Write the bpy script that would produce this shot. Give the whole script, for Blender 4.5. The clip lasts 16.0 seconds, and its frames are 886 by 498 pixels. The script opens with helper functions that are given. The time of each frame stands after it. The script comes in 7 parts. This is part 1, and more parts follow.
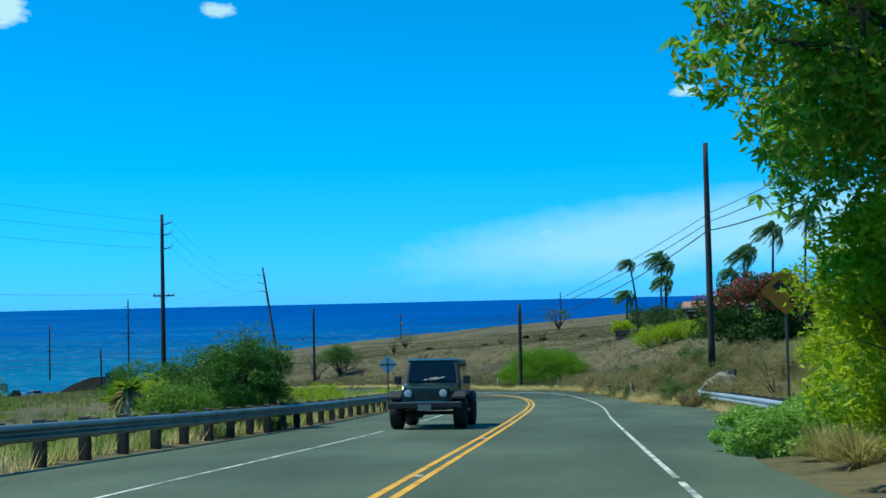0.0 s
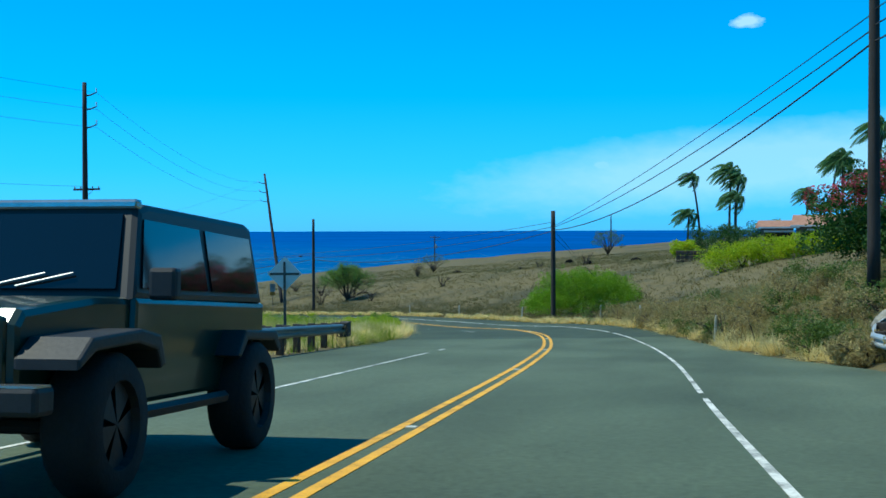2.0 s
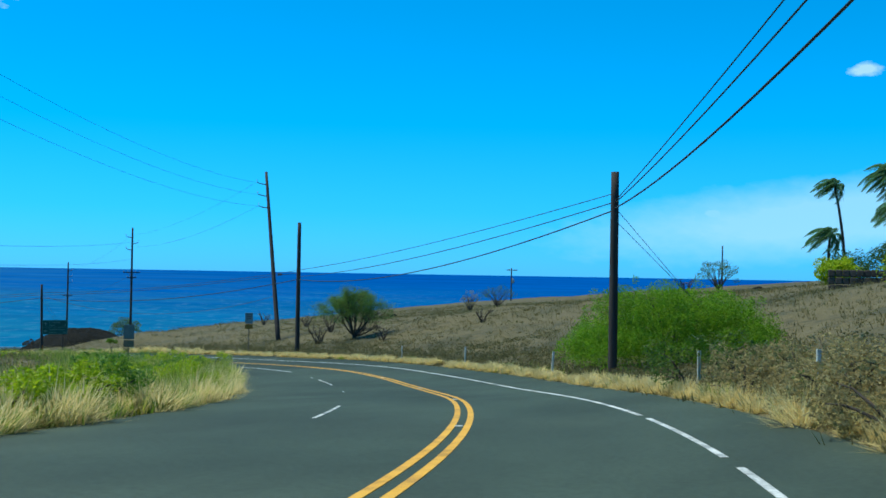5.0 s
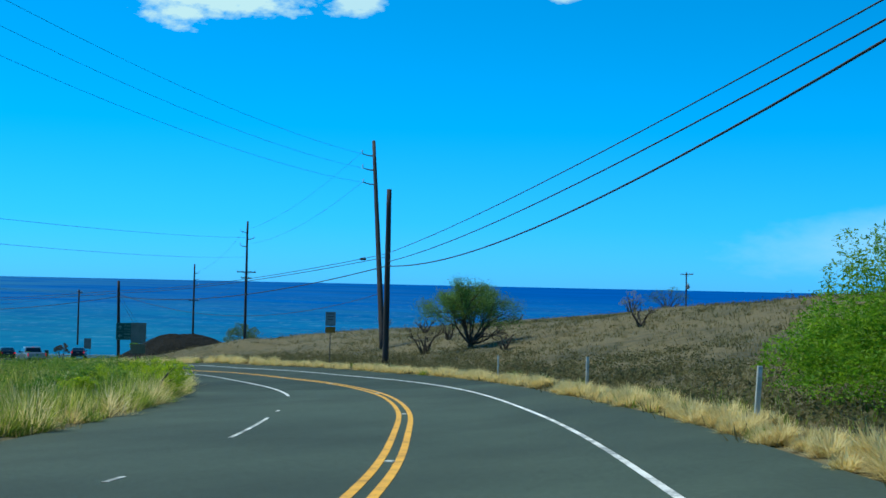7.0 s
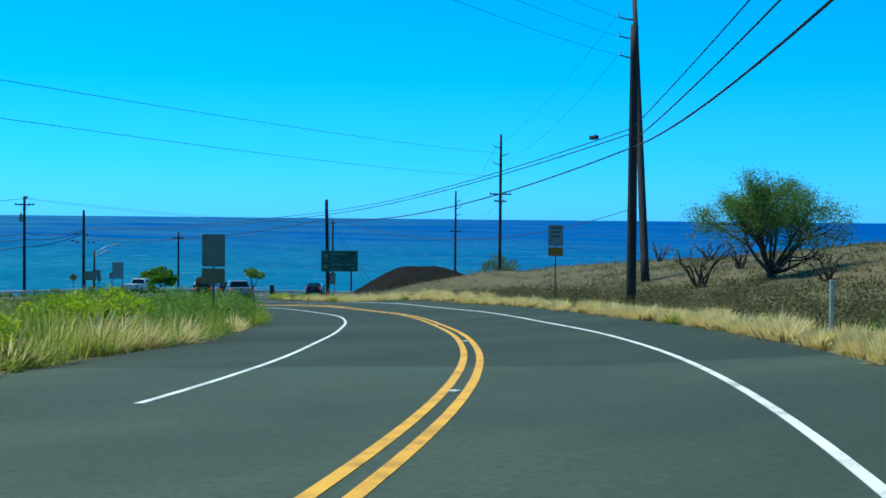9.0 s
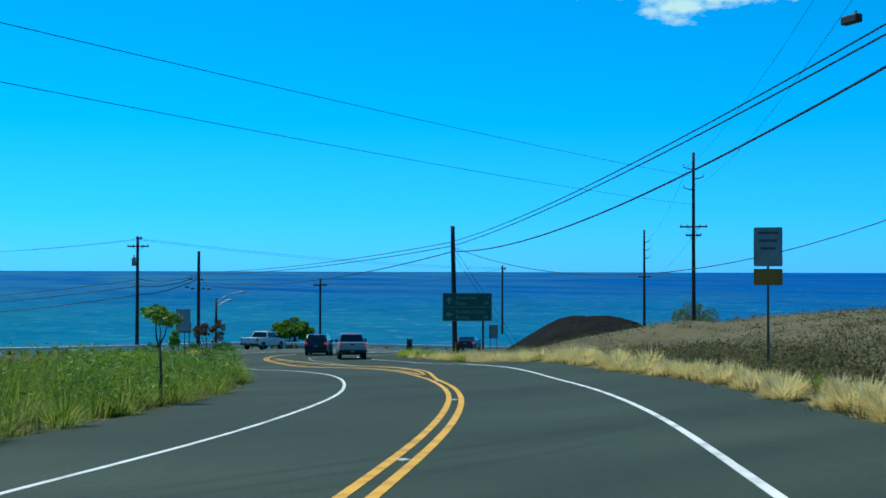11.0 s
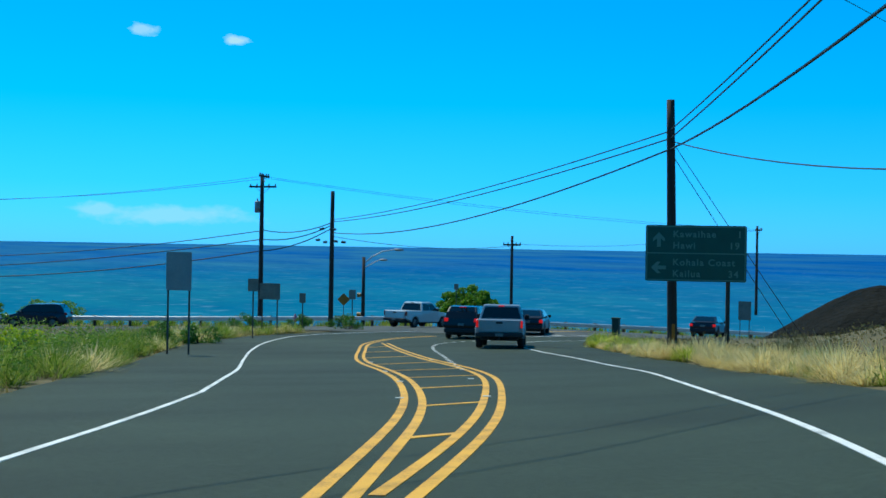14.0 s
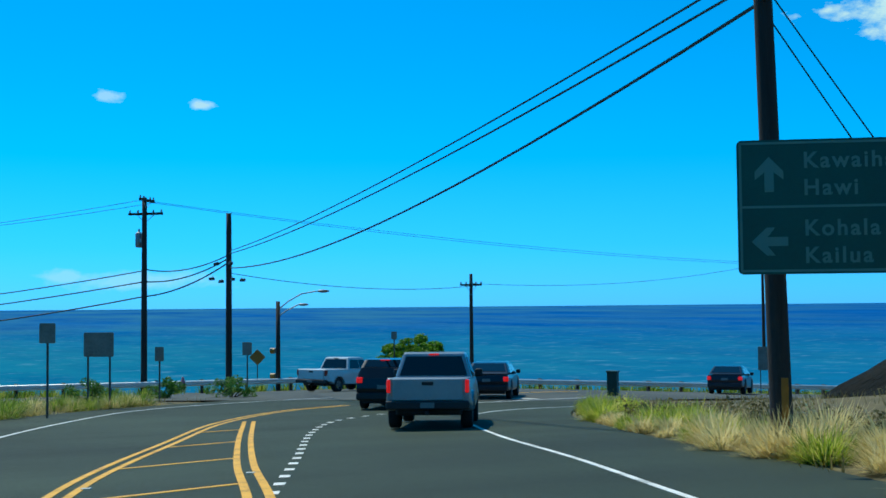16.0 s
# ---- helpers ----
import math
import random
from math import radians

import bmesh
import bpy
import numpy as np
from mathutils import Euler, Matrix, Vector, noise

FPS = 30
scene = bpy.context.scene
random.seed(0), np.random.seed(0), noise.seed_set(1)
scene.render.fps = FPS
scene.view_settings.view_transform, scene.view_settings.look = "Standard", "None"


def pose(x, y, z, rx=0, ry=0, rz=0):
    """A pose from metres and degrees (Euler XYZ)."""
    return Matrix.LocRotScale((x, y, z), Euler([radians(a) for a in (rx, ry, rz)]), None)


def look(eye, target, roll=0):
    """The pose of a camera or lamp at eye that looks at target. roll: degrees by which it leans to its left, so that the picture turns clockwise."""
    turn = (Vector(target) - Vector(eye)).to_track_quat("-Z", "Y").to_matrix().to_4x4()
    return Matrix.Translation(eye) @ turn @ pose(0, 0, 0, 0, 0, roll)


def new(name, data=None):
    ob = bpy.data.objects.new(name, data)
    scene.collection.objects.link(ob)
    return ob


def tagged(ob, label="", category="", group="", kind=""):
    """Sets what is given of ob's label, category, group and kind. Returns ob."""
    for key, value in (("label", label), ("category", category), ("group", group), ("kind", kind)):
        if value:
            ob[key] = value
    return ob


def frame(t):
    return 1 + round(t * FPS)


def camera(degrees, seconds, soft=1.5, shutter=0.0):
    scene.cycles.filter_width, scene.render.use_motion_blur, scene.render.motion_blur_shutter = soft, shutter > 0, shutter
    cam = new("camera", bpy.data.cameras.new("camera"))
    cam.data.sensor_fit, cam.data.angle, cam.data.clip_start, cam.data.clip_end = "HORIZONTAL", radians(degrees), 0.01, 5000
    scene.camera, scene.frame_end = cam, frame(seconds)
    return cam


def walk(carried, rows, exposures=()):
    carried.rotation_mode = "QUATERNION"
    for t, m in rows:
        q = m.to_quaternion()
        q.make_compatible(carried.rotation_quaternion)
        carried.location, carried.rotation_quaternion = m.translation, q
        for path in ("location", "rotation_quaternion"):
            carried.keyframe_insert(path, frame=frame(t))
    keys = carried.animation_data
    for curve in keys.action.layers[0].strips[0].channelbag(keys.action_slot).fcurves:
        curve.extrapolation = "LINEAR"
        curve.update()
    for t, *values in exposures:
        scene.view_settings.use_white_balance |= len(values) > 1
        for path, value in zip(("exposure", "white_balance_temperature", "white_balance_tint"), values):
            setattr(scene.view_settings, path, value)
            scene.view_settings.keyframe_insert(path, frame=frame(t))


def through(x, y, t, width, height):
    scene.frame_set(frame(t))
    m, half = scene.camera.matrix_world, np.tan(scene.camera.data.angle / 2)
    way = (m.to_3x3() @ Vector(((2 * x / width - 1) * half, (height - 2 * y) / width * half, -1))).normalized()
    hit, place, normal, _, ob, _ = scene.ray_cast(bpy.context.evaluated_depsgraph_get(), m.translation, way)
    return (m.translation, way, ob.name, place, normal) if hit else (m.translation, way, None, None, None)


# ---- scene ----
# ---------- camera ----------
cam = camera(40.0, 16.0, soft=1.6)
PATH = [
    (0, (-0.047, 0.139, 0.093), (-3.967, 19.733, 0.932), -1.30),
    (0.5, (-0.682, 7.055, -0.396), (-5.024, 26.56, 0.433), -1.37),
    (1, (-1.3, 14.155, -0.902), (-5.949, 33.601, -0.39), -0.64),
    (1.5, (-1.919, 21.292, -1.422), (-6.715, 40.709, -1.394), -0.27),
    (2, (-2.567, 28.419, -1.931), (-7.34, 47.839, -2.24), -0.18),
    (2.5, (-3.21, 35.513, -2.433), (-7.941, 54.94, -2.873), -0.15),
    (3, (-3.867, 42.622, -2.896), (-8.679, 62.028, -3.414), -0.36),
    (3.5, (-4.525, 49.748, -3.34), (-9.61, 69.09, -3.335), 0.23),
    (4, (-5.246, 56.845, -3.792), (-10.702, 76.084, -3.495), 0.63),
    (4.5, (-6.086, 63.885, -4.248), (-12.004, 82.985, -3.832), 0.87),
    (5, (-7.1, 70.843, -4.699), (-13.561, 89.766, -4.281), 0.98),
    (5.5, (-8.341, 77.702, -5.137), (-15.417, 96.405, -4.776), 1.01),
    (6, (-9.866, 84.453, -5.564), (-17.618, 102.887, -5.261), 0.99),
    (6.5, (-11.737, 91.106, -5.987), (-20.214, 109.219, -5.687), 0.95),
    (7, (-14.029, 97.712, -6.468), (-23.134, 115.509, -5.866), 1.22),
    (7.5, (-16.58, 104.232, -6.978), (-26.485, 121.601, -6.496), 1.19),
    (8, (-19.367, 110.532, -7.457), (-30.351, 127.246, -7.405), 0.31),
    (8.5, (-22.374, 116.578, -7.873), (-34.607, 132.4, -8.043), 0.08),
    (9, (-25.628, 122.412, -8.214), (-38.765, 137.486, -8.692), 0.55),
    (9.5, (-29.061, 127.953, -8.537), (-42.918, 142.368, -8.968), 0.58),
    (10, (-32.656, 133.173, -8.859), (-47.107, 146.998, -9.034), 0.38),
    (10.5, (-36.418, 138.075, -9.191), (-51.382, 151.343, -9.043), 0.17),
    (11, (-40.359, 142.68, -9.53), (-55.8, 155.385, -9.137), 0.15),
    (11.5, (-44.485, 147.022, -9.876), (-60.407, 159.118, -9.458), 0.53),
    (12, (-48.773, 151.153, -10.223), (-65.212, 162.544, -10.145), 1.53),
    (12.5, (-53.145, 155.156, -10.532), (-69.984, 165.946, -10.447), 1.89),
    (13, (-57.602, 158.977, -10.861), (-74.811, 169.167, -10.662), 1.77),
    (13.5, (-62.074, 162.522, -11.228), (-79.572, 172.208, -11.179), 1.48),
    (14, (-66.561, 165.868, -11.523), (-84.224, 175.249, -11.514), 0.93),
    (14.5, (-71.039, 169.065, -11.796), (-88.798, 178.261, -11.579), 0.71),
    (15, (-75.474, 172.106, -12.087), (-93.274, 181.198, -11.389), 0.57),
    (15.5, (-79.829, 174.937, -12.387), (-97.432, 184.37, -11.304), 0.11),
    (16, (-84.11, 177.417, -12.715), (-101.512, 187.227, -11.737), -0.50),
]
walk(cam, [(t, look(eye, target, roll)) for t, eye, target, roll in PATH], [(0, 0.16, 6500, -7), (3.5, 0.24, 6500, -7), (6, 0.08, 6500, -3), (8, 0.06, 6500, -3), (9, 0.22, 6500, -6), (11.5, 0.0, 6500, -4), (12.5, 0.08, 6500, -6), (14, 0.02, 6500, -5), (16, 0.0, 6500, -4)])

# ---------- sky, sun, exposure ----------
SUN_AZ, SUN_EL = radians(101), radians(60)      # azimuth to the left of +y
world = bpy.data.worlds.new("sky")
scene.world = world
world.use_nodes = True
wn, wl = world.node_tree.nodes, world.node_tree.links
sky = wn.new("ShaderNodeTexSky")
sky.sky_type, sky.sun_disc = "NISHITA", False
sky.sun_elevation, sky.sun_rotation = SUN_EL, -SUN_AZ
sky.air_density, sky.dust_density, sky.ozone_density = 1.0, 0.2, 4.0
bright = wn.new("ShaderNodeRGBToBW")
wl.new(sky.outputs[0], bright.inputs[0])
direction = wn.new("ShaderNodeTexCoord")
axes = wn.new("ShaderNodeSeparateXYZ")
wl.new(direction.outputs["Generated"], axes.inputs[0])
tint = wn.new("ShaderNodeValToRGB")                # paler and greener towards the horizon
for n, (place, colour) in enumerate(((0.0, (0.15, 0.74, 1.55)), (0.05, (0.075, 0.76, 1.72)), (0.14, (0.025, 0.80, 2.1)), (0.3, (0.012, 0.80, 2.3)), (1.0, (0.03, 0.8, 2.4)))):
    if n > 1:
        tint.color_ramp.elements.new(place)
    tint.color_ramp.elements[n].position, tint.color_ramp.elements[n].color = place, (*colour, 1)
wl.new(axes.outputs["Z"], tint.inputs[0])
air = wn.new("ShaderNodeVectorMath")
air.operation = "SCALE"
wl.new(tint.outputs[0], air.inputs[0])
wl.new(bright.outputs[0], air.inputs["Scale"])


def sky_math(kind, a, b=0.0):
    n = wn.new("ShaderNodeMath")
    n.operation = kind
    for k, v in enumerate((a, b)):
        if isinstance(v, (int, float)):
            n.inputs[k].default_value = v
        else:
            wl.new(v, n.inputs[k])
    return n.outputs[0]


fluff = wn.new("ShaderNodeTexNoise")
fluff.inputs["Scale"].default_value, fluff.inputs["Detail"].default_value, fluff.inputs["Roughness"].default_value = 45, 6, 0.6
stretch = wn.new("ShaderNodeMapping")
stretch.inputs["Scale"].default_value = (1, 1, 2.2)
wl.new(direction.outputs["Generated"], stretch.inputs[0])
wl.new(stretch.outputs[0], fluff.inputs["Vector"])
wisp = sky_math("SUBTRACT", fluff.outputs[0], 0.5)
cover = None
# clouds: degrees to the left of +y, degrees up, half width, half height, thickness, raggedness
for left, up, wide, high, thick, ragged in ((38.0, 12.9, 5.0, 0.9, 1.0, 1.5), (39.7, 12.2, 1.5, 0.75, 1.0, 1.4), (-0.2, 9.45, 0.75, 0.34, 0.75, 1.4), (6.4, 3.0, 1.0, 0.35, 0.45, 1.0), (21.5, 13.5, 0.95, 0.36, 0.8, 1.3),
                                     (31.3, 13.1, 1.3, 0.9, 0.9, 1.3), (71.95, 9.42, 0.72, 0.26, 0.85, 1.3), (76.1, 9.75, 0.7, 0.34, 0.6, 1.7), (74.5, 1.4, 4.5, 0.5, 0.4, 1.0), (78.0, 1.55, 1.2, 0.4, 0.4, 1.2), (0.0, 2.9, 15.0, 2.1, 0.5, 0.22), (-8.0, 3.3, 14.0, 2.0, 0.55, 0.22)):
    a, e = radians(left), radians(up)
    d = wn.new("ShaderNodeVectorMath")
    d.operation = "DOT_PRODUCT"
    wl.new(direction.outputs["Generated"], d.inputs[0])
    d.inputs[1].default_value = (math.cos(a), math.sin(a), 0)      # to the right of the cloud's middle
    f = wn.new("ShaderNodeVectorMath")
    f.operation = "DOT_PRODUCT"
    wl.new(direction.outputs["Generated"], f.inputs[0])
    f.inputs[1].default_value = (-math.sin(a), math.cos(a), 0)
    rise = sky_math("SUBTRACT", axes.outputs["Z"], math.sin(e))
    if wide > 10:                                                  # the long veil climbs to the right
        rise = sky_math("SUBTRACT", rise, sky_math("MULTIPLY", d.outputs["Value"], 0.085))
    u = sky_math("POWER", sky_math("DIVIDE", d.outputs["Value"], math.sin(radians(wide))), 2)
    v = sky_math("POWER", sky_math("DIVIDE", rise, math.sin(radians(high))), 2)
    body = sky_math("SUBTRACT", 1, sky_math("SQRT", sky_math("ADD", u, v)))
    body = sky_math("ADD", body, sky_math("MULTIPLY", wisp, ragged * 1.6))
    body = sky_math("MULTIPLY", sky_math("MINIMUM", sky_math("MAXIMUM", sky_math("MULTIPLY", body, 1.6), 0), 1), thick)
    body = sky_math("MULTIPLY", body, sky_math("GREATER_THAN", f.outputs["Value"], 0))
    cover = body if cover is None else sky_math("MAXIMUM", cover, body)
cloudy = wn.new("ShaderNodeMix")
cloudy.data_type = "RGBA"
wl.new(cover, cloudy.inputs["Factor"])
wl.new(air.outputs[0], cloudy.inputs["A"])
cloudy.inputs["B"].default_value = (4.6, 6.6, 7.6, 1)
wl.new(cloudy.outputs["Result"], wn["Background"].inputs[0])
wn["Background"].inputs[1].default_value = 0.12
sun = new("sun", bpy.data.lights.new("sun", "SUN"))
sun.data.energy, sun.data.angle, sun.data.color = 4.0, radians(0.5), (1.0, 0.95, 0.87)
sun.matrix_world = look((0, 0, 300), (300 * math.sin(SUN_AZ), -300 * math.cos(SUN_AZ), 300 - 300 * math.tan(SUN_EL)))

# ---------- the road's line ----------
ROUTE = [(4.7, -70.0, 3.7), (1.5, -22.0, 0.4), (-0.05, 0.14, -1.16), (-1.30, 14.16, -2.15), (-2.57, 28.42, -3.18), (-3.87, 42.62, -4.15), (-5.25, 56.85, -5.04), (-7.10, 70.84, -5.95), (-9.87, 84.45, -6.81), (-14.03, 97.71, -7.72), (-19.37, 110.53, -8.71), (-25.63, 122.41, -9.46), (-32.66, 133.17, -10.11), (-40.36, 142.68, -10.78), (-48.77, 151.15, -11.47), (-57.60, 158.98, -12.11), (-66.56, 165.87, -12.77), (-75.47, 172.11, -13.34), (-84.11, 177.42, -13.96)]


def catmull(points, step=1.0):
    """A smooth line through points, sampled at about every step metres."""
    p = np.array(points, float)
    p = np.vstack([2 * p[0] - p[1], p, 2 * p[-1] - p[-2]])
    out = []
    for i in range(1, len(p) - 2):
        n = max(2, int(np.linalg.norm(p[i + 1] - p[i]) / step))
        t = np.linspace(0, 1, n, endpoint=False)[:, None]
        a, b, c, d = p[i - 1], p[i], p[i + 1], p[i + 2]
        out.append(0.5 * (2 * b + (c - a) * t + (2 * a - 5 * b + 4 * c - d) * t**2 + (3 * b - a - 3 * c + d) * t**3))
    out.append(p[-2:-1])
    return np.vstack(out)


ROUTE_LINE = catmull(ROUTE, 0.5)
way = np.array([-0.865, 0.501])
ahead = np.arange(0.5, 170, 0.5)
ROUTE_LINE = np.vstack([ROUTE_LINE, np.c_[ROUTE_LINE[-1, :2] + way * ahead[:, None], ROUTE_LINE[-1, 2] - 4.1 * (1 - np.exp(-ahead / 62))]])
ROUTE_S = np.r_[0, np.cumsum(np.linalg.norm(np.diff(ROUTE_LINE[:, :2], axis=0), axis=1))]
START = np.argmin(np.hypot(ROUTE_LINE[:, 0], ROUTE_LINE[:, 1]))
ROUTE_S -= ROUTE_S[START]
TANGENT = np.gradient(ROUTE_LINE[:, :2], axis=0)
TANGENT /= np.linalg.norm(TANGENT, axis=1)[:, None]


def beside(s, lat):
    """The point at s metres along the road and lat metres to the right of the driving line."""
    x, y, tx, ty = (np.interp(s, ROUTE_S, c) for c in (ROUTE_LINE[:, 0], ROUTE_LINE[:, 1], TANGENT[:, 0], TANGENT[:, 1]))
    return np.stack([x + ty * lat, y - tx * lat], -1)


def nearest(xy):
    xy = np.atleast_2d(np.asarray(xy, float))
    found = np.empty(len(xy), int)
    for a in range(0, len(xy), 4000):
        b = xy[a : a + 4000]
        found[a : a + 4000] = ((b[:, None, :] - ROUTE_LINE[None, ::2, :2]) ** 2).sum(-1).argmin(1) * 2
    return found


def road_z(xy):
    xy = np.atleast_2d(np.asarray(xy, float))
    k = nearest(xy)
    along = ((xy - ROUTE_LINE[k, :2]) * TANGENT[k]).sum(1)
    lat = ((xy - ROUTE_LINE[k, :2]) * np.c_[TANGENT[k, 1], -TANGENT[k, 0]]).sum(1)
    s = ROUTE_S[k] + along
    tilt = 0.045 * smooth(65, 100, s) * (1 - smooth(195, 222, s))     # the outer lane of the bend is banked
    down = 0.045 * np.maximum(0, xy[:, 1] - 209) * smooth(-112, -126, xy[:, 0])     # the coast road falls to the north
    down = down + 0.09 * smooth(209, 222, s) + 0.035 * np.clip(-134 - xy[:, 0], 0, 24)     # and the junction dips to the shore side
    lift = (0.12 + 0.02 * np.clip(lat, -8, 5)) * smooth(62, 95, s) * (1 - smooth(226, 252, s))     # it crests a little in the bend
    return np.interp(s, ROUTE_S, ROUTE_LINE[:, 2]) + lift + tilt * np.clip(lat, 0, 9) - down


def side_line(table, s0, s1, then=(), step=1.0):
    """A line given by distances to the side of the driving line from s0 to s1, and then by places."""
    s = np.arange(s0, s1, step)
    t = np.array(table, float)
    first = beside(s, catmull_value(t, s))
    if not len(then):
        return first
    rest = catmull(np.vstack([first[-1], np.array(then, float)]), step)
    return np.vstack([first, rest[1:]])


def catmull_value(t, s):
    dense = catmull(t, 0.5)
    return np.interp(s, dense[:, 0], dense[:, 1])


def inside(xy, polygon):
    x, y = xy[:, 0], xy[:, 1]
    odd = np.zeros(len(xy), bool)
    q = np.roll(polygon, -1, axis=0)
    for (ax, ay), (bx, by) in zip(polygon, q):
        cross = (ay > y) != (by > y)
        with np.errstate(divide="ignore", invalid="ignore"):
            odd ^= cross & (x < (bx - ax) * (y - ay) / (by - ay + 1e-12) + ax)
    return odd


def distance_to(xy, line):
    out = np.full(len(xy), 1e9)
    for a in range(0, len(xy), 4000):
        out[a : a + 4000] = np.sqrt(((xy[a : a + 4000, None, :] - line[None]) ** 2).sum(-1).min(1))
    return out


def smooth(a, b, v):
    t = np.clip((v - a) / (b - a), 0, 1)
    return t * t * (3 - 2 * t)


EDGE_L = side_line([(-60, -8.9), (0, -8.9), (60, -8.7), (77, -8.3), (100, -7.6), (110, -7.95), (120, -8.1), (131, -8.0), (142, -7.8), (152, -7.6), (165, -7.1), (176, -6.85), (190, -7.2), (202, -8.0)], -60, 203,
                   [(-106.5, 176.3), (-114.6, 179.6), (-121.4, 183.5), (-126.2, 187.8), (-130.5, 194)])
EDGE_R = side_line([(-60, 2.8), (0, 2.8), (14, 2.8), (20, 2.8), (27, 3.9), (35, 5.2), (45, 5.7), (54, 5.4), (62, 4.0), (75, 3.3), (95, 3.1), (107, 3.15), (120, 3.35), (135, 3.2), (145, 3.35), (165, 3.65), (181, 4.05), (192, 4.0), (202, 4.3)], -60, 203,
                   [(-93.2, 188.0), (-101, 191.5), (-106, 194), (-112, 197.2), (-118, 202), (-119.5, 205.5)])
HWY_NEAR = catmull([(-176, 110), (-157, 140), (-143, 170), (-130.5, 194), (-120.5, 205.5), (-121, 216), (-126, 234), (-129, 262), (-136, 300), (-150, 340)], 1.5)
HWY_FAR = catmull([(-196, 110), (-176, 145), (-161, 178), (-154, 195), (-150.5, 208), (-147, 220), (-145.5, 236), (-147, 262), (-153, 300), (-168, 340)], 1.5)
ROAD_POLY = np.vstack([EDGE_L, EDGE_R[::-1]])
HWY_POLY = np.vstack([HWY_NEAR, HWY_FAR[::-1]])


def paved(xy):
    return inside(xy, ROAD_POLY) | inside(xy, HWY_POLY)


def ground_z(xy, bare=False):
    """Height of the land: it follows the road, rises in a bank beside it and falls away to the sea behind the coast road."""
    xy = np.atleast_2d(np.asarray(xy, float))
    x, y = np.clip(xy[:, 0] / 100, -2.2, 0.7), np.clip(xy[:, 1] / 100, -0.7, 3.3)
    hill = -0.89 + 7.51 * x - 3.01 * y - 1.46 * x * x - 0.26 * x * y + 0.64 * y * y
    hill = hill - 0.6 * np.exp(-(((xy[:, 0] - 8) / 42) ** 2 + ((xy[:, 1] - 190) / 60) ** 2)) - 0.93 * np.exp(-(((xy[:, 0] + 60) / 40) ** 2 + ((xy[:, 1] - 215) / 40) ** 2))
    hill = hill + 1.8 * np.exp(-(((xy[:, 0] + 4) / 8) ** 2 + ((xy[:, 1] - 112) / 18) ** 2))
    k = nearest(xy)
    s = ROUTE_S[k]
    lat = ((xy - ROUTE_LINE[k, :2]) * np.c_[TANGENT[k, 1], -TANGENT[k, 0]]).sum(1)
    edge = np.minimum(np.minimum(distance_to(xy, EDGE_L), distance_to(xy, EDGE_R)), np.minimum(distance_to(xy, HWY_NEAR), distance_to(xy, HWY_FAR)))
    on = paved(xy)
    edge = np.where(on, 0, edge)
    near = road_z(xy)
    z = near + (hill - near) * smooth(2, 30, edge)
    bank = smooth(-30, 30, s) * (1 - smooth(78, 100, s)) * smooth(0.5, 6.5, edge) * (1 - smooth(30, 70, edge)) * (lat > 0)
    z = z + 2.0 * bank
    knoll = np.hypot((xy[:, 0] + 96) / 10, (xy[:, 1] - 204) / 9)
    z = z + 0.75 * (1 - smooth(0.35, 1, knoll)) * smooth(1, 5, edge)
    if not bare:
        bumps = np.array([noise.noise((a * 0.11, b * 0.11, 0.3)) * 0.35 + noise.noise((a * 0.4, b * 0.4, 1.7)) * 0.12 for a, b in xy])
        z = z + bumps * smooth(0.5, 8, edge)
    z = np.where(on, near - 0.1, z - 0.03 * (edge < 0.6))
    # the seaward slope
    coast = np.maximum(0, np.maximum(fall_off(xy), 0))
    return z - 0.55 * coast


def fall_off(xy):
    west = np.interp(xy[:, 1], HWY_FAR[:, 1], HWY_FAR[:, 0]) - 5 - xy[:, 0]
    west = np.where(xy[:, 1] < 112, -200 - xy[:, 0], west)
    north = xy[:, 1] - 345
    return np.maximum(west, north)


# ---------- materials ----------
def material(name, color, rough=0.8, metal=0.0, spec=0.5):
    m = bpy.data.materials.new(name)
    m.use_nodes = True
    b = m.node_tree.nodes["Principled BSDF"]
    b.inputs["Base Color"].default_value = (*color, 1)
    b.inputs["Roughness"].default_value = rough
    b.inputs["Metallic"].default_value = metal
    b.inputs["Specular IOR Level"].default_value = spec
    return m


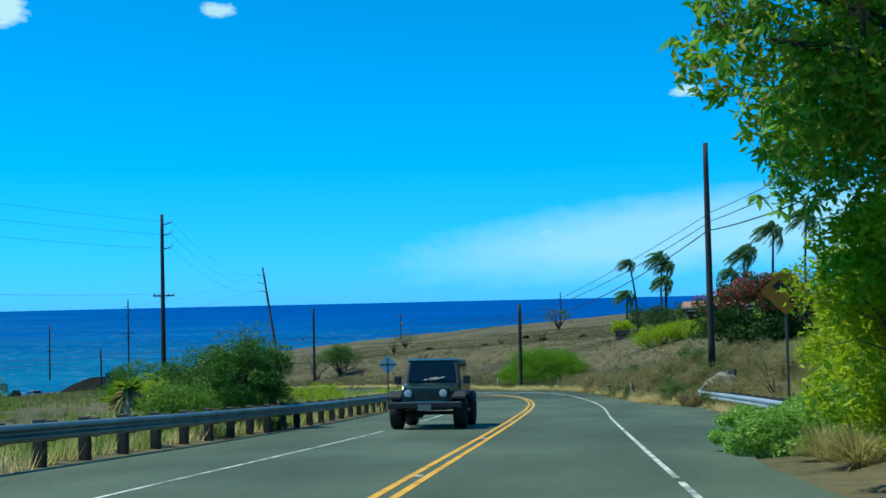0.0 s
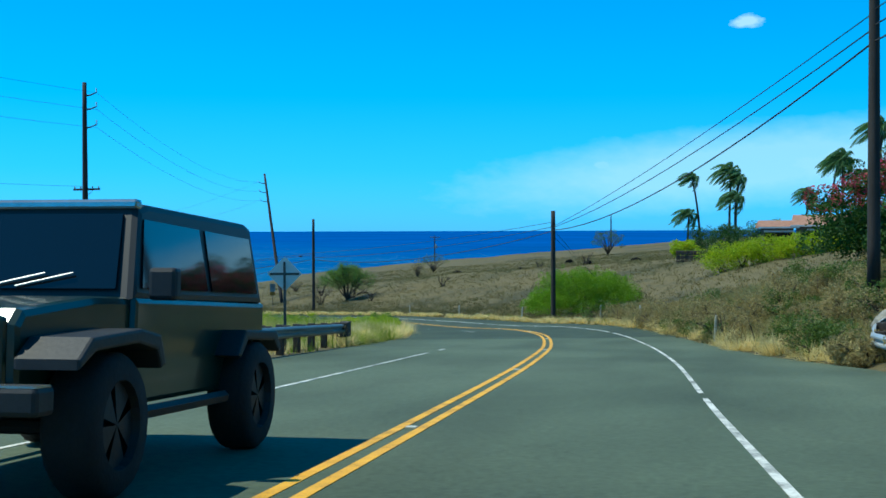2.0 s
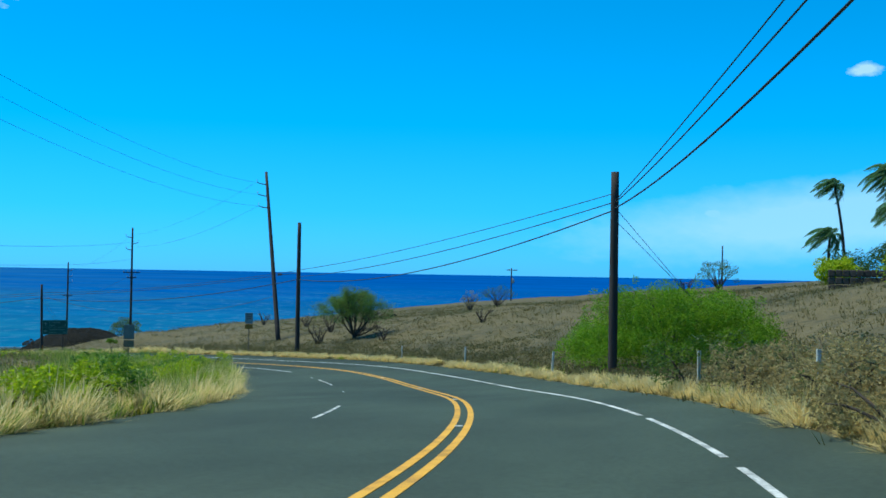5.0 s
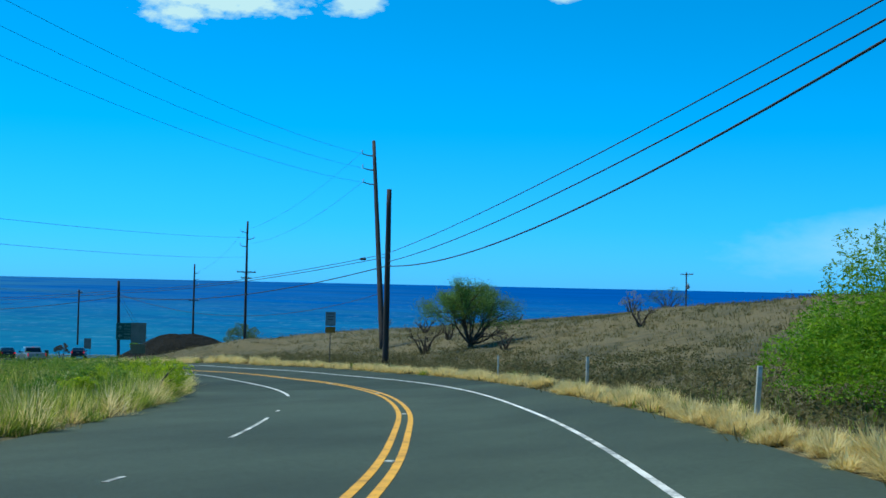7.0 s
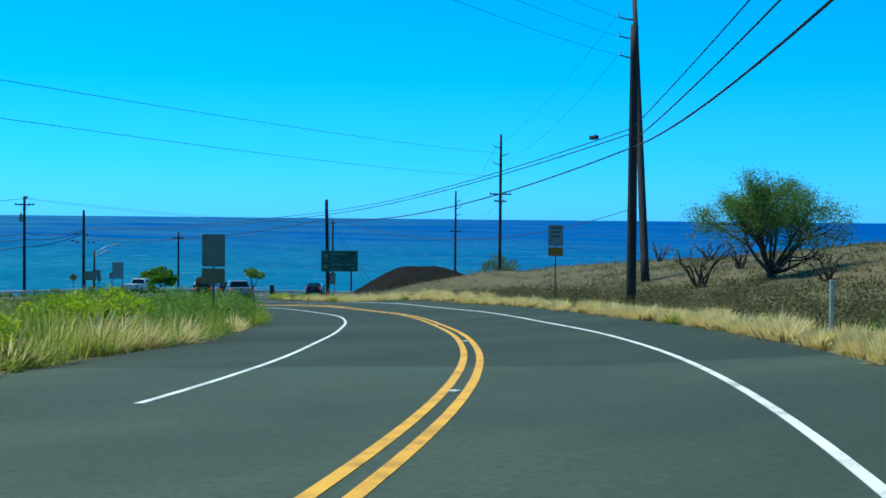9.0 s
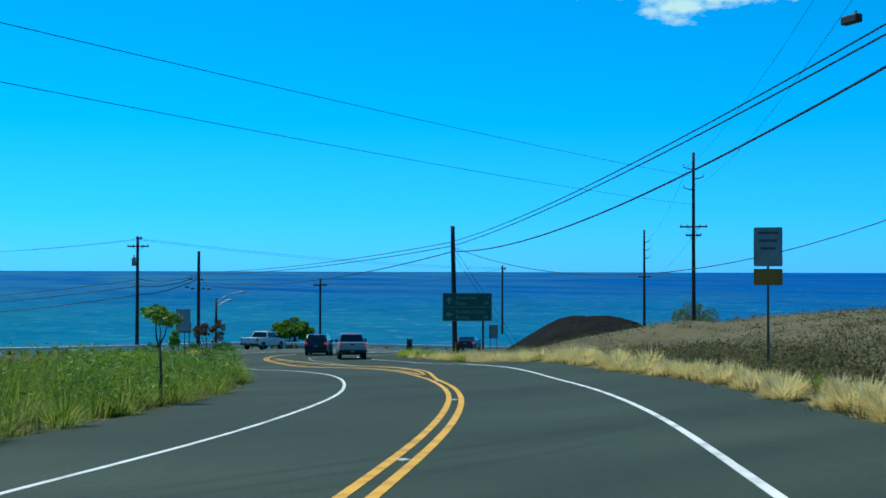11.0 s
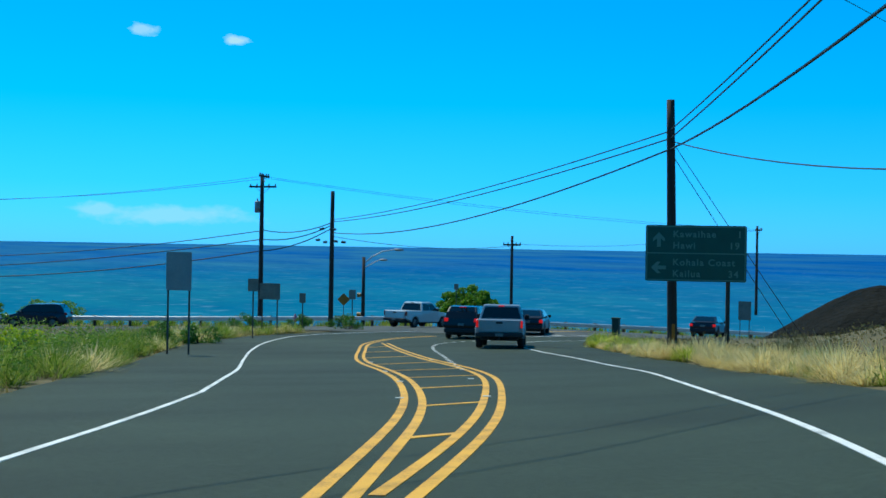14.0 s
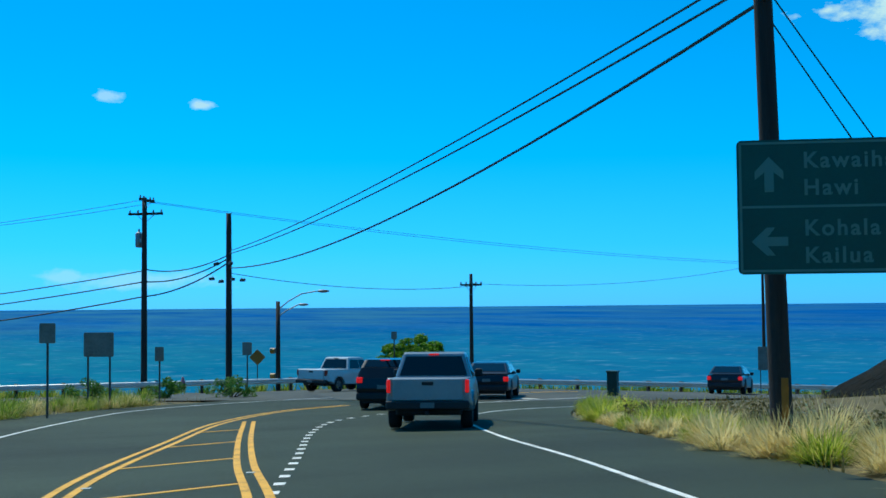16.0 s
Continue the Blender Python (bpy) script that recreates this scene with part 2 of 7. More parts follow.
def mottled(name, stops, scale=1.0, fine=40.0, rough=0.85, metal=0.0, bump=0.3, bump_scale=30.0, spec=0.4, stretch=(1, 1, 1), depth=0.02):
    """A material that runs through the colour stops by a broad and a fine noise, with relief."""
    m = material(name, stops[0], rough, metal, spec)
    n, l = m.node_tree.nodes, m.node_tree.links
    b = n["Principled BSDF"]
    where = n.new("ShaderNodeTexCoord")
    mapping = n.new("ShaderNodeMapping")
    mapping.inputs["Scale"].default_value = stretch
    l.new(where.outputs["Object"], mapping.inputs["Vector"])
    broad, grain = n.new("ShaderNodeTexNoise"), n.new("ShaderNodeTexNoise")
    broad.inputs["Scale"].default_value, broad.inputs["Detail"].default_value = scale, 6
    grain.inputs["Scale"].default_value, grain.inputs["Detail"].default_value = fine, 4
    l.new(mapping.outputs[0], broad.inputs["Vector"])
    l.new(mapping.outputs[0], grain.inputs["Vector"])
    mix = n.new("ShaderNodeMix")
    mix.inputs[0].default_value = 0.35
    l.new(broad.outputs[0], mix.inputs[2])
    l.new(grain.outputs[0], mix.inputs[3])
    ramp = n.new("ShaderNodeValToRGB")
    while len(ramp.color_ramp.elements) < len(stops):
        ramp.color_ramp.elements.new(0.5)
    for i, c in enumerate(stops):
        ramp.color_ramp.elements[i].position = 0.33 + 0.34 * i / max(1, len(stops) - 1)
        ramp.color_ramp.elements[i].color = (*c, 1)
    l.new(mix.outputs[0], ramp.inputs[0])
    l.new(ramp.outputs[0], b.inputs["Base Color"])
    if bump:
        rel = n.new("ShaderNodeTexNoise")
        rel.inputs["Scale"].default_value, rel.inputs["Detail"].default_value = bump_scale, 5
        l.new(mapping.outputs[0], rel.inputs["Vector"])
        bp = n.new("ShaderNodeBump")
        bp.inputs["Strength"].default_value, bp.inputs["Distance"].default_value = bump, depth
        l.new(rel.outputs[0], bp.inputs["Height"])
        l.new(bp.outputs[0], b.inputs["Normal"])
    return m


def leafy(name, stops, rough=0.6, through=0.25):
    """Leaves and blades: the colour varies from island to island, and some light passes."""
    m = material(name, stops[0], rough, 0, 0.3)
    n, l = m.node_tree.nodes, m.node_tree.links
    b = n["Principled BSDF"]
    geo = n.new("ShaderNodeNewGeometry")
    ramp = n.new("ShaderNodeValToRGB")
    while len(ramp.color_ramp.elements) < len(stops):
        ramp.color_ramp.elements.new(0.5)
    for i, c in enumerate(stops):
        ramp.color_ramp.elements[i].position = i / max(1, len(stops) - 1)
        ramp.color_ramp.elements[i].color = (*c, 1)
    l.new(geo.outputs["Random Per Island"], ramp.inputs[0])
    l.new(ramp.outputs[0], b.inputs["Base Color"])
    glow = n.new("ShaderNodeBsdfTranslucent")
    l.new(ramp.outputs[0], glow.inputs["Color"])
    mix = n.new("ShaderNodeMixShader")
    mix.inputs[0].default_value = through
    l.new(b.outputs[0], mix.inputs[1])
    l.new(glow.outputs[0], mix.inputs[2])
    l.new(mix.outputs[0], n["Material Output"].inputs["Surface"])
    return m




def asphalt(name, dark, mid, light, cracks=0.5, fine=90.0):
    """Rolled asphalt: broad bleached and stained areas, streaks along the lanes, stone grain and hairline cracks."""
    m = mottled(name, [dark, mid, light], 0.16, fine, 0.86, bump=0.5, bump_scale=130, depth=0.006, spec=0.25)
    n, l = m.node_tree.nodes, m.node_tree.links
    b = n["Principled BSDF"]
    base = b.inputs["Base Color"].links[0].from_socket
    where = n.new("ShaderNodeTexCoord")

    def noise_at(scale, detail, stretch=(1, 1, 1)):
        t, mp = n.new("ShaderNodeTexNoise"), n.new("ShaderNodeMapping")
        t.inputs["Scale"].default_value, t.inputs["Detail"].default_value = scale, detail
        mp.inputs["Scale"].default_value = stretch
        l.new(where.outputs["Object"], mp.inputs[0])
        l.new(mp.outputs[0], t.inputs["Vector"])
        return t.outputs[0]

    def remap(v, a0, a1, b0, b1):
        r = n.new("ShaderNodeMapRange")
        for k, x in zip(("From Min", "From Max", "To Min", "To Max"), (a0, a1, b0, b1)):
            r.inputs[k].default_value = x
        l.new(v, r.inputs["Value"])
        return r.outputs[0]

    def times(a, c):
        q = n.new("ShaderNodeMath")
        q.operation = "MULTIPLY"
        l.new(a, q.inputs[0])
        l.new(c, q.inputs[1])
        return q.outputs[0]

    stains = remap(noise_at(0.45, 5, (1.0, 0.28, 1)), 0.35, 0.7, 1.12, 0.74)
    speckle = remap(noise_at(14, 3), 0.3, 0.7, 0.82, 1.18)
    vor = n.new("ShaderNodeTexVoronoi")
    vor.feature = "DISTANCE_TO_EDGE"
    vor.inputs["Scale"].default_value = 0.22
    bend = n.new("ShaderNodeVectorMath")
    bend.operation = "MULTIPLY_ADD"
    warp = n.new("ShaderNodeTexNoise")
    warp.inputs["Scale"].default_value, warp.inputs["Detail"].default_value = 0.8, 5
    l.new(where.outputs["Object"], warp.inputs["Vector"])
    l.new(warp.outputs["Color"], bend.inputs[0])
    bend.inputs[1].default_value = (1.6, 1.6, 0)
    l.new(where.outputs["Object"], bend.inputs[2])
    l.new(bend.outputs[0], vor.inputs["Vector"])
    line = remap(vor.outputs["Distance"], 0.0, 0.006, 1 - cracks, 1.0)
    total = times(times(stains, speckle), line)
    out = n.new("ShaderNodeVectorMath")
    out.operation = "SCALE"
    l.new(base, out.inputs[0])
    l.new(total, out.inputs["Scale"])
    l.new(out.outputs[0], b.inputs["Base Color"])
    return m


ASPHALT = asphalt("new_asphalt", (0.022, 0.033, 0.0205), (0.031, 0.0455, 0.028), (0.041, 0.0585, 0.0365), 0.06)
ASPHALT_WORN = asphalt("worn_asphalt", (0.036, 0.052, 0.034), (0.048, 0.068, 0.045), (0.062, 0.085, 0.056), 0.1)
ASPHALT_PALE = asphalt("pale_asphalt", (0.062, 0.085, 0.055), (0.083, 0.111, 0.072), (0.107, 0.138, 0.09), 0.1)
ASPHALT_OLD = asphalt("bleached_asphalt", (0.055, 0.062, 0.054), (0.078, 0.086, 0.075), (0.10, 0.108, 0.093), 0.1)
YELLOW = mottled("yellow_paint", [(0.34, 0.17, 0.02), (0.72, 0.36, 0.025), (0.80, 0.43, 0.035)], 2.2, 45, 0.7, bump=0.1)
WHITE = mottled("white_paint", [(0.30, 0.31, 0.28), (0.70, 0.70, 0.65), (0.80, 0.80, 0.75)], 1.5, 40, 0.7, bump=0.1)
WHITE_WORN = mottled("worn_white_paint", [(0.09, 0.10, 0.085), (0.30, 0.31, 0.28), (0.66, 0.66, 0.60), (0.74, 0.74, 0.68)], 1.6, 22, 0.75, bump=0.1)
EARTH = mottled("dry_grassland", [(0.036, 0.037, 0.014), (0.072, 0.063, 0.026), (0.135, 0.108, 0.045), (0.09, 0.077, 0.031), (0.045, 0.046, 0.016)], 0.09, 1.6, 0.95, bump=0.7, bump_scale=3, depth=0.15)
LAVA = mottled("dark_lava_rock", [(0.008, 0.009, 0.007), (0.015, 0.015, 0.012), (0.024, 0.023, 0.018)], 0.3, 4, 0.97, spec=0.05, bump=1.0, bump_scale=2.5, depth=0.4)
WOOD = mottled("weathered_pole_wood", [(0.018, 0.015, 0.014), (0.034, 0.028, 0.024), (0.055, 0.045, 0.037)], 1.2, 25, 0.85, stretch=(6, 6, 0.4), bump=0.5, bump_scale=12)
STEEL = mottled("galvanised_steel", [(0.25, 0.26, 0.26), (0.36, 0.37, 0.37), (0.45, 0.46, 0.46)], 2, 30, 0.45, metal=0.6, bump=0.1)
CABLE = material("black_cable", (0.02, 0.02, 0.02), 0.6)
SIGN_GREEN = mottled("green_sign_sheeting", [(0.005, 0.075, 0.056), (0.008, 0.10, 0.074)], 2, 20, 0.45, bump=0.0)
SIGN_WHITE = material("white_sign_sheeting", (0.62, 0.64, 0.62), 0.5)
ALUMINIUM = mottled("dull_aluminium", [(0.22, 0.23, 0.23), (0.32, 0.33, 0.33)], 1.5, 12, 0.5, metal=0.4, bump=0.05)


# ---------- building helpers ----------
def mesh_from(name, verts, faces, mat, smooth_shade=False):
    me = bpy.data.meshes.new(name)
    me.from_pydata([tuple(v) for v in verts], [], [tuple(f) for f in faces])
    me.materials.append(mat)
    if smooth_shade:
        me.polygons.foreach_set("use_smooth", [True] * len(me.polygons))
    me.update()
    return me


def thing(name, verts, faces, mat, label="", category="", group="", kind="", smooth_shade=False):
    return tagged(new(name, mesh_from(name, verts, faces, mat, smooth_shade)), label, category, group, kind)


def empty(name, m, label="", category="", group="", kind=""):
    ob = new(name)
    ob.empty_display_size = 0.2
    ob.matrix_world = m
    return tagged(ob, label, category, group, kind)


def part(name, bm, mat, parent, label="", smooth_shade=False):
    """Links a bmesh as one mesh object under a thing or part, in the parent's coordinates."""
    me = bpy.data.meshes.new(name)
    bm.normal_update()
    bm.to_mesh(me)
    bm.free()
    me.materials.append(mat)
    if smooth_shade:
        me.polygons.foreach_set("use_smooth", [True] * len(me.polygons))
    ob = new(name, me)
    ob.parent = parent
    if label:
        ob["label"] = label
    return ob


def box(bm, x0, x1, y0, y1, z0, z1, bevel=0.0):
    r = bmesh.ops.create_cube(bm, size=1.0, matrix=Matrix.Translation(((x0 + x1) / 2, (y0 + y1) / 2, (z0 + z1) / 2)) @ Matrix.Diagonal((x1 - x0, y1 - y0, z1 - z0, 1)))
    if bevel:
        es = list({e for v in r["verts"] for e in v.link_edges})
        bmesh.ops.bevel(bm, geom=es, offset=bevel, segments=2, affect="EDGES", profile=0.5)
    return bm


def tube(bm, points, radii, sides=8):
    """A tapering tube along points."""
    pts = [Vector(p) for p in points]
    rings = []
    for i, p in enumerate(pts):
        d = (pts[min(i + 1, len(pts) - 1)] - pts[max(i - 1, 0)]).normalized()
        a = d.orthogonal().normalized()
        if abs(d.z) > 0.9:
            a = (Vector((1, 0, 0)) - d * d.x).normalized()
        b = d.cross(a)
        r = radii[i] if hasattr(radii, "__len__") else radii
        rings.append([bm.verts.new(p + (a * math.cos(k * math.tau / sides) + b * math.sin(k * math.tau / sides)) * r) for k in range(sides)])
    for u, v in zip(rings, rings[1:]):
        for k in range(sides):
            bm.faces.new((u[k], u[(k + 1) % sides], v[(k + 1) % sides], v[k]))
    bm.faces.new(list(reversed(rings[0])))
    bm.faces.new(rings[-1])
    return bm


def strip_mesh(left, right, lift=0.0, rows=1):
    """Vertices and faces of a strip between two lines of as many points, laid on the road."""
    n = len(left)
    across = np.linspace(0, 1, rows + 1)
    xy = (left[:, None, :] * (1 - across)[None, :, None] + right[:, None, :] * across[None, :, None]).reshape(-1, 2)
    v = np.c_[xy, road_z(xy) + lift]
    w = rows + 1
    f = [(i * w + j, i * w + j + 1, (i + 1) * w + j + 1, (i + 1) * w + j) for i in range(n - 1) for j in range(rows)]
    return v, f


def resample(line, n):
    d = np.r_[0, np.cumsum(np.linalg.norm(np.diff(line, axis=0), axis=1))]
    t = np.linspace(0, d[-1], n)
    return np.stack([np.interp(t, d, line[:, k]) for k in range(line.shape[1])], -1)


def offset_line(line, d):
    t = np.gradient(line, axis=0)
    t /= np.linalg.norm(t, axis=1)[:, None] + 1e-9
    return line + np.c_[t[:, 1], -t[:, 0]] * d


def paint(name, line, width, mat, label, parent=None, lift=0.006):
    v, f = strip_mesh(offset_line(line, -width / 2), offset_line(line, width / 2), lift)
    # paint has a little thickness
    n = len(v)
    low = v - np.array([0, 0, 0.012])
    g = [(a + n, b + n, b, a) for i in range(len(line) - 1) for a, b in ((2 * i, 2 * i + 2),)] + [(2 * i + 1, 2 * i + 3, 2 * i + 3 + n, 2 * i + 1 + n) for i in range(len(line) - 1)]
    return thing(name, np.vstack([v, low]), f + g, mat, label, "road marking", kind="structure")


# ---------- ground, sea, road ----------
def build_ground():
    xs = np.concatenate([np.arange(-420, -190, 9), np.arange(-190, 40, 2.0), np.arange(40, 400, 12), np.arange(400, 4600, 350)])
    ys = np.concatenate([np.arange(-4600, -120, 350), np.arange(-120, -20, 6), np.arange(-20, 260, 2.0), np.arange(260, 480, 5)])
    gx, gy = np.meshgrid(xs, ys)
    xy = np.c_[gx.ravel(), gy.ravel()]
    z = ground_z(xy)
    w = len(xs)
    f = [(j * w + i, j * w + i + 1, (j + 1) * w + i + 1, (j + 1) * w + i) for j in range(len(ys) - 1) for i in range(w - 1)]
    thing("ground", np.c_[xy, z], f, EARTH, "dry straw-coloured grassland sloping to the sea", "ground", kind="structure", smooth_shade=True)


def build_sea():
    m = mottled("sea_water", [(0.0008, 0.064, 0.255), (0.0012, 0.08, 0.31), (0.002, 0.098, 0.36)], 0.004, 0.05, 0.5, bump=0.8, bump_scale=0.08, spec=0.0, depth=2.5, stretch=(0.5, 1.3, 1))
    n, l = m.node_tree.nodes, m.node_tree.links
    where = n.new("ShaderNodeTexCoord")

    def waves(scale, detail, stretch, low, high, most):
        t, mp, r = n.new("ShaderNodeTexNoise"), n.new("ShaderNodeMapping"), n.new("ShaderNodeMapRange")
        t.inputs["Scale"].default_value, t.inputs["Detail"].default_value, t.inputs["Roughness"].default_value = scale, detail, 0.62
        mp.inputs["Scale"].default_value = stretch
        l.new(where.outputs["Object"], mp.inputs[0])
        l.new(mp.outputs[0], t.inputs["Vector"])
        r.inputs["From Min"].default_value, r.inputs["From Max"].default_value, r.inputs["To Max"].default_value = low, high, most
        l.new(t.outputs[0], r.inputs["Value"])
        return r.outputs[0]

    def times(a, b):
        q = n.new("ShaderNodeMath")
        q.operation = "MULTIPLY"
        l.new(a, q.inputs[0])
        l.new(b, q.inputs[1])
        return q.outputs[0]

    def near_shore(radius, start, most):
        d, r = n.new("ShaderNodeVectorMath"), n.new("ShaderNodeMapRange")
        d.operation = "DISTANCE"
        d.inputs[1].default_value = (-190, 150, -48)
        l.new(where.outputs["Object"], d.inputs[0])
        r.inputs["From Min"].default_value, r.inputs["From Max"].default_value = start, radius
        r.inputs["To Min"].default_value, r.inputs["To Max"].default_value = most, 0.0
        l.new(d.outputs["Value"], r.inputs["Value"])
        return r.outputs[0]

    def over(below, amount, colour):
        x = n.new("ShaderNodeMix")
        x.data_type = "RGBA"
        l.new(amount, x.inputs["Factor"])
        l.new(below, x.inputs["A"])
        x.inputs["B"].default_value = (*colour, 1)
        return x.outputs["Result"]

    colour = n["Principled BSDF"].inputs["Base Color"].links[0].from_socket
    westing, west_share = n.new("ShaderNodeVectorMath"), n.new("ShaderNodeMapRange")          # grows westward, to the sunward side of the water
    westing.operation = "DOT_PRODUCT"
    westing.inputs[1].default_value = (-0.8, -0.6, 0)
    l.new(where.outputs["Object"], westing.inputs[0])
    west_share.inputs["From Min"].default_value, west_share.inputs["From Max"].default_value = -900, 1100
    l.new(westing.outputs["Value"], west_share.inputs["Value"])
    colour = over(colour, times(waves(0.004, 6, (0.6, 1.2, 1), 0.3, 0.62, 0.85), west_share.outputs[0]), (0.042, 0.178, 0.275))     # wind-ruffled greyer patches, the sunward sheen put into their colour
    colour = over(colour, times(near_shore(1700, 650, 1.0), west_share.outputs[0]), (0.014, 0.19, 0.235))                                                        # turquoise shallows
    colour = over(colour, times(waves(0.006, 4, (0.8, 1.2, 1), 0.4, 0.7, 0.5), near_shore(2400, 600, 1.0)), (0.018, 0.19, 0.29))     # pale streaks over sand
    colour = over(colour, times(waves(0.016, 6, (0.7, 1.3, 1), 0.4, 0.68, 0.34), near_shore(5000, 800, 1.0)), (0.0006, 0.045, 0.18))   # dark swells
    colour = over(colour, times(waves(0.11, 8, (0.75, 0.45, 1), 0.56, 0.70, 0.4), near_shore(2600, 900, 1.0)), (0.17, 0.36, 0.46))                                       # broken crests
    l.new(colour, n["Principled BSDF"].inputs["Base Color"])
    rings = np.concatenate([[60], np.geomspace(150, 4950, 60)])
    ang = np.linspace(0, math.tau, 97)[:-1]
    v = [(-60 + r * math.cos(a), 110 + r * math.sin(a), -48 + 42.5 * smooth(300, 4950, r)) for r in rings for a in ang]
    c = len(ang)
    f = [(i * c + k, i * c + (k + 1) % c, (i + 1) * c + (k + 1) % c, (i + 1) * c + k) for i in range(len(rings) - 1) for k in range(c)]
    thing("sea_water", v, f, m, "deep blue open sea with small wind waves", "water", kind="structure", smooth_shade=True)


def build_roads():
    k = 263                                     # stations up to the gore, then the mouth of the junction
    left = np.vstack([EDGE_L[:k], resample(EDGE_L[k:], 60)])
    right = np.vstack([EDGE_R[:k], resample(EDGE_R[k:], 60)])
    seam, older = 60 + 143, 60 + 78
    v, f = strip_mesh(left[: older + 1], right[: older + 1], 0, 22)
    thing("road", v, f, ASPHALT_PALE, "pale worn two-lane asphalt road running downhill", "road", kind="structure", smooth_shade=True)
    v, f = strip_mesh(left[older : seam + 1], right[older : seam + 1], 0, 22)
    thing("road", v, f, ASPHALT_WORN, "worn grey two-lane asphalt road curving downhill", "road", kind="structure", smooth_shade=True)
    v, f = strip_mesh(left[seam:], right[seam:], 0, 22)
    thing("road", v, f, ASPHALT, "newer dark asphalt road running to the junction", "road", kind="structure", smooth_shade=True)
    v, f = strip_mesh(resample(HWY_NEAR, 120), resample(HWY_FAR, 120), -0.004, 20)
    thing("coast_road", v, f, ASPHALT_OLD, "grey asphalt coast road crossing at the junction", "road", kind="structure", smooth_shade=True)


Y_LAT = [(-60, -2.2), (0, -2.2), (12, -2.22), (26, -2.3), (40, -2.3), (55, -2.22), (70, -2.1), (84, -1.86), (96, -1.68), (104, -1.63), (112, -1.73), (120, -1.81), (128, -1.67), (136, -1.6), (144, -1.67), (152, -1.74), (160, -1.65), (168, -1.5), (176, -1.38), (184, -1.3), (190, -1.4)]
W_R = [(-60, 1.25), (0, 1.28), (25, 1.2), (45, 1.13), (60, 1.25), (75, 1.34), (88, 1.36), (96, 1.33), (104, 1.24), (112, 1.19), (120, 1.19), (128, 1.2), (136, 1.28), (144, 1.32), (152, 1.31), (160, 1.38), (168, 1.54), (176, 1.64), (184, 1.81), (192, 2.0), (203, 2.1)]
W_L = [(-60, -5.65), (0, -5.65), (26, -5.62), (45, -5.53), (60, -5.38), (75, -5.0), (88, -4.45), (96, -4.36), (104, -4.43), (112, -4.53), (120, -4.62), (128, -4.66), (136, -4.52), (144, -4.66), (152, -4.79), (160, -4.57), (168, -4.22), (176, -4.02), (184, -4.02), (192, -4.3), (200, -5.05), (206, -5.7)]


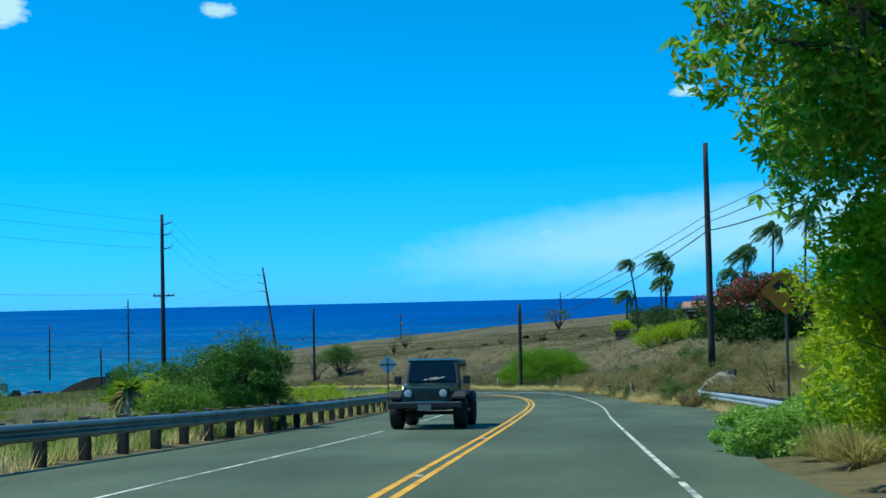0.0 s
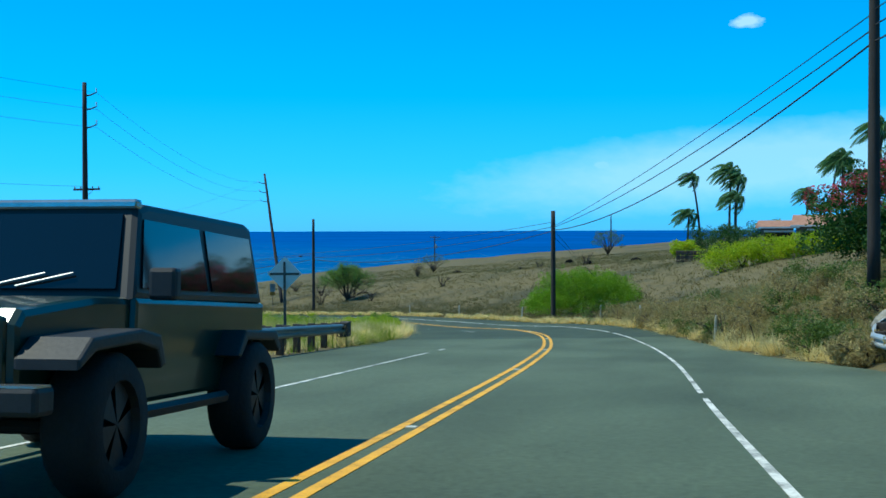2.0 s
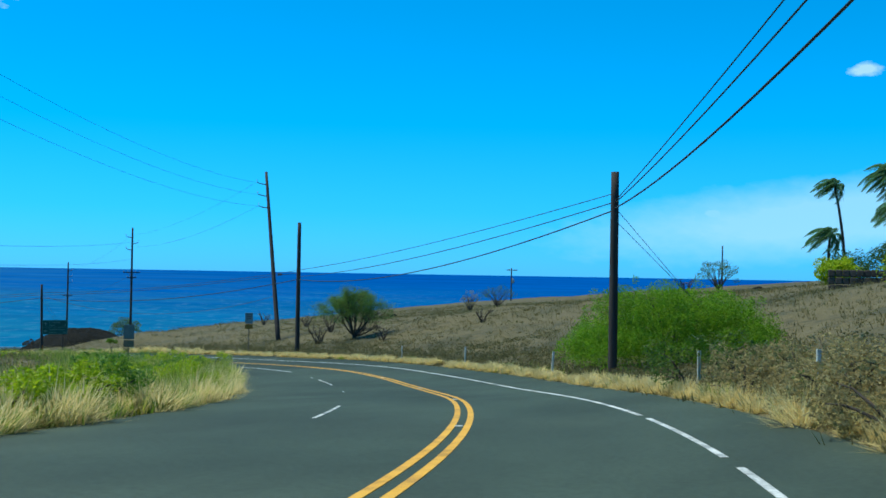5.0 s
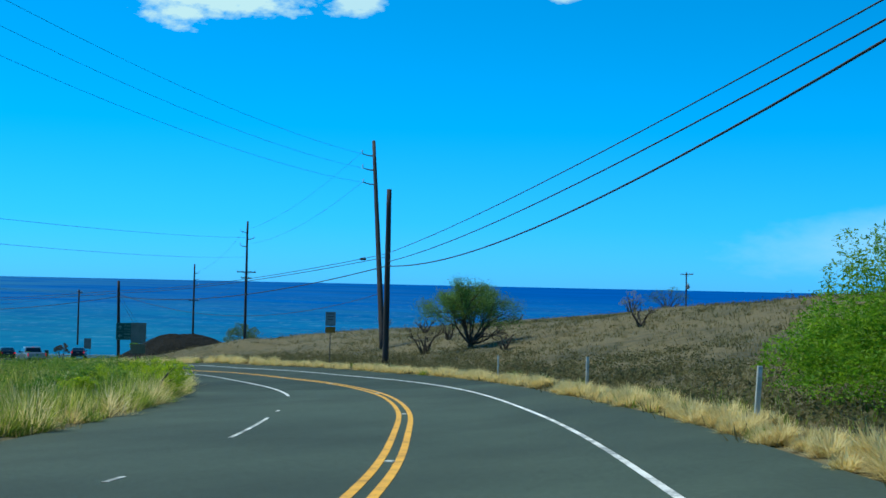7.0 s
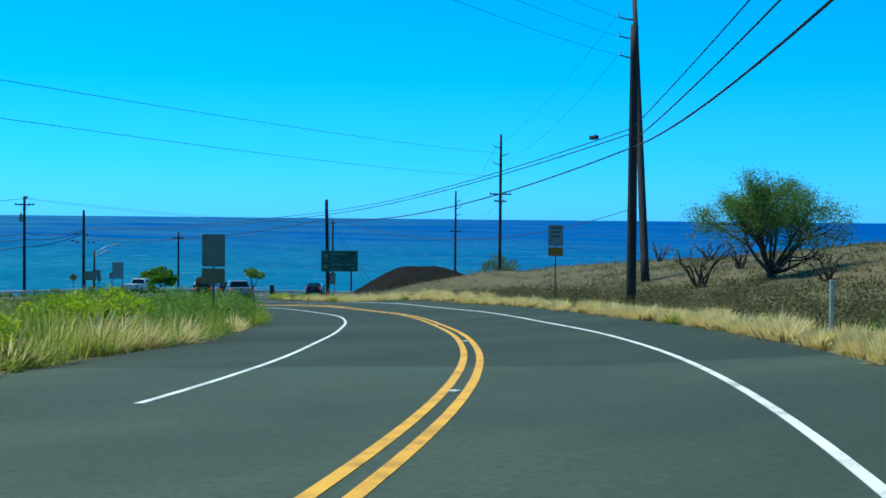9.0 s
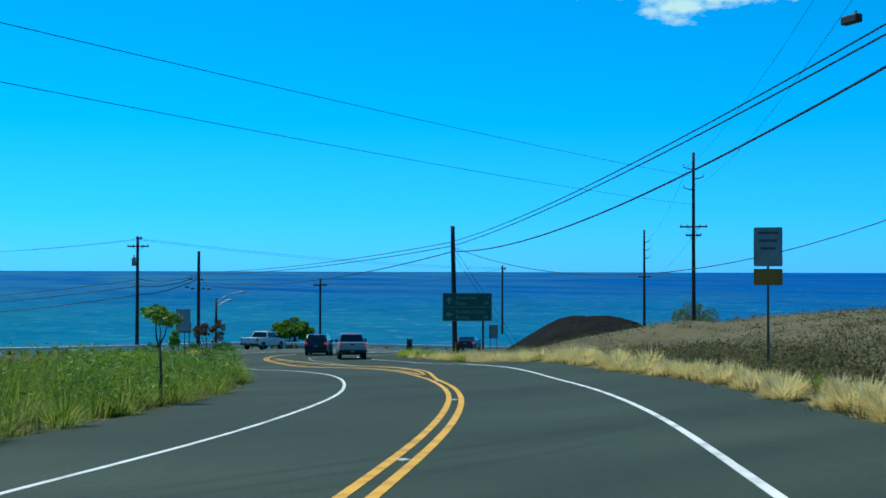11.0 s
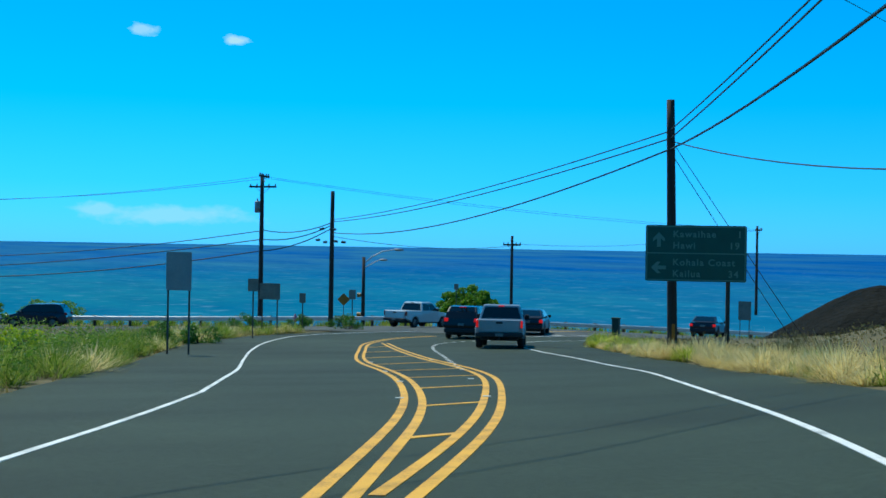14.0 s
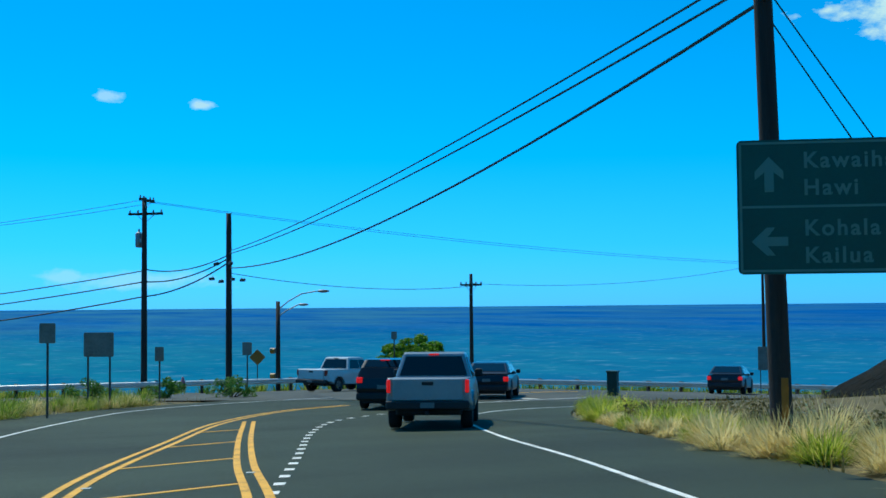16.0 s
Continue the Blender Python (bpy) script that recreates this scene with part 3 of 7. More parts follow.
def build_markings():
    left_pair = side_line(Y_LAT, -60, 190, [(-78.8, 171.95), (-85.97, 175.5), (-93.42, 178.6), (-101.1, 181.4), (-108.4, 184.7), (-115.7, 188.3), (-121.0, 192.2), (-123.6, 195.7)], 0.7)
    right_pair = side_line(Y_LAT, 186, 190, [(-76.7, 171.6), (-82.6, 175.3), (-88.7, 178.7), (-95.1, 181.6), (-101.9, 183.95), (-108.6, 186.4), (-115.9, 189.2)], 0.7)
    fork = int(np.argmin(np.linalg.norm(left_pair - right_pair[0], axis=1)))
    gap_l = np.array([np.linalg.norm(right_pair - q, axis=1).min() for q in left_pair])
    gap_r = np.array([np.linalg.norm(left_pair - q, axis=1).min() for q in right_pair])
    open_l = fork + int(np.argmax(gap_l[fork:] > 0.42))
    open_r = int(np.argmax(gap_r > 0.42))
    for line in (offset_line(left_pair, -0.125), np.vstack([offset_line(left_pair, 0.125)[:fork], offset_line(right_pair, 0.125)[1:]]), offset_line(left_pair, 0.125)[open_l:], offset_line(right_pair, -0.125)[open_r:]):
        paint("yellow_line", line, 0.11, YELLOW, "solid yellow centre line painted on asphalt")
    a, b = resample(left_pair[-75:], 400), resample(right_pair, 400)
    for x in (-76.6, -80.5, -84.5, -88.7, -93.2, -97.8, -102.5, -107.2, -111.8):          # bars across the painted island
        qa = a[np.argmin(abs(a[:, 0] - x))]
        wide = np.linalg.norm(b - qa, axis=1).min()
        qb = b[np.argmin(abs(b[:, 0] - x + 0.42 * wide))]
        u = (qb - qa) / np.linalg.norm(qb - qa)
        paint("yellow_bar", np.linspace(qa + u * 0.2, qb - u * 0.2, 6), 0.14, YELLOW, "yellow bar across the painted island")
    wr = side_line(W_R, -60, 92, step=0.35)
    cut = 0
    for k, gap in ((-22, 0.7), (16, 0.35), (33, 0.35), (47, 0.7), (71, 0.35), (84, 0.7), (92, 0)):
        end = int((k + 60) / 0.35)
        paint("edge_line", wr[cut:end], 0.085, WHITE_WORN, "worn white edge line painted on asphalt")
        cut = end + int(gap / 0.35)
    paint("edge_line", side_line(W_R, 92.4, 124, step=0.7), 0.09, WHITE_WORN, "worn white edge line painted on asphalt")
    paint("edge_line", side_line(W_R, 124, 203, [(-83.8, 179.8), (-90.4, 183.9), (-97.6, 187.4), (-105.1, 190.5), (-112, 193.8), (-115.3, 196.2), (-117, 198.6), (-117.6, 201.5)], 0.7), 0.088, WHITE, "solid white edge line painted on asphalt")
    wl = side_line(W_L, -60, 206, [(-95.2, 175.4), (-102.9, 178.2), (-110.5, 181.1), (-117.9, 184.4), (-124.5, 188.4), (-128, 193.0), (-130, 198)], 0.7)
    ws = np.arange(-60, 206, 0.7)
    n206 = len(ws)
    paint("edge_line", wl[ws.searchsorted(137) :], 0.088, WHITE, "solid white edge line painted on asphalt")
    for a0, a1 in ((-60, 34), (36, 62), (64, 66), (92, 98), (111, 112.1), (119, 125), (128, 129)):
        paint("edge_line", wl[ws.searchsorted(a0) : ws.searchsorted(a1) + 1], 0.075, WHITE_WORN, "worn broken white edge line on asphalt")
    dots = resample(catmull([(-94, 181.0), (-97.1, 182.5), (-102.4, 185), (-109.5, 188.3), (-114.2, 191), (-117, 193.8), (-118.6, 197)], 0.3), 80)
    for i in range(0, 78, 3):
        paint("lane_dash", dots[i : i + 2], 0.14, WHITE, "short white lane dash painted on asphalt")
    paint("stop_line", catmull([(-121.5, 196.6), (-122.4, 200.3), (-123.4, 206.0)], 0.7), 0.14, WHITE, "white line across the junction mouth")
    paint("yellow_line", catmull([(-129.6, 204.2), (-129.1, 206.2), (-128.9, 209.5)], 0.7), 0.2, YELLOW, "solid yellow line on the coast road")
    paint("lane_arrow", np.array([(-124.6, 203.4), (-123.7, 203.8)]), 0.5, WHITE, "short white lane arrow on the coast road")


build_ground()
build_sea()
build_roads()
build_markings()


# ---------- poles and wires ----------
def pole_at(name, x, y, base, top, r0=0.17, r1=0.11, lean=(0, 0), davits=(), cross=(), label="tall dark weathered wooden utility pole", group="utility poles"):
    """A utility pole; davits: heights of short side arms with their side and length; cross: heights and half lengths of crossarms."""
    h = top - base
    pole = empty("utility_pole", pose(x, y, base), label, "utility pole", group)
    bm = bmesh.new()
    n = 9
    tube(bm, [(lean[0] * i / n, lean[1] * i / n, -0.4 + (h + 0.4) * i / n) for i in range(n + 1)], [r0 + (r1 - r0) * i / n for i in range(n + 1)], 10)
    part("pole", bm, WOOD, pole, smooth_shade=True)
    for z, (dx, dy), length in davits:
        k = z / h
        bm = bmesh.new()
        x0, y0 = lean[0] * k, lean[1] * k
        tube(bm, [(x0, y0, z), (x0 + dx * length * 0.5, y0 + dy * length * 0.5, z + 0.06), (x0 + dx * length, y0 + dy * length, z + 0.22)], [0.06, 0.05, 0.04], 6)
        arm = part("side_arm", bm, WOOD, pole)
        bm = bmesh.new()
        for i in range(4):
            tube(bm, [(x0 + dx * length, y0 + dy * length, z + 0.2 + i * 0.09), (x0 + dx * length, y0 + dy * length, z + 0.25 + i * 0.09)], [0.07, 0.045], 8)
        part("insulator", bm, STEEL, arm)
    for z, (dx, dy), half in cross:
        k = z / h
        bm = bmesh.new()
        c = Vector((lean[0] * k, lean[1] * k, z))
        d = Vector((dx, dy, 0))
        s = Vector((-dy, dx, 0))
        vs = [bm.verts.new(c + d * (half * a) + s * (0.06 * b) + Vector((0, 0, 0.07 * e)) + s * 0.16) for a in (-1, 1) for b in (-1, 1) for e in (-1, 1)]
        bmesh.ops.convex_hull(bm, input=vs)
        arm = part("crossarm", bm, WOOD, pole)
        for a in (-0.92, -0.45, 0.45, 0.92):
            bm = bmesh.new()
            p = c + d * (half * a) + s * 0.16
            tube(bm, [p + Vector((0, 0, 0.06)), p + Vector((0, 0, 0.16)), p + Vector((0, 0, 0.24))], [0.05, 0.06, 0.03], 6)
            part("insulator", bm, STEEL, arm)
        for a in (-1, 1):
            bm = bmesh.new()
            tube(bm, [c + d * (half * 0.55 * a) + s * 0.17, c - Vector((0, 0, 0.55)) + s * 0.1], 0.02, 5)
            part("brace", bm, STEEL, pole)
    return pole


pole_at("A", -48.6, 107.6, -9.2, 8.8, 0.26, 0.15, davits=((17.3 - 0.3, (0.98, -0.2), 1.1), (16.0, (0.98, -0.2), 1.1), (14.7, (0.98, -0.2), 1.1)), cross=((10.3, (0.98, -0.2), 1.2),), label="very tall dark pole with three side arms and a crossarm")
pole_at("B", -63.0, 183.2, -12.0, 6.1, 0.26, 0.15, lean=(-5.2, 6.6), davits=((16.7, (-0.95, -0.3), 1.1), (15.4, (-0.95, -0.3), 1.1), (14.1, (-0.95, -0.3), 1.1)), label="very tall leaning dark pole with three side arms")
pole_at("C", -51.25, 163.0, -11.6, -0.58, 0.2, 0.15, label="dark wooden utility pole in dry grass beside the road")
pole_at("E", -16.3, 118.85, -9.2, -0.5, 0.19, 0.16, label="stout dark wooden utility pole beside a green bush")
pole_at("F", 1.08, 65.05, -3.3, 8.0, 0.19, 0.13, label="tall bare dark wooden utility pole on the bank")
pole_at("G", -30.4, 295.6, -7.0, 1.35, 0.16, 0.12, label="far bare wooden pole on the hillside")
pole_at("H", -112.4, 231.9, -14.8, 1.66, 0.2, 0.13, davits=((14.9, (-0.8, -0.6), 0.9), (14.0, (0.8, 0.6), 0.9), (13.0, (-0.8, -0.6), 0.9)), cross=((9.6, (0.8, 0.6), 1.25), (8.8, (0.8, 0.6), 0.7)), label="tall dark pole with side arms and two crossarms")
pole_at("J", -150.8, 269.0, -16.6, -3.6, 0.2, 0.13, davits=((11.3, (0.8, 0.6), 0.8), (10.2, (0.8, 0.6), 0.8), (9.1, (0.8, 0.6), 0.8)), cross=((6.6, (0.8, 0.6), 0.9),), label="tall dark pole with side arms on one side")
pole_at("M", -97.17, 190.42, -14.9, -6.66, 0.17, 0.13, lean=(-0.14, -0.13), label="thick dark wooden pole behind a road sign")
pole_at("N", -156.0, 197.5, -17.6, -5.93, 0.2, 0.14, cross=((11.5, (0.75, -0.66), 0.95), (10.7, (0.66, 0.75), 1.1)), label="dark pole with two crossed arms and a transformer")
pole_at("O", -146.75, 199.5, -16.9, -7.49, 0.18, 0.14, label="dark wooden pole with cable boxes near the junction")
pole_at("P", -160.5, 222.8, -18.2, -10.2, 0.16, 0.12, cross=((7.2, (0.5, 0.87), 0.8),), label="wooden pole with one crossarm behind the guardrail")
pole_at("R", -165.8, 256.6, -17.6, -8.46, 0.16, 0.12, cross=((8.7, (0.9, -0.44), 1.1),), label="wooden pole with one crossarm near the shore")
pole_at("D", -72.8, 305.9, -12.2, -3.2, 0.15, 0.12, cross=((8.6, (0.95, -0.3), 1.3),), label="far pole with one crossarm on the hillside")


# ---------- wires ----------
def wire(a, b, sag, r=0.022, label="thin black overhead cable sagging between poles"):
    a, b = Vector(a), Vector(b)
    bm = bmesh.new()
    n = 22
    tube(bm, [a.lerp(b, i / n) - Vector((0, 0, 4 * sag * (i / n) * (1 - i / n))) for i in range(n + 1)], r, 5)
    me = bpy.data.meshes.new("overhead_wire")
    bm.to_mesh(me)
    bm.free()
    me.materials.append(CABLE)
    return tagged(new("overhead_wire", me), label, "cable", "overhead wires")


Z0 = (10.0, 6.0)
pole_at("Z", Z0[0], Z0[1], float(ground_z([Z0])[0]) - 0.1, 9.5, 0.19, 0.13, label="dark wooden utility pole among trees")
F0, E0, C0, M0, O0 = (1.08, 65.05), (-16.3, 118.85), (-51.25, 163.0), (-97.3, 190.3), (-146.75, 199.5)
SPANS = [
    ((10.0, 6.0, 7.2), (*F0, 4.3), 0.8, 0.018), ((10.0, 6.0, 6.7), (*F0, 3.85), 0.8, 0.022), ((10.0, 6.0, 5.9), (*F0, 3.4), 1.0, 0.03),
    ((*F0, 4.23), (*E0, -1.67), 0.37, 0.018), ((*F0, 3.78), (*E0, -1.75), 0.62, 0.022), ((*F0, 3.4), (*E0, -1.96), 1.15, 0.03),
    ((*E0, -1.35), (*C0, -4.54), 0.32, 0.018), ((*E0, -1.7), (*C0, -5.08), 0.52, 0.022), ((*E0, -2.02), (*C0, -5.33), 1.08, 0.03),
    ((*C0, -4.56), (*M0, -7.61), 0.49, 0.02), ((*C0, -4.76), (*M0, -7.88), 0.43, 0.022), ((*C0, -5.31), (*M0, -8.22), 1.0, 0.03),
    ((*M0, -7.64), (*O0, -9.53), 0.42, 0.022), ((*M0, -7.88), (*O0, -9.68), 0.46, 0.024), ((*M0, -8.22), (*O0, -10.44), 0.97, 0.03),
    ((*M0, -7.96), (-64.5, 185.0, -7.24), 2.0, 0.02),
    ((*O0, -9.72), (-156.0, 197.5, -10.22), 0.42, 0.034), ((*O0, -9.9), (-156.0, 197.5, -10.96), 0.4, 0.038), ((*O0, -10.12), (-156.0, 197.5, -11.85), 0.35, 0.042),
    ((-156.0, 197.5, -10.3), (-196, 165, -12.78), 1.12, 0.034), ((-156.0, 197.5, -10.96), (-196, 165, -14.27), 0.86, 0.038), ((-156.0, 197.5, -11.84), (-196, 165, -14.37), 1.32, 0.042),
    ((-156.7, 198.1, -6.2), (-196, 165, -7.2), 1.1, 0.015), ((-155.3, 196.9, -6.2), (-196, 165, -7.4), 1.1, 0.015),
    ((-156.7, 198.1, -6.09), (-165.8, 256.6, -8.82), 0.53, 0.013), ((-155.3, 196.9, -6.2), (-165.2, 256.6, -9.0), 0.6, 0.013),
    ((*O0, -10.7), (-160.5, 222.8, -11.1), 0.5, 0.02), ((-160.5, 222.8, -10.9), (-165.8, 256.6, -8.9), 0.8, 0.016),
    ((-47.5, 107.4, 8.0), (-68.8, 188.6, 4.9), 1.6, 0.010), ((-47.5, 107.4, 6.8), (-68.5, 188.2, 3.6), 1.6, 0.010), ((-47.5, 107.4, 5.5), (-68.1, 187.8, 2.3), 1.6, 0.010),
    ((-48.6, 107.6, -3.53), (-112.4, 231.9, -0.54), 0.6, 0.013), ((-48.6, 107.6, -4.27), (-112.4, 231.9, -3.16), 0.73, 0.012),
    ((-68.8, 188.6, 4.9), (-112.9, 231.5, 0.3), 1.0, 0.010), ((-68.1, 187.8, 2.3), (-112.0, 232.3, -1.3), 1.0, 0.010),
    ((-112.9, 231.5, 0.1), (-150.4, 269.4, -4.8), 0.9, 0.010), ((-112.0, 232.3, -5.1), (-150.2, 269.6, -9.9), 0.9, 0.010),
    ((-47.5, 107.4, 8.0), (-58, 12, 13), 1.6, 0.010), ((-47.5, 107.4, 6.8), (-58, 12, 11.8), 1.6, 0.010), ((-47.5, 107.4, 5.5), (-58, 12, 10.5), 1.6, 0.010), ((-48.5, 107.4, 1.3), (-58, 12, 6), 1.6, 0.010),
]
for a, b, sag, r in SPANS:
    wire(a, b, sag, r)
pole_at("A0", -58, 12, -6, 13.3, 0.26, 0.15, label="very tall dark wooden utility pole beyond the field")
pole_at("N0", -196, 165, -19.5, -7, 0.2, 0.14, cross=((12.2, (0.75, -0.66), 0.95),), label="dark wooden pole with a crossarm beside the coast road")


def guy(top, foot):
    wire(top, foot, 0.02, 0.012, "taut steel guy wire anchoring a pole")


def gz0(x, y):
    return float(ground_z([(x, y)])[0]) - 0.1


guy((*E0, -1.9), (-11.5, 126.5, -8.6))
guy((*E0, -2.4), (-11.0, 126.0, -8.6))
guy((*M0, -7.9), (-95.0, 194.6, gz0(-95.0, 194.6)))
guy((*M0, -8.3), (-95.3, 194.3, gz0(-95.3, 194.3)))


def cable_box(p, along, size=(0.42, 0.16, 0.16)):
    d = Vector(along).normalized()
    ob = empty("cable_box", Matrix.Translation(p) @ d.to_track_quat("X", "Z").to_matrix().to_4x4(), "small black splice box hung on overhead cable", "cable box", "splice boxes")
    bm = box(bmesh.new(), -size[0] / 2, size[0] / 2, -size[1] / 2, size[1] / 2, -size[2], 0, 0.03)
    part("case", bm, CABLE, ob)
    bm = box(bmesh.new(), -size[0] * 0.3, -size[0] * 0.2, -0.02, 0.02, -0.01, 0.06)
    part("clamp", bm, STEEL, ob)


for p, d in (((-52.6, 162.3, -4.85), (-1, 0.3, 0)), ((-147.9, 199.2, -10.1), (-1, -0.2, -0.05)), ((-148.4, 199.1, -10.9), (-1, -0.2, 0)), ((-145.6, 199.2, -10.15), (1, -0.1, 0)), ((-145.3, 199.2, -11.0), (1, -0.1, 0)), ((-144.9, 199.6, -11.05), (1, 0.1, 0)), ((-148.0, 199.5, -11.05), (-1, -0.1, 0))):
    cable_box(p, d)


def transformer(x, y, z):
    ob = empty("transformer", pose(x, y, z), "grey can transformer bolted to a wooden pole", "transformer")
    bm = tube(bmesh.new(), [(0, 0, 0), (0, 0, 0.08), (0, 0, 0.8), (0, 0, 0.9)], [0.17, 0.22, 0.22, 0.16], 12)
    part("tank", bm, ALUMINIUM, ob, smooth_shade=True)
    for a in (-0.09, 0.09):
        bm = tube(bmesh.new(), [(a, 0, 0.88), (a, 0, 1.0), (a, 0, 1.12)], [0.035, 0.045, 0.02], 8)
        part("bushing", bm, STEEL, ob)
    bm = box(bmesh.new(), 0.16, 0.42, -0.04, 0.04, 0.3, 0.5)
    part("bracket", bm, STEEL, ob)


transformer(-156.45, 197.3, -8.9)
transformer(-72.4, 305.6, -6.2)


# ---------- guardrails ----------
POST_WOOD = mottled("dark_post_wood", [(0.03, 0.025, 0.02), (0.06, 0.05, 0.04), (0.085, 0.07, 0.055)], 2, 20, 0.9, stretch=(4, 4, 0.6), bump=0.5, bump_scale=15)
# weathered steel, darkened: shade on the road-facing side is put into the colour
RAIL_STEEL = mottled("weathered_shaded_steel", [(0.10, 0.13, 0.125), (0.16, 0.195, 0.185), (0.25, 0.28, 0.265)], 1.2, 22, 0.45, metal=0.4, bump=0.1)
W_BEAM = [(0.0, 0.31), (0.05, 0.29), (0.08, 0.25), (0.08, 0.215), (0.01, 0.175), (0.01, 0.135), (0.08, 0.095), (0.08, 0.06), (0.05, 0.02), (0.0, 0.0)]


def guardrail(line, face, label, spacing=1.905, top=0.74, terminal=None, posts_mat=POST_WOOD, surface=road_z, steel=None):
    """A steel beam on posts along a line; face: +1 if the traffic is to the right of the line's direction."""
    rail = empty("guardrail", Matrix.Identity(4), label, "guardrail", "guardrails")
    length = np.linalg.norm(np.diff(line, axis=0), axis=1).sum()
    n = int(length / spacing) + 1
    pts = resample(line, n)
    t = np.gradient(pts, axis=0)
    t /= np.linalg.norm(t, axis=1)[:, None]
    side = np.c_[t[:, 1], -t[:, 0]] * face
    z = surface(pts)
    shared = None
    for i in range(0, n - 1, 2):                           # beam lengths of two bays, lapped
        j = min(i + 2, n - 1)
        verts, faces = [], []
        for layer in (0.0, -0.012):
            for k in range(i, j + 1):
                lift = 0.004 if (i // 2) % 2 else 0.0
                verts += [(pts[k, 0] + side[k, 0] * (o + layer + lift), pts[k, 1] + side[k, 1] * (o + layer + lift), z[k] + top - 0.31 + h) for o, h in W_BEAM]
        w, m = len(W_BEAM), j - i + 1
        for k in range(m - 1):
            for q in range(w - 1):
                a, b, c, d = k * w + q, k * w + q + 1, (k + 1) * w + q + 1, (k + 1) * w + q
                faces += [(a, b, c, d), (a + m * w, d + m * w, c + m * w, b + m * w)]
            faces += [(k * w, (k + 1) * w, (k + 1) * w + m * w, k * w + m * w), (k * w + w - 1, k * w + w - 1 + m * w, (k + 1) * w + w - 1 + m * w, (k + 1) * w + w - 1)]
        ob = new("beam", mesh_from("beam", verts, faces, steel or RAIL_STEEL))
        ob.parent = rail
    bm = box(bmesh.new(), -0.09, 0.09, -0.40, -0.20, -0.5, top + 0.05, 0.015)
    post = bpy.data.meshes.new("post")
    bm.to_mesh(post)
    post.materials.append(posts_mat)
    bm.free()
    bm = box(bmesh.new(), -0.07, 0.07, -0.2, -0.012, top - 0.33, top + 0.03, 0.012)
    block = bpy.data.meshes.new("spacer_block")
    bm.to_mesh(block)
    block.materials.append(posts_mat)
    bm.free()
    for k in range(n):
        turn = math.atan2(side[k, 1], side[k, 0]) - math.pi / 2
        ob = new("post", post)
        ob.parent, ob.matrix_local = rail, pose(pts[k, 0], pts[k, 1], z[k], 0, 0, math.degrees(turn))
        ob2 = new("spacer_block", block)
        ob2.parent = ob
    if terminal:
        k = -1 if terminal > 0 else 0
        turn = math.degrees(math.atan2(side[k, 1], side[k, 0])) - 90
        bm = box(bmesh.new(), -0.32, 0.32, -0.16, 0.2, top - 0.42, top + 0.07, 0.03)
        ob = part("end_terminal", bm, posts_mat, rail, "blunt dark end cap of the rail")
        ob.matrix_local = pose(pts[k, 0], pts[k, 1], z[k], 0, 0, turn)
    return rail


left_rail = side_line([(-30, -9.1), (0, -9.1), (30, -9.0), (50, -8.95), (70, -8.95)], -26, 69.5, step=1.0)
guardrail(left_rail, +1, "weathered steel guardrail on dark wooden posts", terminal=1)
# this rail's steel is a paler copy, coloured as if sunlit
guardrail(catmull([(2.5, 31.5), (2.3, 36), (2.0, 42), (1.2, 50.5), (0.35, 57.0), (0.6, 59.6), (1.8, 61.2)], 1.0), -1, "short bright steel guardrail bending away at its end", steel=mottled("sunlit_rail_steel", [(0.4, 0.42, 0.41), (0.52, 0.54, 0.52), (0.62, 0.63, 0.61)], 1.2, 22, 0.4, metal=0.5, bump=0.1), surface=lambda p: ground_z(p, True))
# the far rail's sun glints are put into a still paler steel
guardrail(offset_line(HWY_FAR, -0.9)[12:130], +1, "long bright steel guardrail along the seaward road edge", spacing=2.6, steel=mottled("glinting_rail_steel", [(0.6, 0.61, 0.59), (0.72, 0.72, 0.69), (0.82, 0.82, 0.79)], 1.2, 22, 0.32, metal=0.45, bump=0.1))


# ---------- signs and posts ----------
SIGN_BACK = mottled("bare_sign_back", [(0.13, 0.12, 0.10), (0.2, 0.19, 0.165), (0.25, 0.24, 0.21)], 1.5, 14, 0.5, metal=0.3, bump=0.05)
SIGN_AMBER = mottled("amber_sign_sheeting", [(0.28, 0.115, 0.01), (0.36, 0.16, 0.015)], 2, 15, 0.5, bump=0)
SIGN_BLACK = material("black_sign_film", (0.012, 0.012, 0.012), 0.5)
POST_STEEL = mottled("dull_sign_post", [(0.07, 0.07, 0.065), (0.12, 0.12, 0.11)], 3, 20, 0.6, metal=0.4, bump=0.1)
DELINEATOR = mottled("greyed_white_plastic", [(0.38, 0.39, 0.33), (0.58, 0.58, 0.5)], 4, 20, 0.6, bump=0.1)


def facing(x, y, z, yaw):
    """A pose whose -y side faces along the compass angle yaw (degrees to the left of -y)."""
    return pose(x, y, z, 0, 0, yaw)


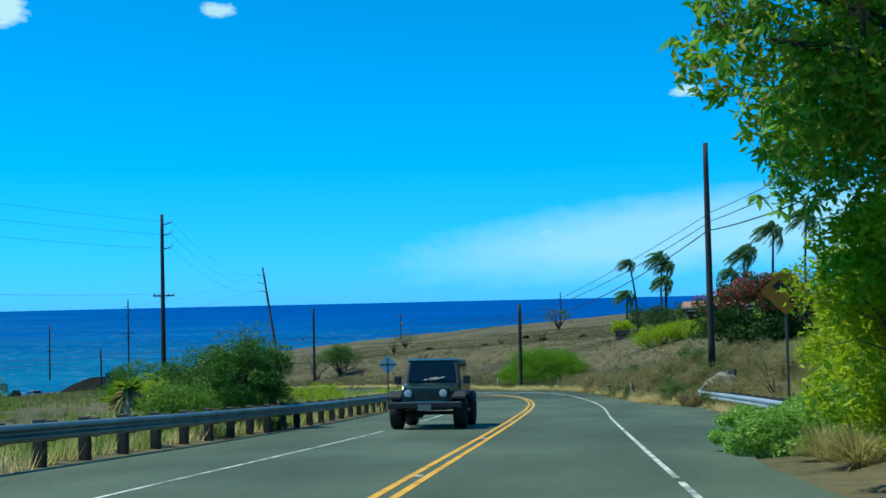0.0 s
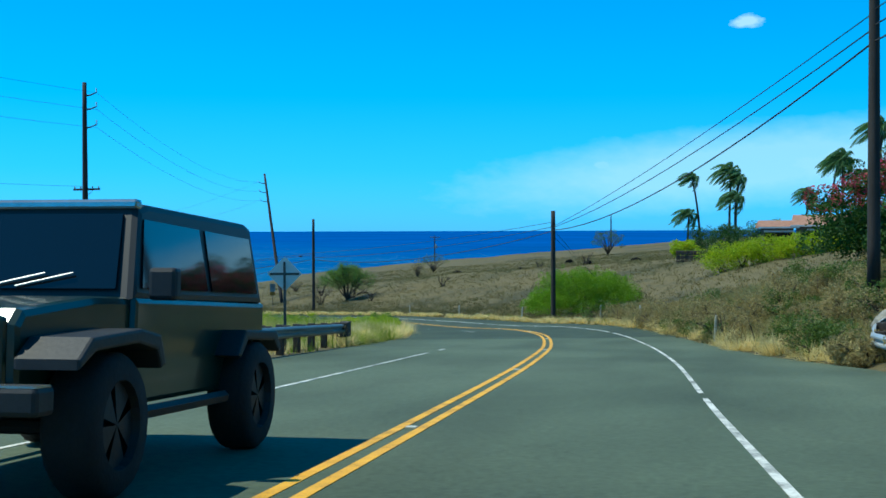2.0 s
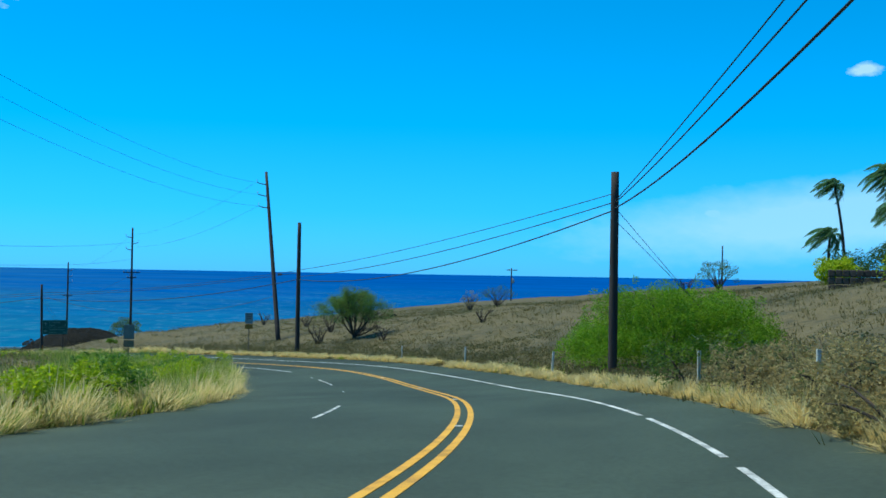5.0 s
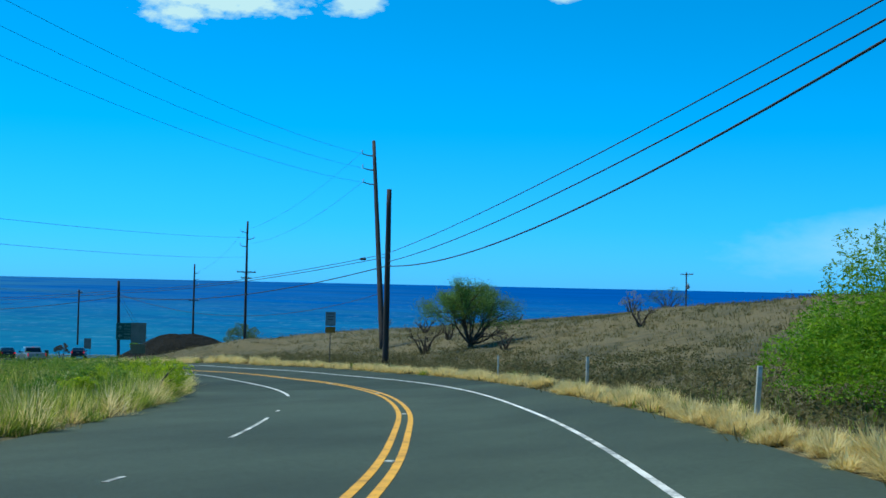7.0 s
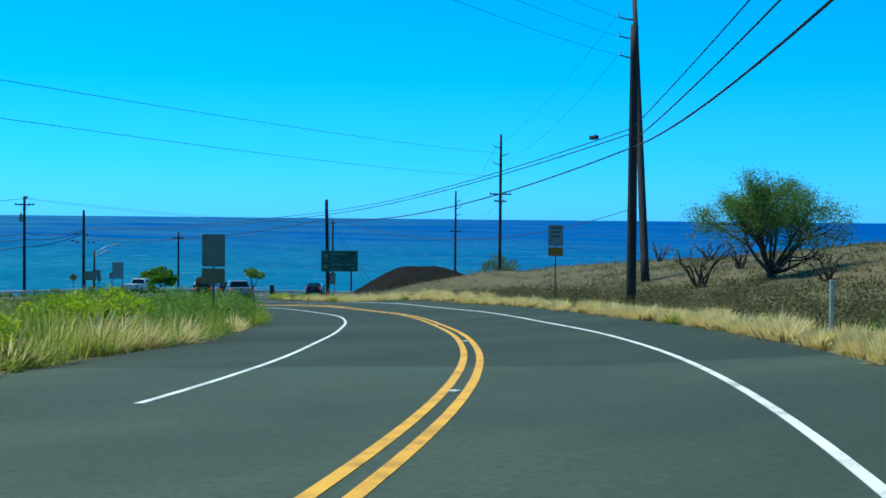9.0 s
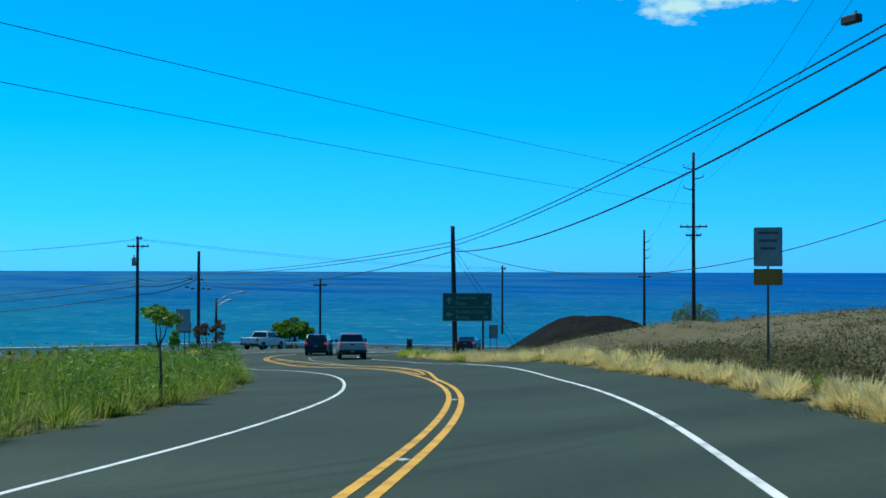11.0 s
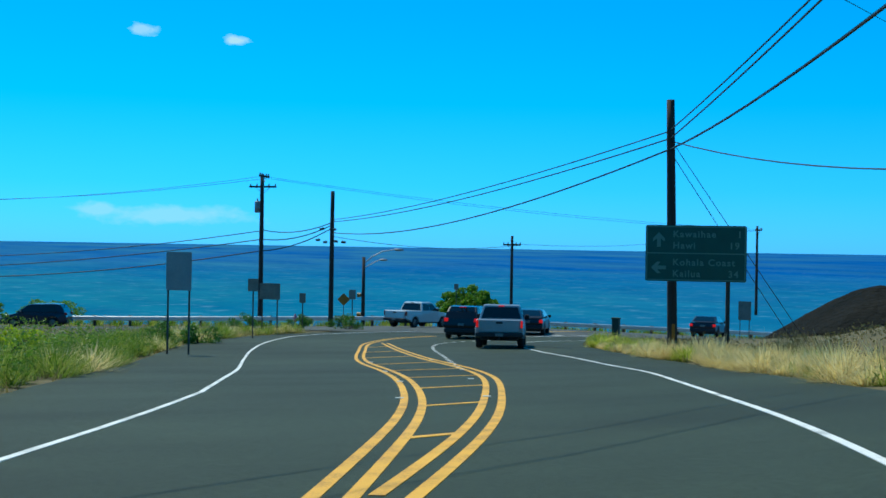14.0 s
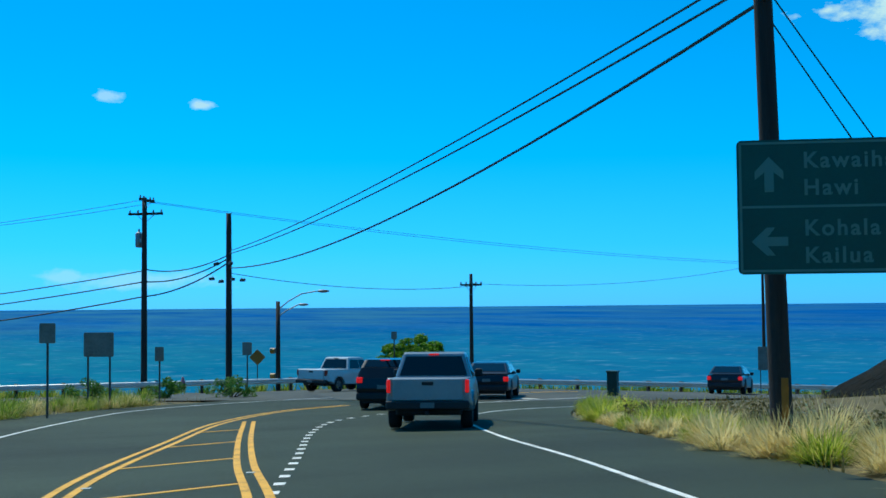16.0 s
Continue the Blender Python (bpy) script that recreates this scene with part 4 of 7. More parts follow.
def plate(bm, w, h, z, t=0.012, y=0.0, r=0.04, corners=None):
    """A plate with rounded corners, or with the given corners, standing at height z (its middle)."""
    if corners is None:
        corners = []
        for cx, cz, a0 in ((w / 2 - r, h / 2 - r, 0), (-w / 2 + r, h / 2 - r, 90), (-w / 2 + r, -h / 2 + r, 180), (w / 2 - r, -h / 2 + r, 270)):
            corners += [(cx + r * math.cos(radians(a0 + k * 30)), cz + r * math.sin(radians(a0 + k * 30))) for k in range(4)]
    a = [bm.verts.new((x, y, z + q)) for x, q in corners]
    b = [bm.verts.new((x, y + t, z + q)) for x, q in corners]
    bm.faces.new(list(reversed(a)) if False else a)
    bm.faces.new(list(reversed(b)))
    for k in range(len(a)):
        m = (k + 1) % len(a)
        bm.faces.new((a[m], a[k], b[k], b[m]))
    return bm


def text_mesh(text, size):
    cu = bpy.data.curves.new("lettering", "FONT")
    cu.body, cu.size, cu.extrude = text, size, 0.002
    cu.space_character, cu.offset = 1.2, 0.006
    tmp = bpy.data.objects.new("lettering", cu)
    scene.collection.objects.link(tmp)
    bpy.context.view_layer.update()
    me = bpy.data.meshes.new_from_object(tmp.evaluated_get(bpy.context.evaluated_depsgraph_get()))
    bpy.data.objects.remove(tmp)
    return me


def words(text, size, x, z, parent, mat):
    """A line of letters, each an object of its own."""
    right = lambda s: max(v.co.x for v in text_mesh(s, size).vertices)
    for k, c in enumerate(text):
        if c == " ":
            continue
        me = text_mesh(c, size)
        shift = right(text[: k + 1]) - max(v.co.x for v in me.vertices)
        me.materials.clear()
        me.materials.append(mat)
        ob = new("letter", me)
        ob.parent = parent
        ob.matrix_local = pose(x + shift, -0.006, z, 90)


# white lettering; the shade of the backlit sign face is put into its colour
LETTER = material("shaded_white_lettering", (0.10, 0.24, 0.20), 0.6)


def guide_sign():
    """The large green sign with two destinations each way."""
    yaw = math.degrees(math.atan2(190.1 - 187.8, -93.45 + 95.2))
    mx, my = -94.33, 188.93
    base = float(ground_z([(mx, my)])[0])
    sign = empty("guide_sign", pose(mx, my, base, 0, 0, yaw), "large green guide sign with white destinations and arrows on posts", "road sign")
    w, h, mid = 2.88, 1.63, -11.52 - base
    board = part("board", plate(bmesh.new(), w, h, mid, 0.03, 0, 0.06), SIGN_GREEN, sign, "dark green sheeted board")
    bm = bmesh.new()
    for x0, x1, z0, z1 in ((-w / 2 + 0.03, w / 2 - 0.03, h / 2 - 0.055, h / 2 - 0.025), (-w / 2 + 0.03, w / 2 - 0.03, -h / 2 + 0.025, -h / 2 + 0.055), (-w / 2 + 0.025, -w / 2 + 0.055, -h / 2 + 0.03, h / 2 - 0.03), (w / 2 - 0.055, w / 2 - 0.025, -h / 2 + 0.03, h / 2 - 0.03)):
        box(bm, x0, x1, -0.005, 0.001, mid + z0, mid + z1)
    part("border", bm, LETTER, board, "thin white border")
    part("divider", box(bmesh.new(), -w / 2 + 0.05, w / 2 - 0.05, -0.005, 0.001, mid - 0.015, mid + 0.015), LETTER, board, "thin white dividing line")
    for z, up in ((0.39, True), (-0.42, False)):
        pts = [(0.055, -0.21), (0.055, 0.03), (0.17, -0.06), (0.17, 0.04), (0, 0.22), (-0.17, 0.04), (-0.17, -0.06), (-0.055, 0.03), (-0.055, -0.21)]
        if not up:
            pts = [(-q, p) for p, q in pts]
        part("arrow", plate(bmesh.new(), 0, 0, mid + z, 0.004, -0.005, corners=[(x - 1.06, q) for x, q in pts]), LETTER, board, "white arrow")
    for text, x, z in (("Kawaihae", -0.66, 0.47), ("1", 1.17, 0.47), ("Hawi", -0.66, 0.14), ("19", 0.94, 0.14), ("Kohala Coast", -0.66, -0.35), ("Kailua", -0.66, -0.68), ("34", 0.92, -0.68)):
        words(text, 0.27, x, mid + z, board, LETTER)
    part("post", box(bmesh.new(), 0.87, 0.99, 0.035, 0.135, -0.4, mid + h / 2 - 0.1, 0.01), POST_WOOD, sign)
    for z in (-0.5, 0.5):
        part("stiffener", box(bmesh.new(), -w / 2 + 0.1, w / 2 - 0.1, 0.03, 0.05, mid + z - 0.03, mid + z + 0.03), ALUMINIUM, sign)


def diamond_sign(x, y, yaw, centre_z, mat, label, half=0.54, arrow=False, brace=False, base=None):
    base = float(ground_z([(x, y)])[0]) if base is None else base
    c = centre_z - base
    sign = empty("warning_sign", pose(x, y, base, 0, 0, yaw), label, "road sign", "warning signs")
    board = part("board", plate(bmesh.new(), 0, 0, c, 0.006, 0, corners=[(half, 0), (0.03, half - 0.03), (-0.03, half - 0.03), (-half, 0), (-0.03, -half + 0.03), (0.03, -half + 0.03)]), mat, sign)
    part("post", box(bmesh.new(), -0.03, 0.03, 0.008, 0.058, -0.4, c + half * 0.7, 0.006), POST_STEEL, sign)
    if brace:
        part("brace", box(bmesh.new(), -half * 0.85, half * 0.85, 0.006, 0.03, c - 0.035, c + 0.035), POST_STEEL, sign, "flat steel cross brace")
        part("brace", box(bmesh.new(), -half * 0.85, half * 0.85, -0.03, -0.003, c - 0.035, c + 0.035), POST_STEEL, sign, "flat steel cross brace")
        part("post", box(bmesh.new(), -0.035, 0.035, -0.06, -0.004, -0.4, c + half * 0.7, 0.006), POST_STEEL, sign)
    if arrow:
        bm = bmesh.new()
        pts = [(-0.3, 0.12), (-0.12, 0.27), (-0.12, 0.17), (0.08, 0.17), (0.15, 0.13), (0.18, 0.05), (0.18, -0.27), (0.08, -0.27), (0.08, 0.02), (0.05, 0.07), (-0.12, 0.07), (-0.12, -0.02)]
        part("arrow", plate(bm, 0, 0, c, 0.004, -0.005, corners=list(reversed(pts))), SIGN_BLACK, board, "black left-turn arrow")
    return sign


def panel_sign(x, y, yaw, top, w, h, mat, label, legs=(0.0,), lower=None, marks=0, base=None, r=0.04):
    base = float(ground_z([(x, y)])[0]) if base is None else base
    t = top - base
    sign = empty("road_sign", pose(x, y, base, 0, 0, yaw), label, "road sign", "small road signs")
    board = part("board", plate(bmesh.new(), w, h, t - h / 2, 0.008, 0, r), mat, sign)
    for k in range(marks):                                   # marks that are too small to be read
        part("mark", box(bmesh.new(), -w * (0.36 - 0.05 * k), w * (0.36 - 0.05 * k), -0.004, 0.001, t - h * (0.14 + 0.2 * k) - 0.03, t - h * (0.14 + 0.2 * k) + 0.03), POST_STEEL, board)
    if lower:
        part("lower_plate", plate(bmesh.new(), w, lower[0], t - h - 0.06 - lower[0] / 2, 0.008, 0, 0.03), lower[1], sign, "smaller plate below")
    for x0 in legs:
        part("post", box(bmesh.new(), x0 - 0.03, x0 + 0.03, 0.01, 0.06, -0.4, t - 0.05, 0.006), POST_STEEL, sign)
    return sign


FADED = mottled("faded_sign_sheeting", [(0.16, 0.20, 0.20), (0.24, 0.28, 0.28)], 3, 16, 0.6, bump=0.05)
guide_sign()
diamond_sign(2.15, 29.0, 4, 0.12, SIGN_AMBER, "amber diamond warning sign with a black left-turn arrow", 0.56, arrow=True)
diamond_sign(-15.3, 61.2, 190, -3.17, SIGN_WHITE, "pale back of a diamond sign with a dark cross brace", 0.5, brace=True)
panel_sign(-58.2, 167.6, 36, -8.4, 0.68, 0.95, FADED, "faded white notice sign with an amber plate below", (0,), (0.4, SIGN_AMBER), 3)
# the two-plate sign's lower back is coloured orange-brown for the sun on it
panel_sign(-57.2, 147.3, 38, -8.75, 0.76, 1.05, SIGN_BACK, "brown back of a tall two-plate road sign", (0,), (0.5, mottled("sunlit_plate_back", [(0.2, 0.13, 0.07), (0.27, 0.18, 0.1)], 3, 20, 0.6)), 0)
panel_sign(-107.1, 177.3, 62, -11.75, 0.86, 1.3, mottled("pale_sign_back", [(0.24, 0.28, 0.30), (0.32, 0.36, 0.38)], 1.5, 14, 0.5, metal=0.2, bump=0.05), "pale blue-grey back of a tall sign on two posts", (-0.36, 0.36))
panel_sign(-127.4, 187.9, 48, -13.45, 1.15, 0.85, SIGN_BACK, "grey back of a wide sign on two legs", (-0.42, 0.42))
panel_sign(-121.7, 185.0, 55, -13.05, 0.5, 0.6, SIGN_BACK, "small grey sign on a tall thin post", (0,))
panel_sign(-130.6, 191.0, 52, -14.1, 0.36, 0.55, SIGN_BACK, "small dark sign on a thin post", (0,))
panel_sign(-138.0, 197.3, 52, -14.2, 0.45, 0.6, SIGN_BACK, "pale back of a small sign near a pole", (0,))
panel_sign(-141.0, 206.5, 52, -13.9, 0.3, 0.4, SIGN_BACK, "thin post with a small sign at the kerb", (0,))
diamond_sign(-158.6, 205.6, 66, -15.75, SIGN_AMBER, "amber diamond warning sign beside the coast road", 0.52, base=-18.6)


def delineator(x, y):
    z = float(ground_z([(x, y)])[0])
    ob = empty("marker_post", pose(x, y, z, random.uniform(-4, 4), random.uniform(-4, 4), random.uniform(0, 90)), "slim greyed-white roadside marker post in dry grass", "marker post", "roadside marker posts")
    part("stake", box(bmesh.new(), -0.045, 0.045, -0.02, 0.02, -0.3, 1.02, 0.008), DELINEATOR, ob)
    part("reflector", box(bmesh.new(), -0.03, 0.03, -0.026, -0.018, 0.84, 0.96), SIGN_WHITE, ob)


for s, lat in ((72.0, 3.8), (91.6, 4.2), (100.3, 4.1), (118.8, 4.0), (134.2, 4.1), (145.0, 3.8)):
    delineator(*beside(s, lat))


def street_lamp():
    x, y, top = -152.5, 204.6, -12.2
    base = -17.7
    ob = empty("street_lamp", pose(x, y, base), "dark street lamp pole with a curved arm and signal heads", "street lamp")
    part("pole", tube(bmesh.new(), [(0, 0, -0.3), (0, 0, top - base)], [0.15, 0.12], 10), WOOD, ob, smooth_shade=True)
    d = Vector((0.35, 0.94, 0))
    part("arm", tube(bmesh.new(), [(0, 0, top - base - 0.5), d * 0.6 + Vector((0, 0, top - base)), d * 1.4 + Vector((0, 0, top - base + 0.45)), d * 2.3 + Vector((0, 0, top - base + 0.6))], 0.04, 6), STEEL, ob)
    bm = bmesh.new()
    c = d * 2.7 + Vector((0, 0, top - base + 0.6))
    bmesh.ops.create_uvsphere(bm, u_segments=10, v_segments=6, radius=0.4, matrix=Matrix.Translation(c) @ Matrix.Rotation(math.atan2(d.y, d.x), 4, "Z") @ Matrix.Diagonal((1, 0.4, 0.25, 1)))
    part("lamp_head", bm, ALUMINIUM, ob, smooth_shade=True)
    part("arm", tube(bmesh.new(), [(0, 0, top - base - 0.9), d * 0.5 + Vector((0, 0, top - base - 0.55)), d * 1.2 + Vector((0, 0, top - base - 0.2))], 0.035, 6), STEEL, ob)
    bm = bmesh.new()
    bmesh.ops.create_uvsphere(bm, u_segments=10, v_segments=6, radius=0.34, matrix=Matrix.Translation(d * 1.5 + Vector((0, 0, top - base - 0.2))) @ Matrix.Rotation(math.atan2(d.y, d.x), 4, "Z") @ Matrix.Diagonal((1, 0.4, 0.25, 1)))
    part("lamp_head", bm, ALUMINIUM, ob, smooth_shade=True)
    for z in (2.55, 1.05):
        bm = tube(bmesh.new(), [(-0.12, -0.14, z), (-0.3, -0.35, z)], [0.17, 0.17], 10)
        head = part("signal_head", bm, SIGN_AMBER, ob, "amber flashing beacon housing")
        part("lens", tube(bmesh.new(), [(-0.3, -0.352, z), (-0.315, -0.37, z)], [0.13, 0.12], 10), SIGN_BLACK, head)


street_lamp()


def utility_box(x, y, label, w, h, mat):
    z = float(road_z([(x, y)])[0])
    ob = empty("utility_cabinet", pose(x, y, z, 0, 0, 40), label, "cabinet")
    part("body", box(bmesh.new(), -w / 2, w / 2, -w / 2, w / 2, -0.1, h, 0.03), mat, ob)
    part("lid", box(bmesh.new(), -w / 2 - 0.03, w / 2 + 0.03, -w / 2 - 0.03, w / 2 + 0.03, h - 0.01, h + 0.06, 0.015), mat, ob)


panel_sign(-141.5, 233.2, 40, -15.3, 1.0, 1.5, SIGN_BACK, "dark back of a tall sign on two posts by the shore", (-0.36, 0.36))
utility_box(-124.3, 208.0, "dark green utility post on the traffic island", 0.42, 0.95, mottled("dark_green_paint", [(0.008, 0.04, 0.03), (0.012, 0.055, 0.04)], 3, 20, 0.5))


# raised reflectors between the yellow lines
def road_marker(x, y, yaw):
    z = float(road_z([(x, y)])[0])
    ob = empty("road_marker", pose(x, y, z, 0, 0, yaw), "small pale raised reflector between yellow lines", "road reflector", "road reflectors")
    part("body", box(bmesh.new(), -0.06, 0.06, -0.05, 0.05, -0.01, 0.018, 0.008), DELINEATOR, ob)


for s0 in np.arange(-7.5, 195, 12.2):
    q = beside(s0, float(np.interp(s0, [p[0] for p in Y_LAT], [p[1] for p in Y_LAT])))
    road_marker(float(q[0]), float(q[1]), 0)
for x, y in ((-82.14, 173.48), (-87.0, 175.86), (-92.6, 178.2), (-81.92, 174.79), (-87.4, 177.6), (-93.0, 180.5), (-99.5, 181.0), (-100.2, 183.4)):
    road_marker(x, y, 62)


def pole_marker():
    """The yellow reflective strip on the pole beside the green sign."""
    d = Vector((0.71, -0.70, 0))
    ob = empty("pole_marker", pose(-96.99, 190.29, -14.5, 0, 0, 45), "narrow yellow reflective strip nailed to a pole", "reflector")
    part("strip", box(bmesh.new(), -0.05, 0.05, -0.006, 0.006, 0, 0.75, 0.004), SIGN_AMBER, ob)


pole_marker()


# ---------- vehicles ----------
GLASS = material("tinted_car_glass", (0.004, 0.006, 0.008), 0.04, 0, 0.7)
RUBBER = mottled("tyre_rubber", [(0.012, 0.012, 0.012), (0.02, 0.02, 0.02)], 4, 40, 0.85, bump=0.3)
RIM = mottled("dusty_alloy", [(0.12, 0.12, 0.12), (0.2, 0.2, 0.2)], 5, 30, 0.4, metal=0.7, bump=0)
TRIM = mottled("black_plastic_trim", [(0.012, 0.013, 0.014), (0.022, 0.023, 0.024)], 3, 30, 0.55, bump=0.1)
CHROME = mottled("dusty_chrome", [(0.35, 0.36, 0.36), (0.5, 0.51, 0.51)], 3, 20, 0.25, metal=0.9, bump=0)
PLATE = material("plain_number_plate", (0.16, 0.17, 0.17), 0.5)
HEADLAMP = material("headlamp_glass", (0.45, 0.48, 0.5), 0.1, 0.2)


def lit(name, colour, power):
    m = material(name, colour, 0.25)
    b = m.node_tree.nodes["Principled BSDF"]
    b.inputs["Emission Color"].default_value = (*colour, 1)
    b.inputs["Emission Strength"].default_value = power
    return m


BRAKE = lit("lit_red_brake_light", (0.7, 0.01, 0.012), 0.55)


def car_paint(name, colour, metal=0.35):
    m = mottled(name, [tuple(c * 0.85 for c in colour), colour], 1.3, 12, 0.3, metal=metal, bump=0)
    m.node_tree.nodes["Principled BSDF"].inputs["Coat Weight"].default_value = 0.4
    m.node_tree.nodes["Principled BSDF"].inputs["Coat Roughness"].default_value = 0.06
    return m


def arch(cy, r, z0, steps=9):
    """Points over a wheel, from front to back, for a side profile's lower edge."""
    a0 = math.asin(min(1, max(-1, (z0 - 0.36) / r)))
    return [(cy + r * math.cos(a), 0.36 + r * math.sin(a)) for a in np.linspace(a0, math.pi - a0, steps)]


def hull(profile, width, bevel=0.05, seg=2):
    """A closed shape from a side profile; width(z, y) gives half its width at each point."""
    bm = bmesh.new()
    left = [bm.verts.new((-width(z, y), y, z)) for y, z in profile]
    right = [bm.verts.new((width(z, y), y, z)) for y, z in profile]
    n = len(profile)
    bm.faces.new(left)
    bm.faces.new(list(reversed(right)))
    for k in range(n):
        m = (k + 1) % n
        bm.faces.new((left[m], left[k], right[k], right[m]))
    bmesh.ops.recalc_face_normals(bm, faces=bm.faces)
    if bevel:
        rim = [e for e in bm.edges if len({round(v.co.x, 4) > 0 for v in e.verts}) == 1 and len(e.link_faces) == 2 and any(len(f.verts) > 4 for f in e.link_faces)]
        bmesh.ops.bevel(bm, geom=rim, offset=bevel, segments=seg, affect="EDGES", profile=0.6)
    bmesh.ops.triangulate(bm, faces=[f for f in bm.faces if len(f.verts) > 4])
    return bm


def quad(bm, pts, t=0.012):
    """A thin pane over four or more corners, given counter-clockwise from outside."""
    a = [Vector(p) for p in pts]
    nrm = (a[1] - a[0]).cross(a[2] - a[0]).normalized()
    u = [bm.verts.new(p + nrm * t) for p in a]
    v = [bm.verts.new(p - nrm * 0.004) for p in a]
    bm.faces.new(u)
    bm.faces.new(list(reversed(v)))
    for k in range(len(a)):
        m = (k + 1) % len(a)
        bm.faces.new((u[k], v[k], v[m], u[m]))
    return bm


def wheels(car, half, ys, radius, tyre_w, rim_mat=RIM):
    for y in ys:
        for side in (-1, 1):
            hub = new("wheel")
            hub.empty_display_size = 0.1
            hub.parent, hub.matrix_local = car, pose(side * (half - tyre_w / 2), y, radius)
            bm = bmesh.new()
            prof = [(-tyre_w / 2, radius * 0.62), (-tyre_w / 2, radius * 0.9), (-tyre_w * 0.36, radius), (tyre_w * 0.36, radius), (tyre_w / 2, radius * 0.9), (tyre_w / 2, radius * 0.62)]
            rings = [[bm.verts.new((x, r * math.cos(k * math.tau / 22), r * math.sin(k * math.tau / 22))) for k in range(22)] for x, r in prof]
            for p, q in zip(rings, rings[1:]):
                for k in range(22):
                    bm.faces.new((p[k], p[(k + 1) % 22], q[(k + 1) % 22], q[k]))
            part("tyre", bm, RUBBER, hub, "black rubber tyre", True)
            bm = bmesh.new()
            out = side * tyre_w * 0.4
            c = bm.verts.new((out, 0, 0))
            ring = [bm.verts.new((out - side * 0.02, radius * 0.6 * math.cos(k * math.tau / 20), radius * 0.6 * math.sin(k * math.tau / 20))) for k in range(20)]
            edge = [bm.verts.new((side * tyre_w * 0.5, radius * 0.63 * math.cos(k * math.tau / 20), radius * 0.63 * math.sin(k * math.tau / 20))) for k in range(20)]
            for k in range(20):
                m = (k + 1) % 20
                if k % 4:
                    bm.faces.new((c, ring[k], ring[m]))
                bm.faces.new((ring[k], edge[k], edge[m], ring[m]))
            part("rim", bm, rim_mat, hub, "grey alloy rim")


def heading_pose(x, y, yaw, z=None):
    z = float(road_z([(x, y)])[0]) if z is None else z
    d = np.array([-math.sin(radians(yaw)), math.cos(radians(yaw))])
    dz = float(road_z([(x + d[0], y + d[1])])[0] - road_z([(x - d[0], y - d[1])])[0]) / 2
    return pose(x, y, z + 0.006) @ Euler((0, 0, radians(yaw))).to_matrix().to_4x4() @ Euler((math.atan(dz), 0, 0)).to_matrix().to_4x4()


def pickup(x, y, yaw, paint_mat, label, braking=True, trim_bumper=TRIM):
    car = empty("pickup_truck", heading_pose(x, y, yaw), label, "pickup truck", "vehicles")
    hw = 0.96
    low = [(-2.66, 0.62), (-2.68, 1.14), (-2.62, 1.17), (1.05, 1.17), (1.2, 1.12), (2.3, 1.03), (2.58, 0.92), (2.66, 0.7), (2.62, 0.45)] + arch(1.78, 0.46, 0.42) + [(1.2, 0.4), (-1.0, 0.4)] + arch(-1.62, 0.46, 0.42) + [(-2.2, 0.5)]
    part("body", hull(low, lambda z, y: hw - 0.05 * max(0, z - 0.85) - 0.06 * max(0, abs(y) - 2.2) - 0.03 * (z < 0.5), 0.05), paint_mat, car)
    cab = [(-0.85, 1.14), (-0.62, 1.72), (-0.5, 1.77), (0.5, 1.78), (0.72, 1.73), (1.4, 1.14)]
    wide = lambda z, y=0: 0.93 - 0.2 * max(0, (z - 1.14) / 0.64)
    part("cab", hull(cab, wide, 0.06), paint_mat, car)

    def on_rear(z):
        return -0.85 + 0.23 * (z - 1.14) / 0.58

    pane = lambda z0, z1, m: [(-wide(z0) + m, on_rear(z0), z0), (-wide(z1) + m, on_rear(z1), z1), (wide(z1) - m, on_rear(z1), z1), (wide(z0) - m, on_rear(z0), z0)][::-1]
    part("rear_window", quad(bmesh.new(), pane(1.2, 1.66, 0.1)), GLASS, car, "dark tinted rear window")
    front = [(-wide(1.2) + 0.1, 1.33, 1.2), (wide(1.2) - 0.1, 1.33, 1.2), (wide(1.68) - 0.09, 0.79, 1.68), (-wide(1.68) + 0.09, 0.79, 1.68)]
    part("windscreen", quad(bmesh.new(), front[::-1], 0.014), GLASS, car, "dark tinted windscreen")
    for s in (-1, 1):
        for y0, y1, y2, y3 in ((-0.66, 0.16, 0.16, -0.5), (0.22, 1.12, 0.64, 0.22)):
            p = [(s * wide(1.2), y0, 1.2), (s * wide(1.2), y1, 1.2), (s * wide(1.64), y2, 1.64), (s * wide(1.64), y3, 1.64)]
            part("side_window", quad(bmesh.new(), p if s > 0 else p[::-1]), GLASS, car)
        part("tail_light", box(bmesh.new(), s * 0.93 - 0.09 * (s > 0) - 0.0 * s, s * 0.93 + 0.09 * (s < 0), -2.71, -2.5, 0.83, 1.13, 0.03), BRAKE if braking else material("dim_red_lens", (0.22, 0.01, 0.01), 0.2), car, "tall red tail light")
        part("headlight", box(bmesh.new(), min(s * 0.62, s * 0.9), max(s * 0.62, s * 0.9), 2.5, 2.63, 0.74, 0.92, 0.03), HEADLAMP, car)
        part("mirror", box(bmesh.new(), min(s * 0.93, s * 1.13), max(s * 0.93, s * 1.13), 0.86, 1.0, 1.16, 1.36, 0.04), TRIM, car, "black door mirror")
        part("fender_flare", hull([(py, pz) for py, pz in arch(-1.62, 0.52, 0.46)] + [(py, pz) for py, pz in reversed(arch(-1.62, 0.46, 0.42))], lambda z, y: 0.05, 0), paint_mat, car).matrix_local = pose(s * 0.95, 0, 0)
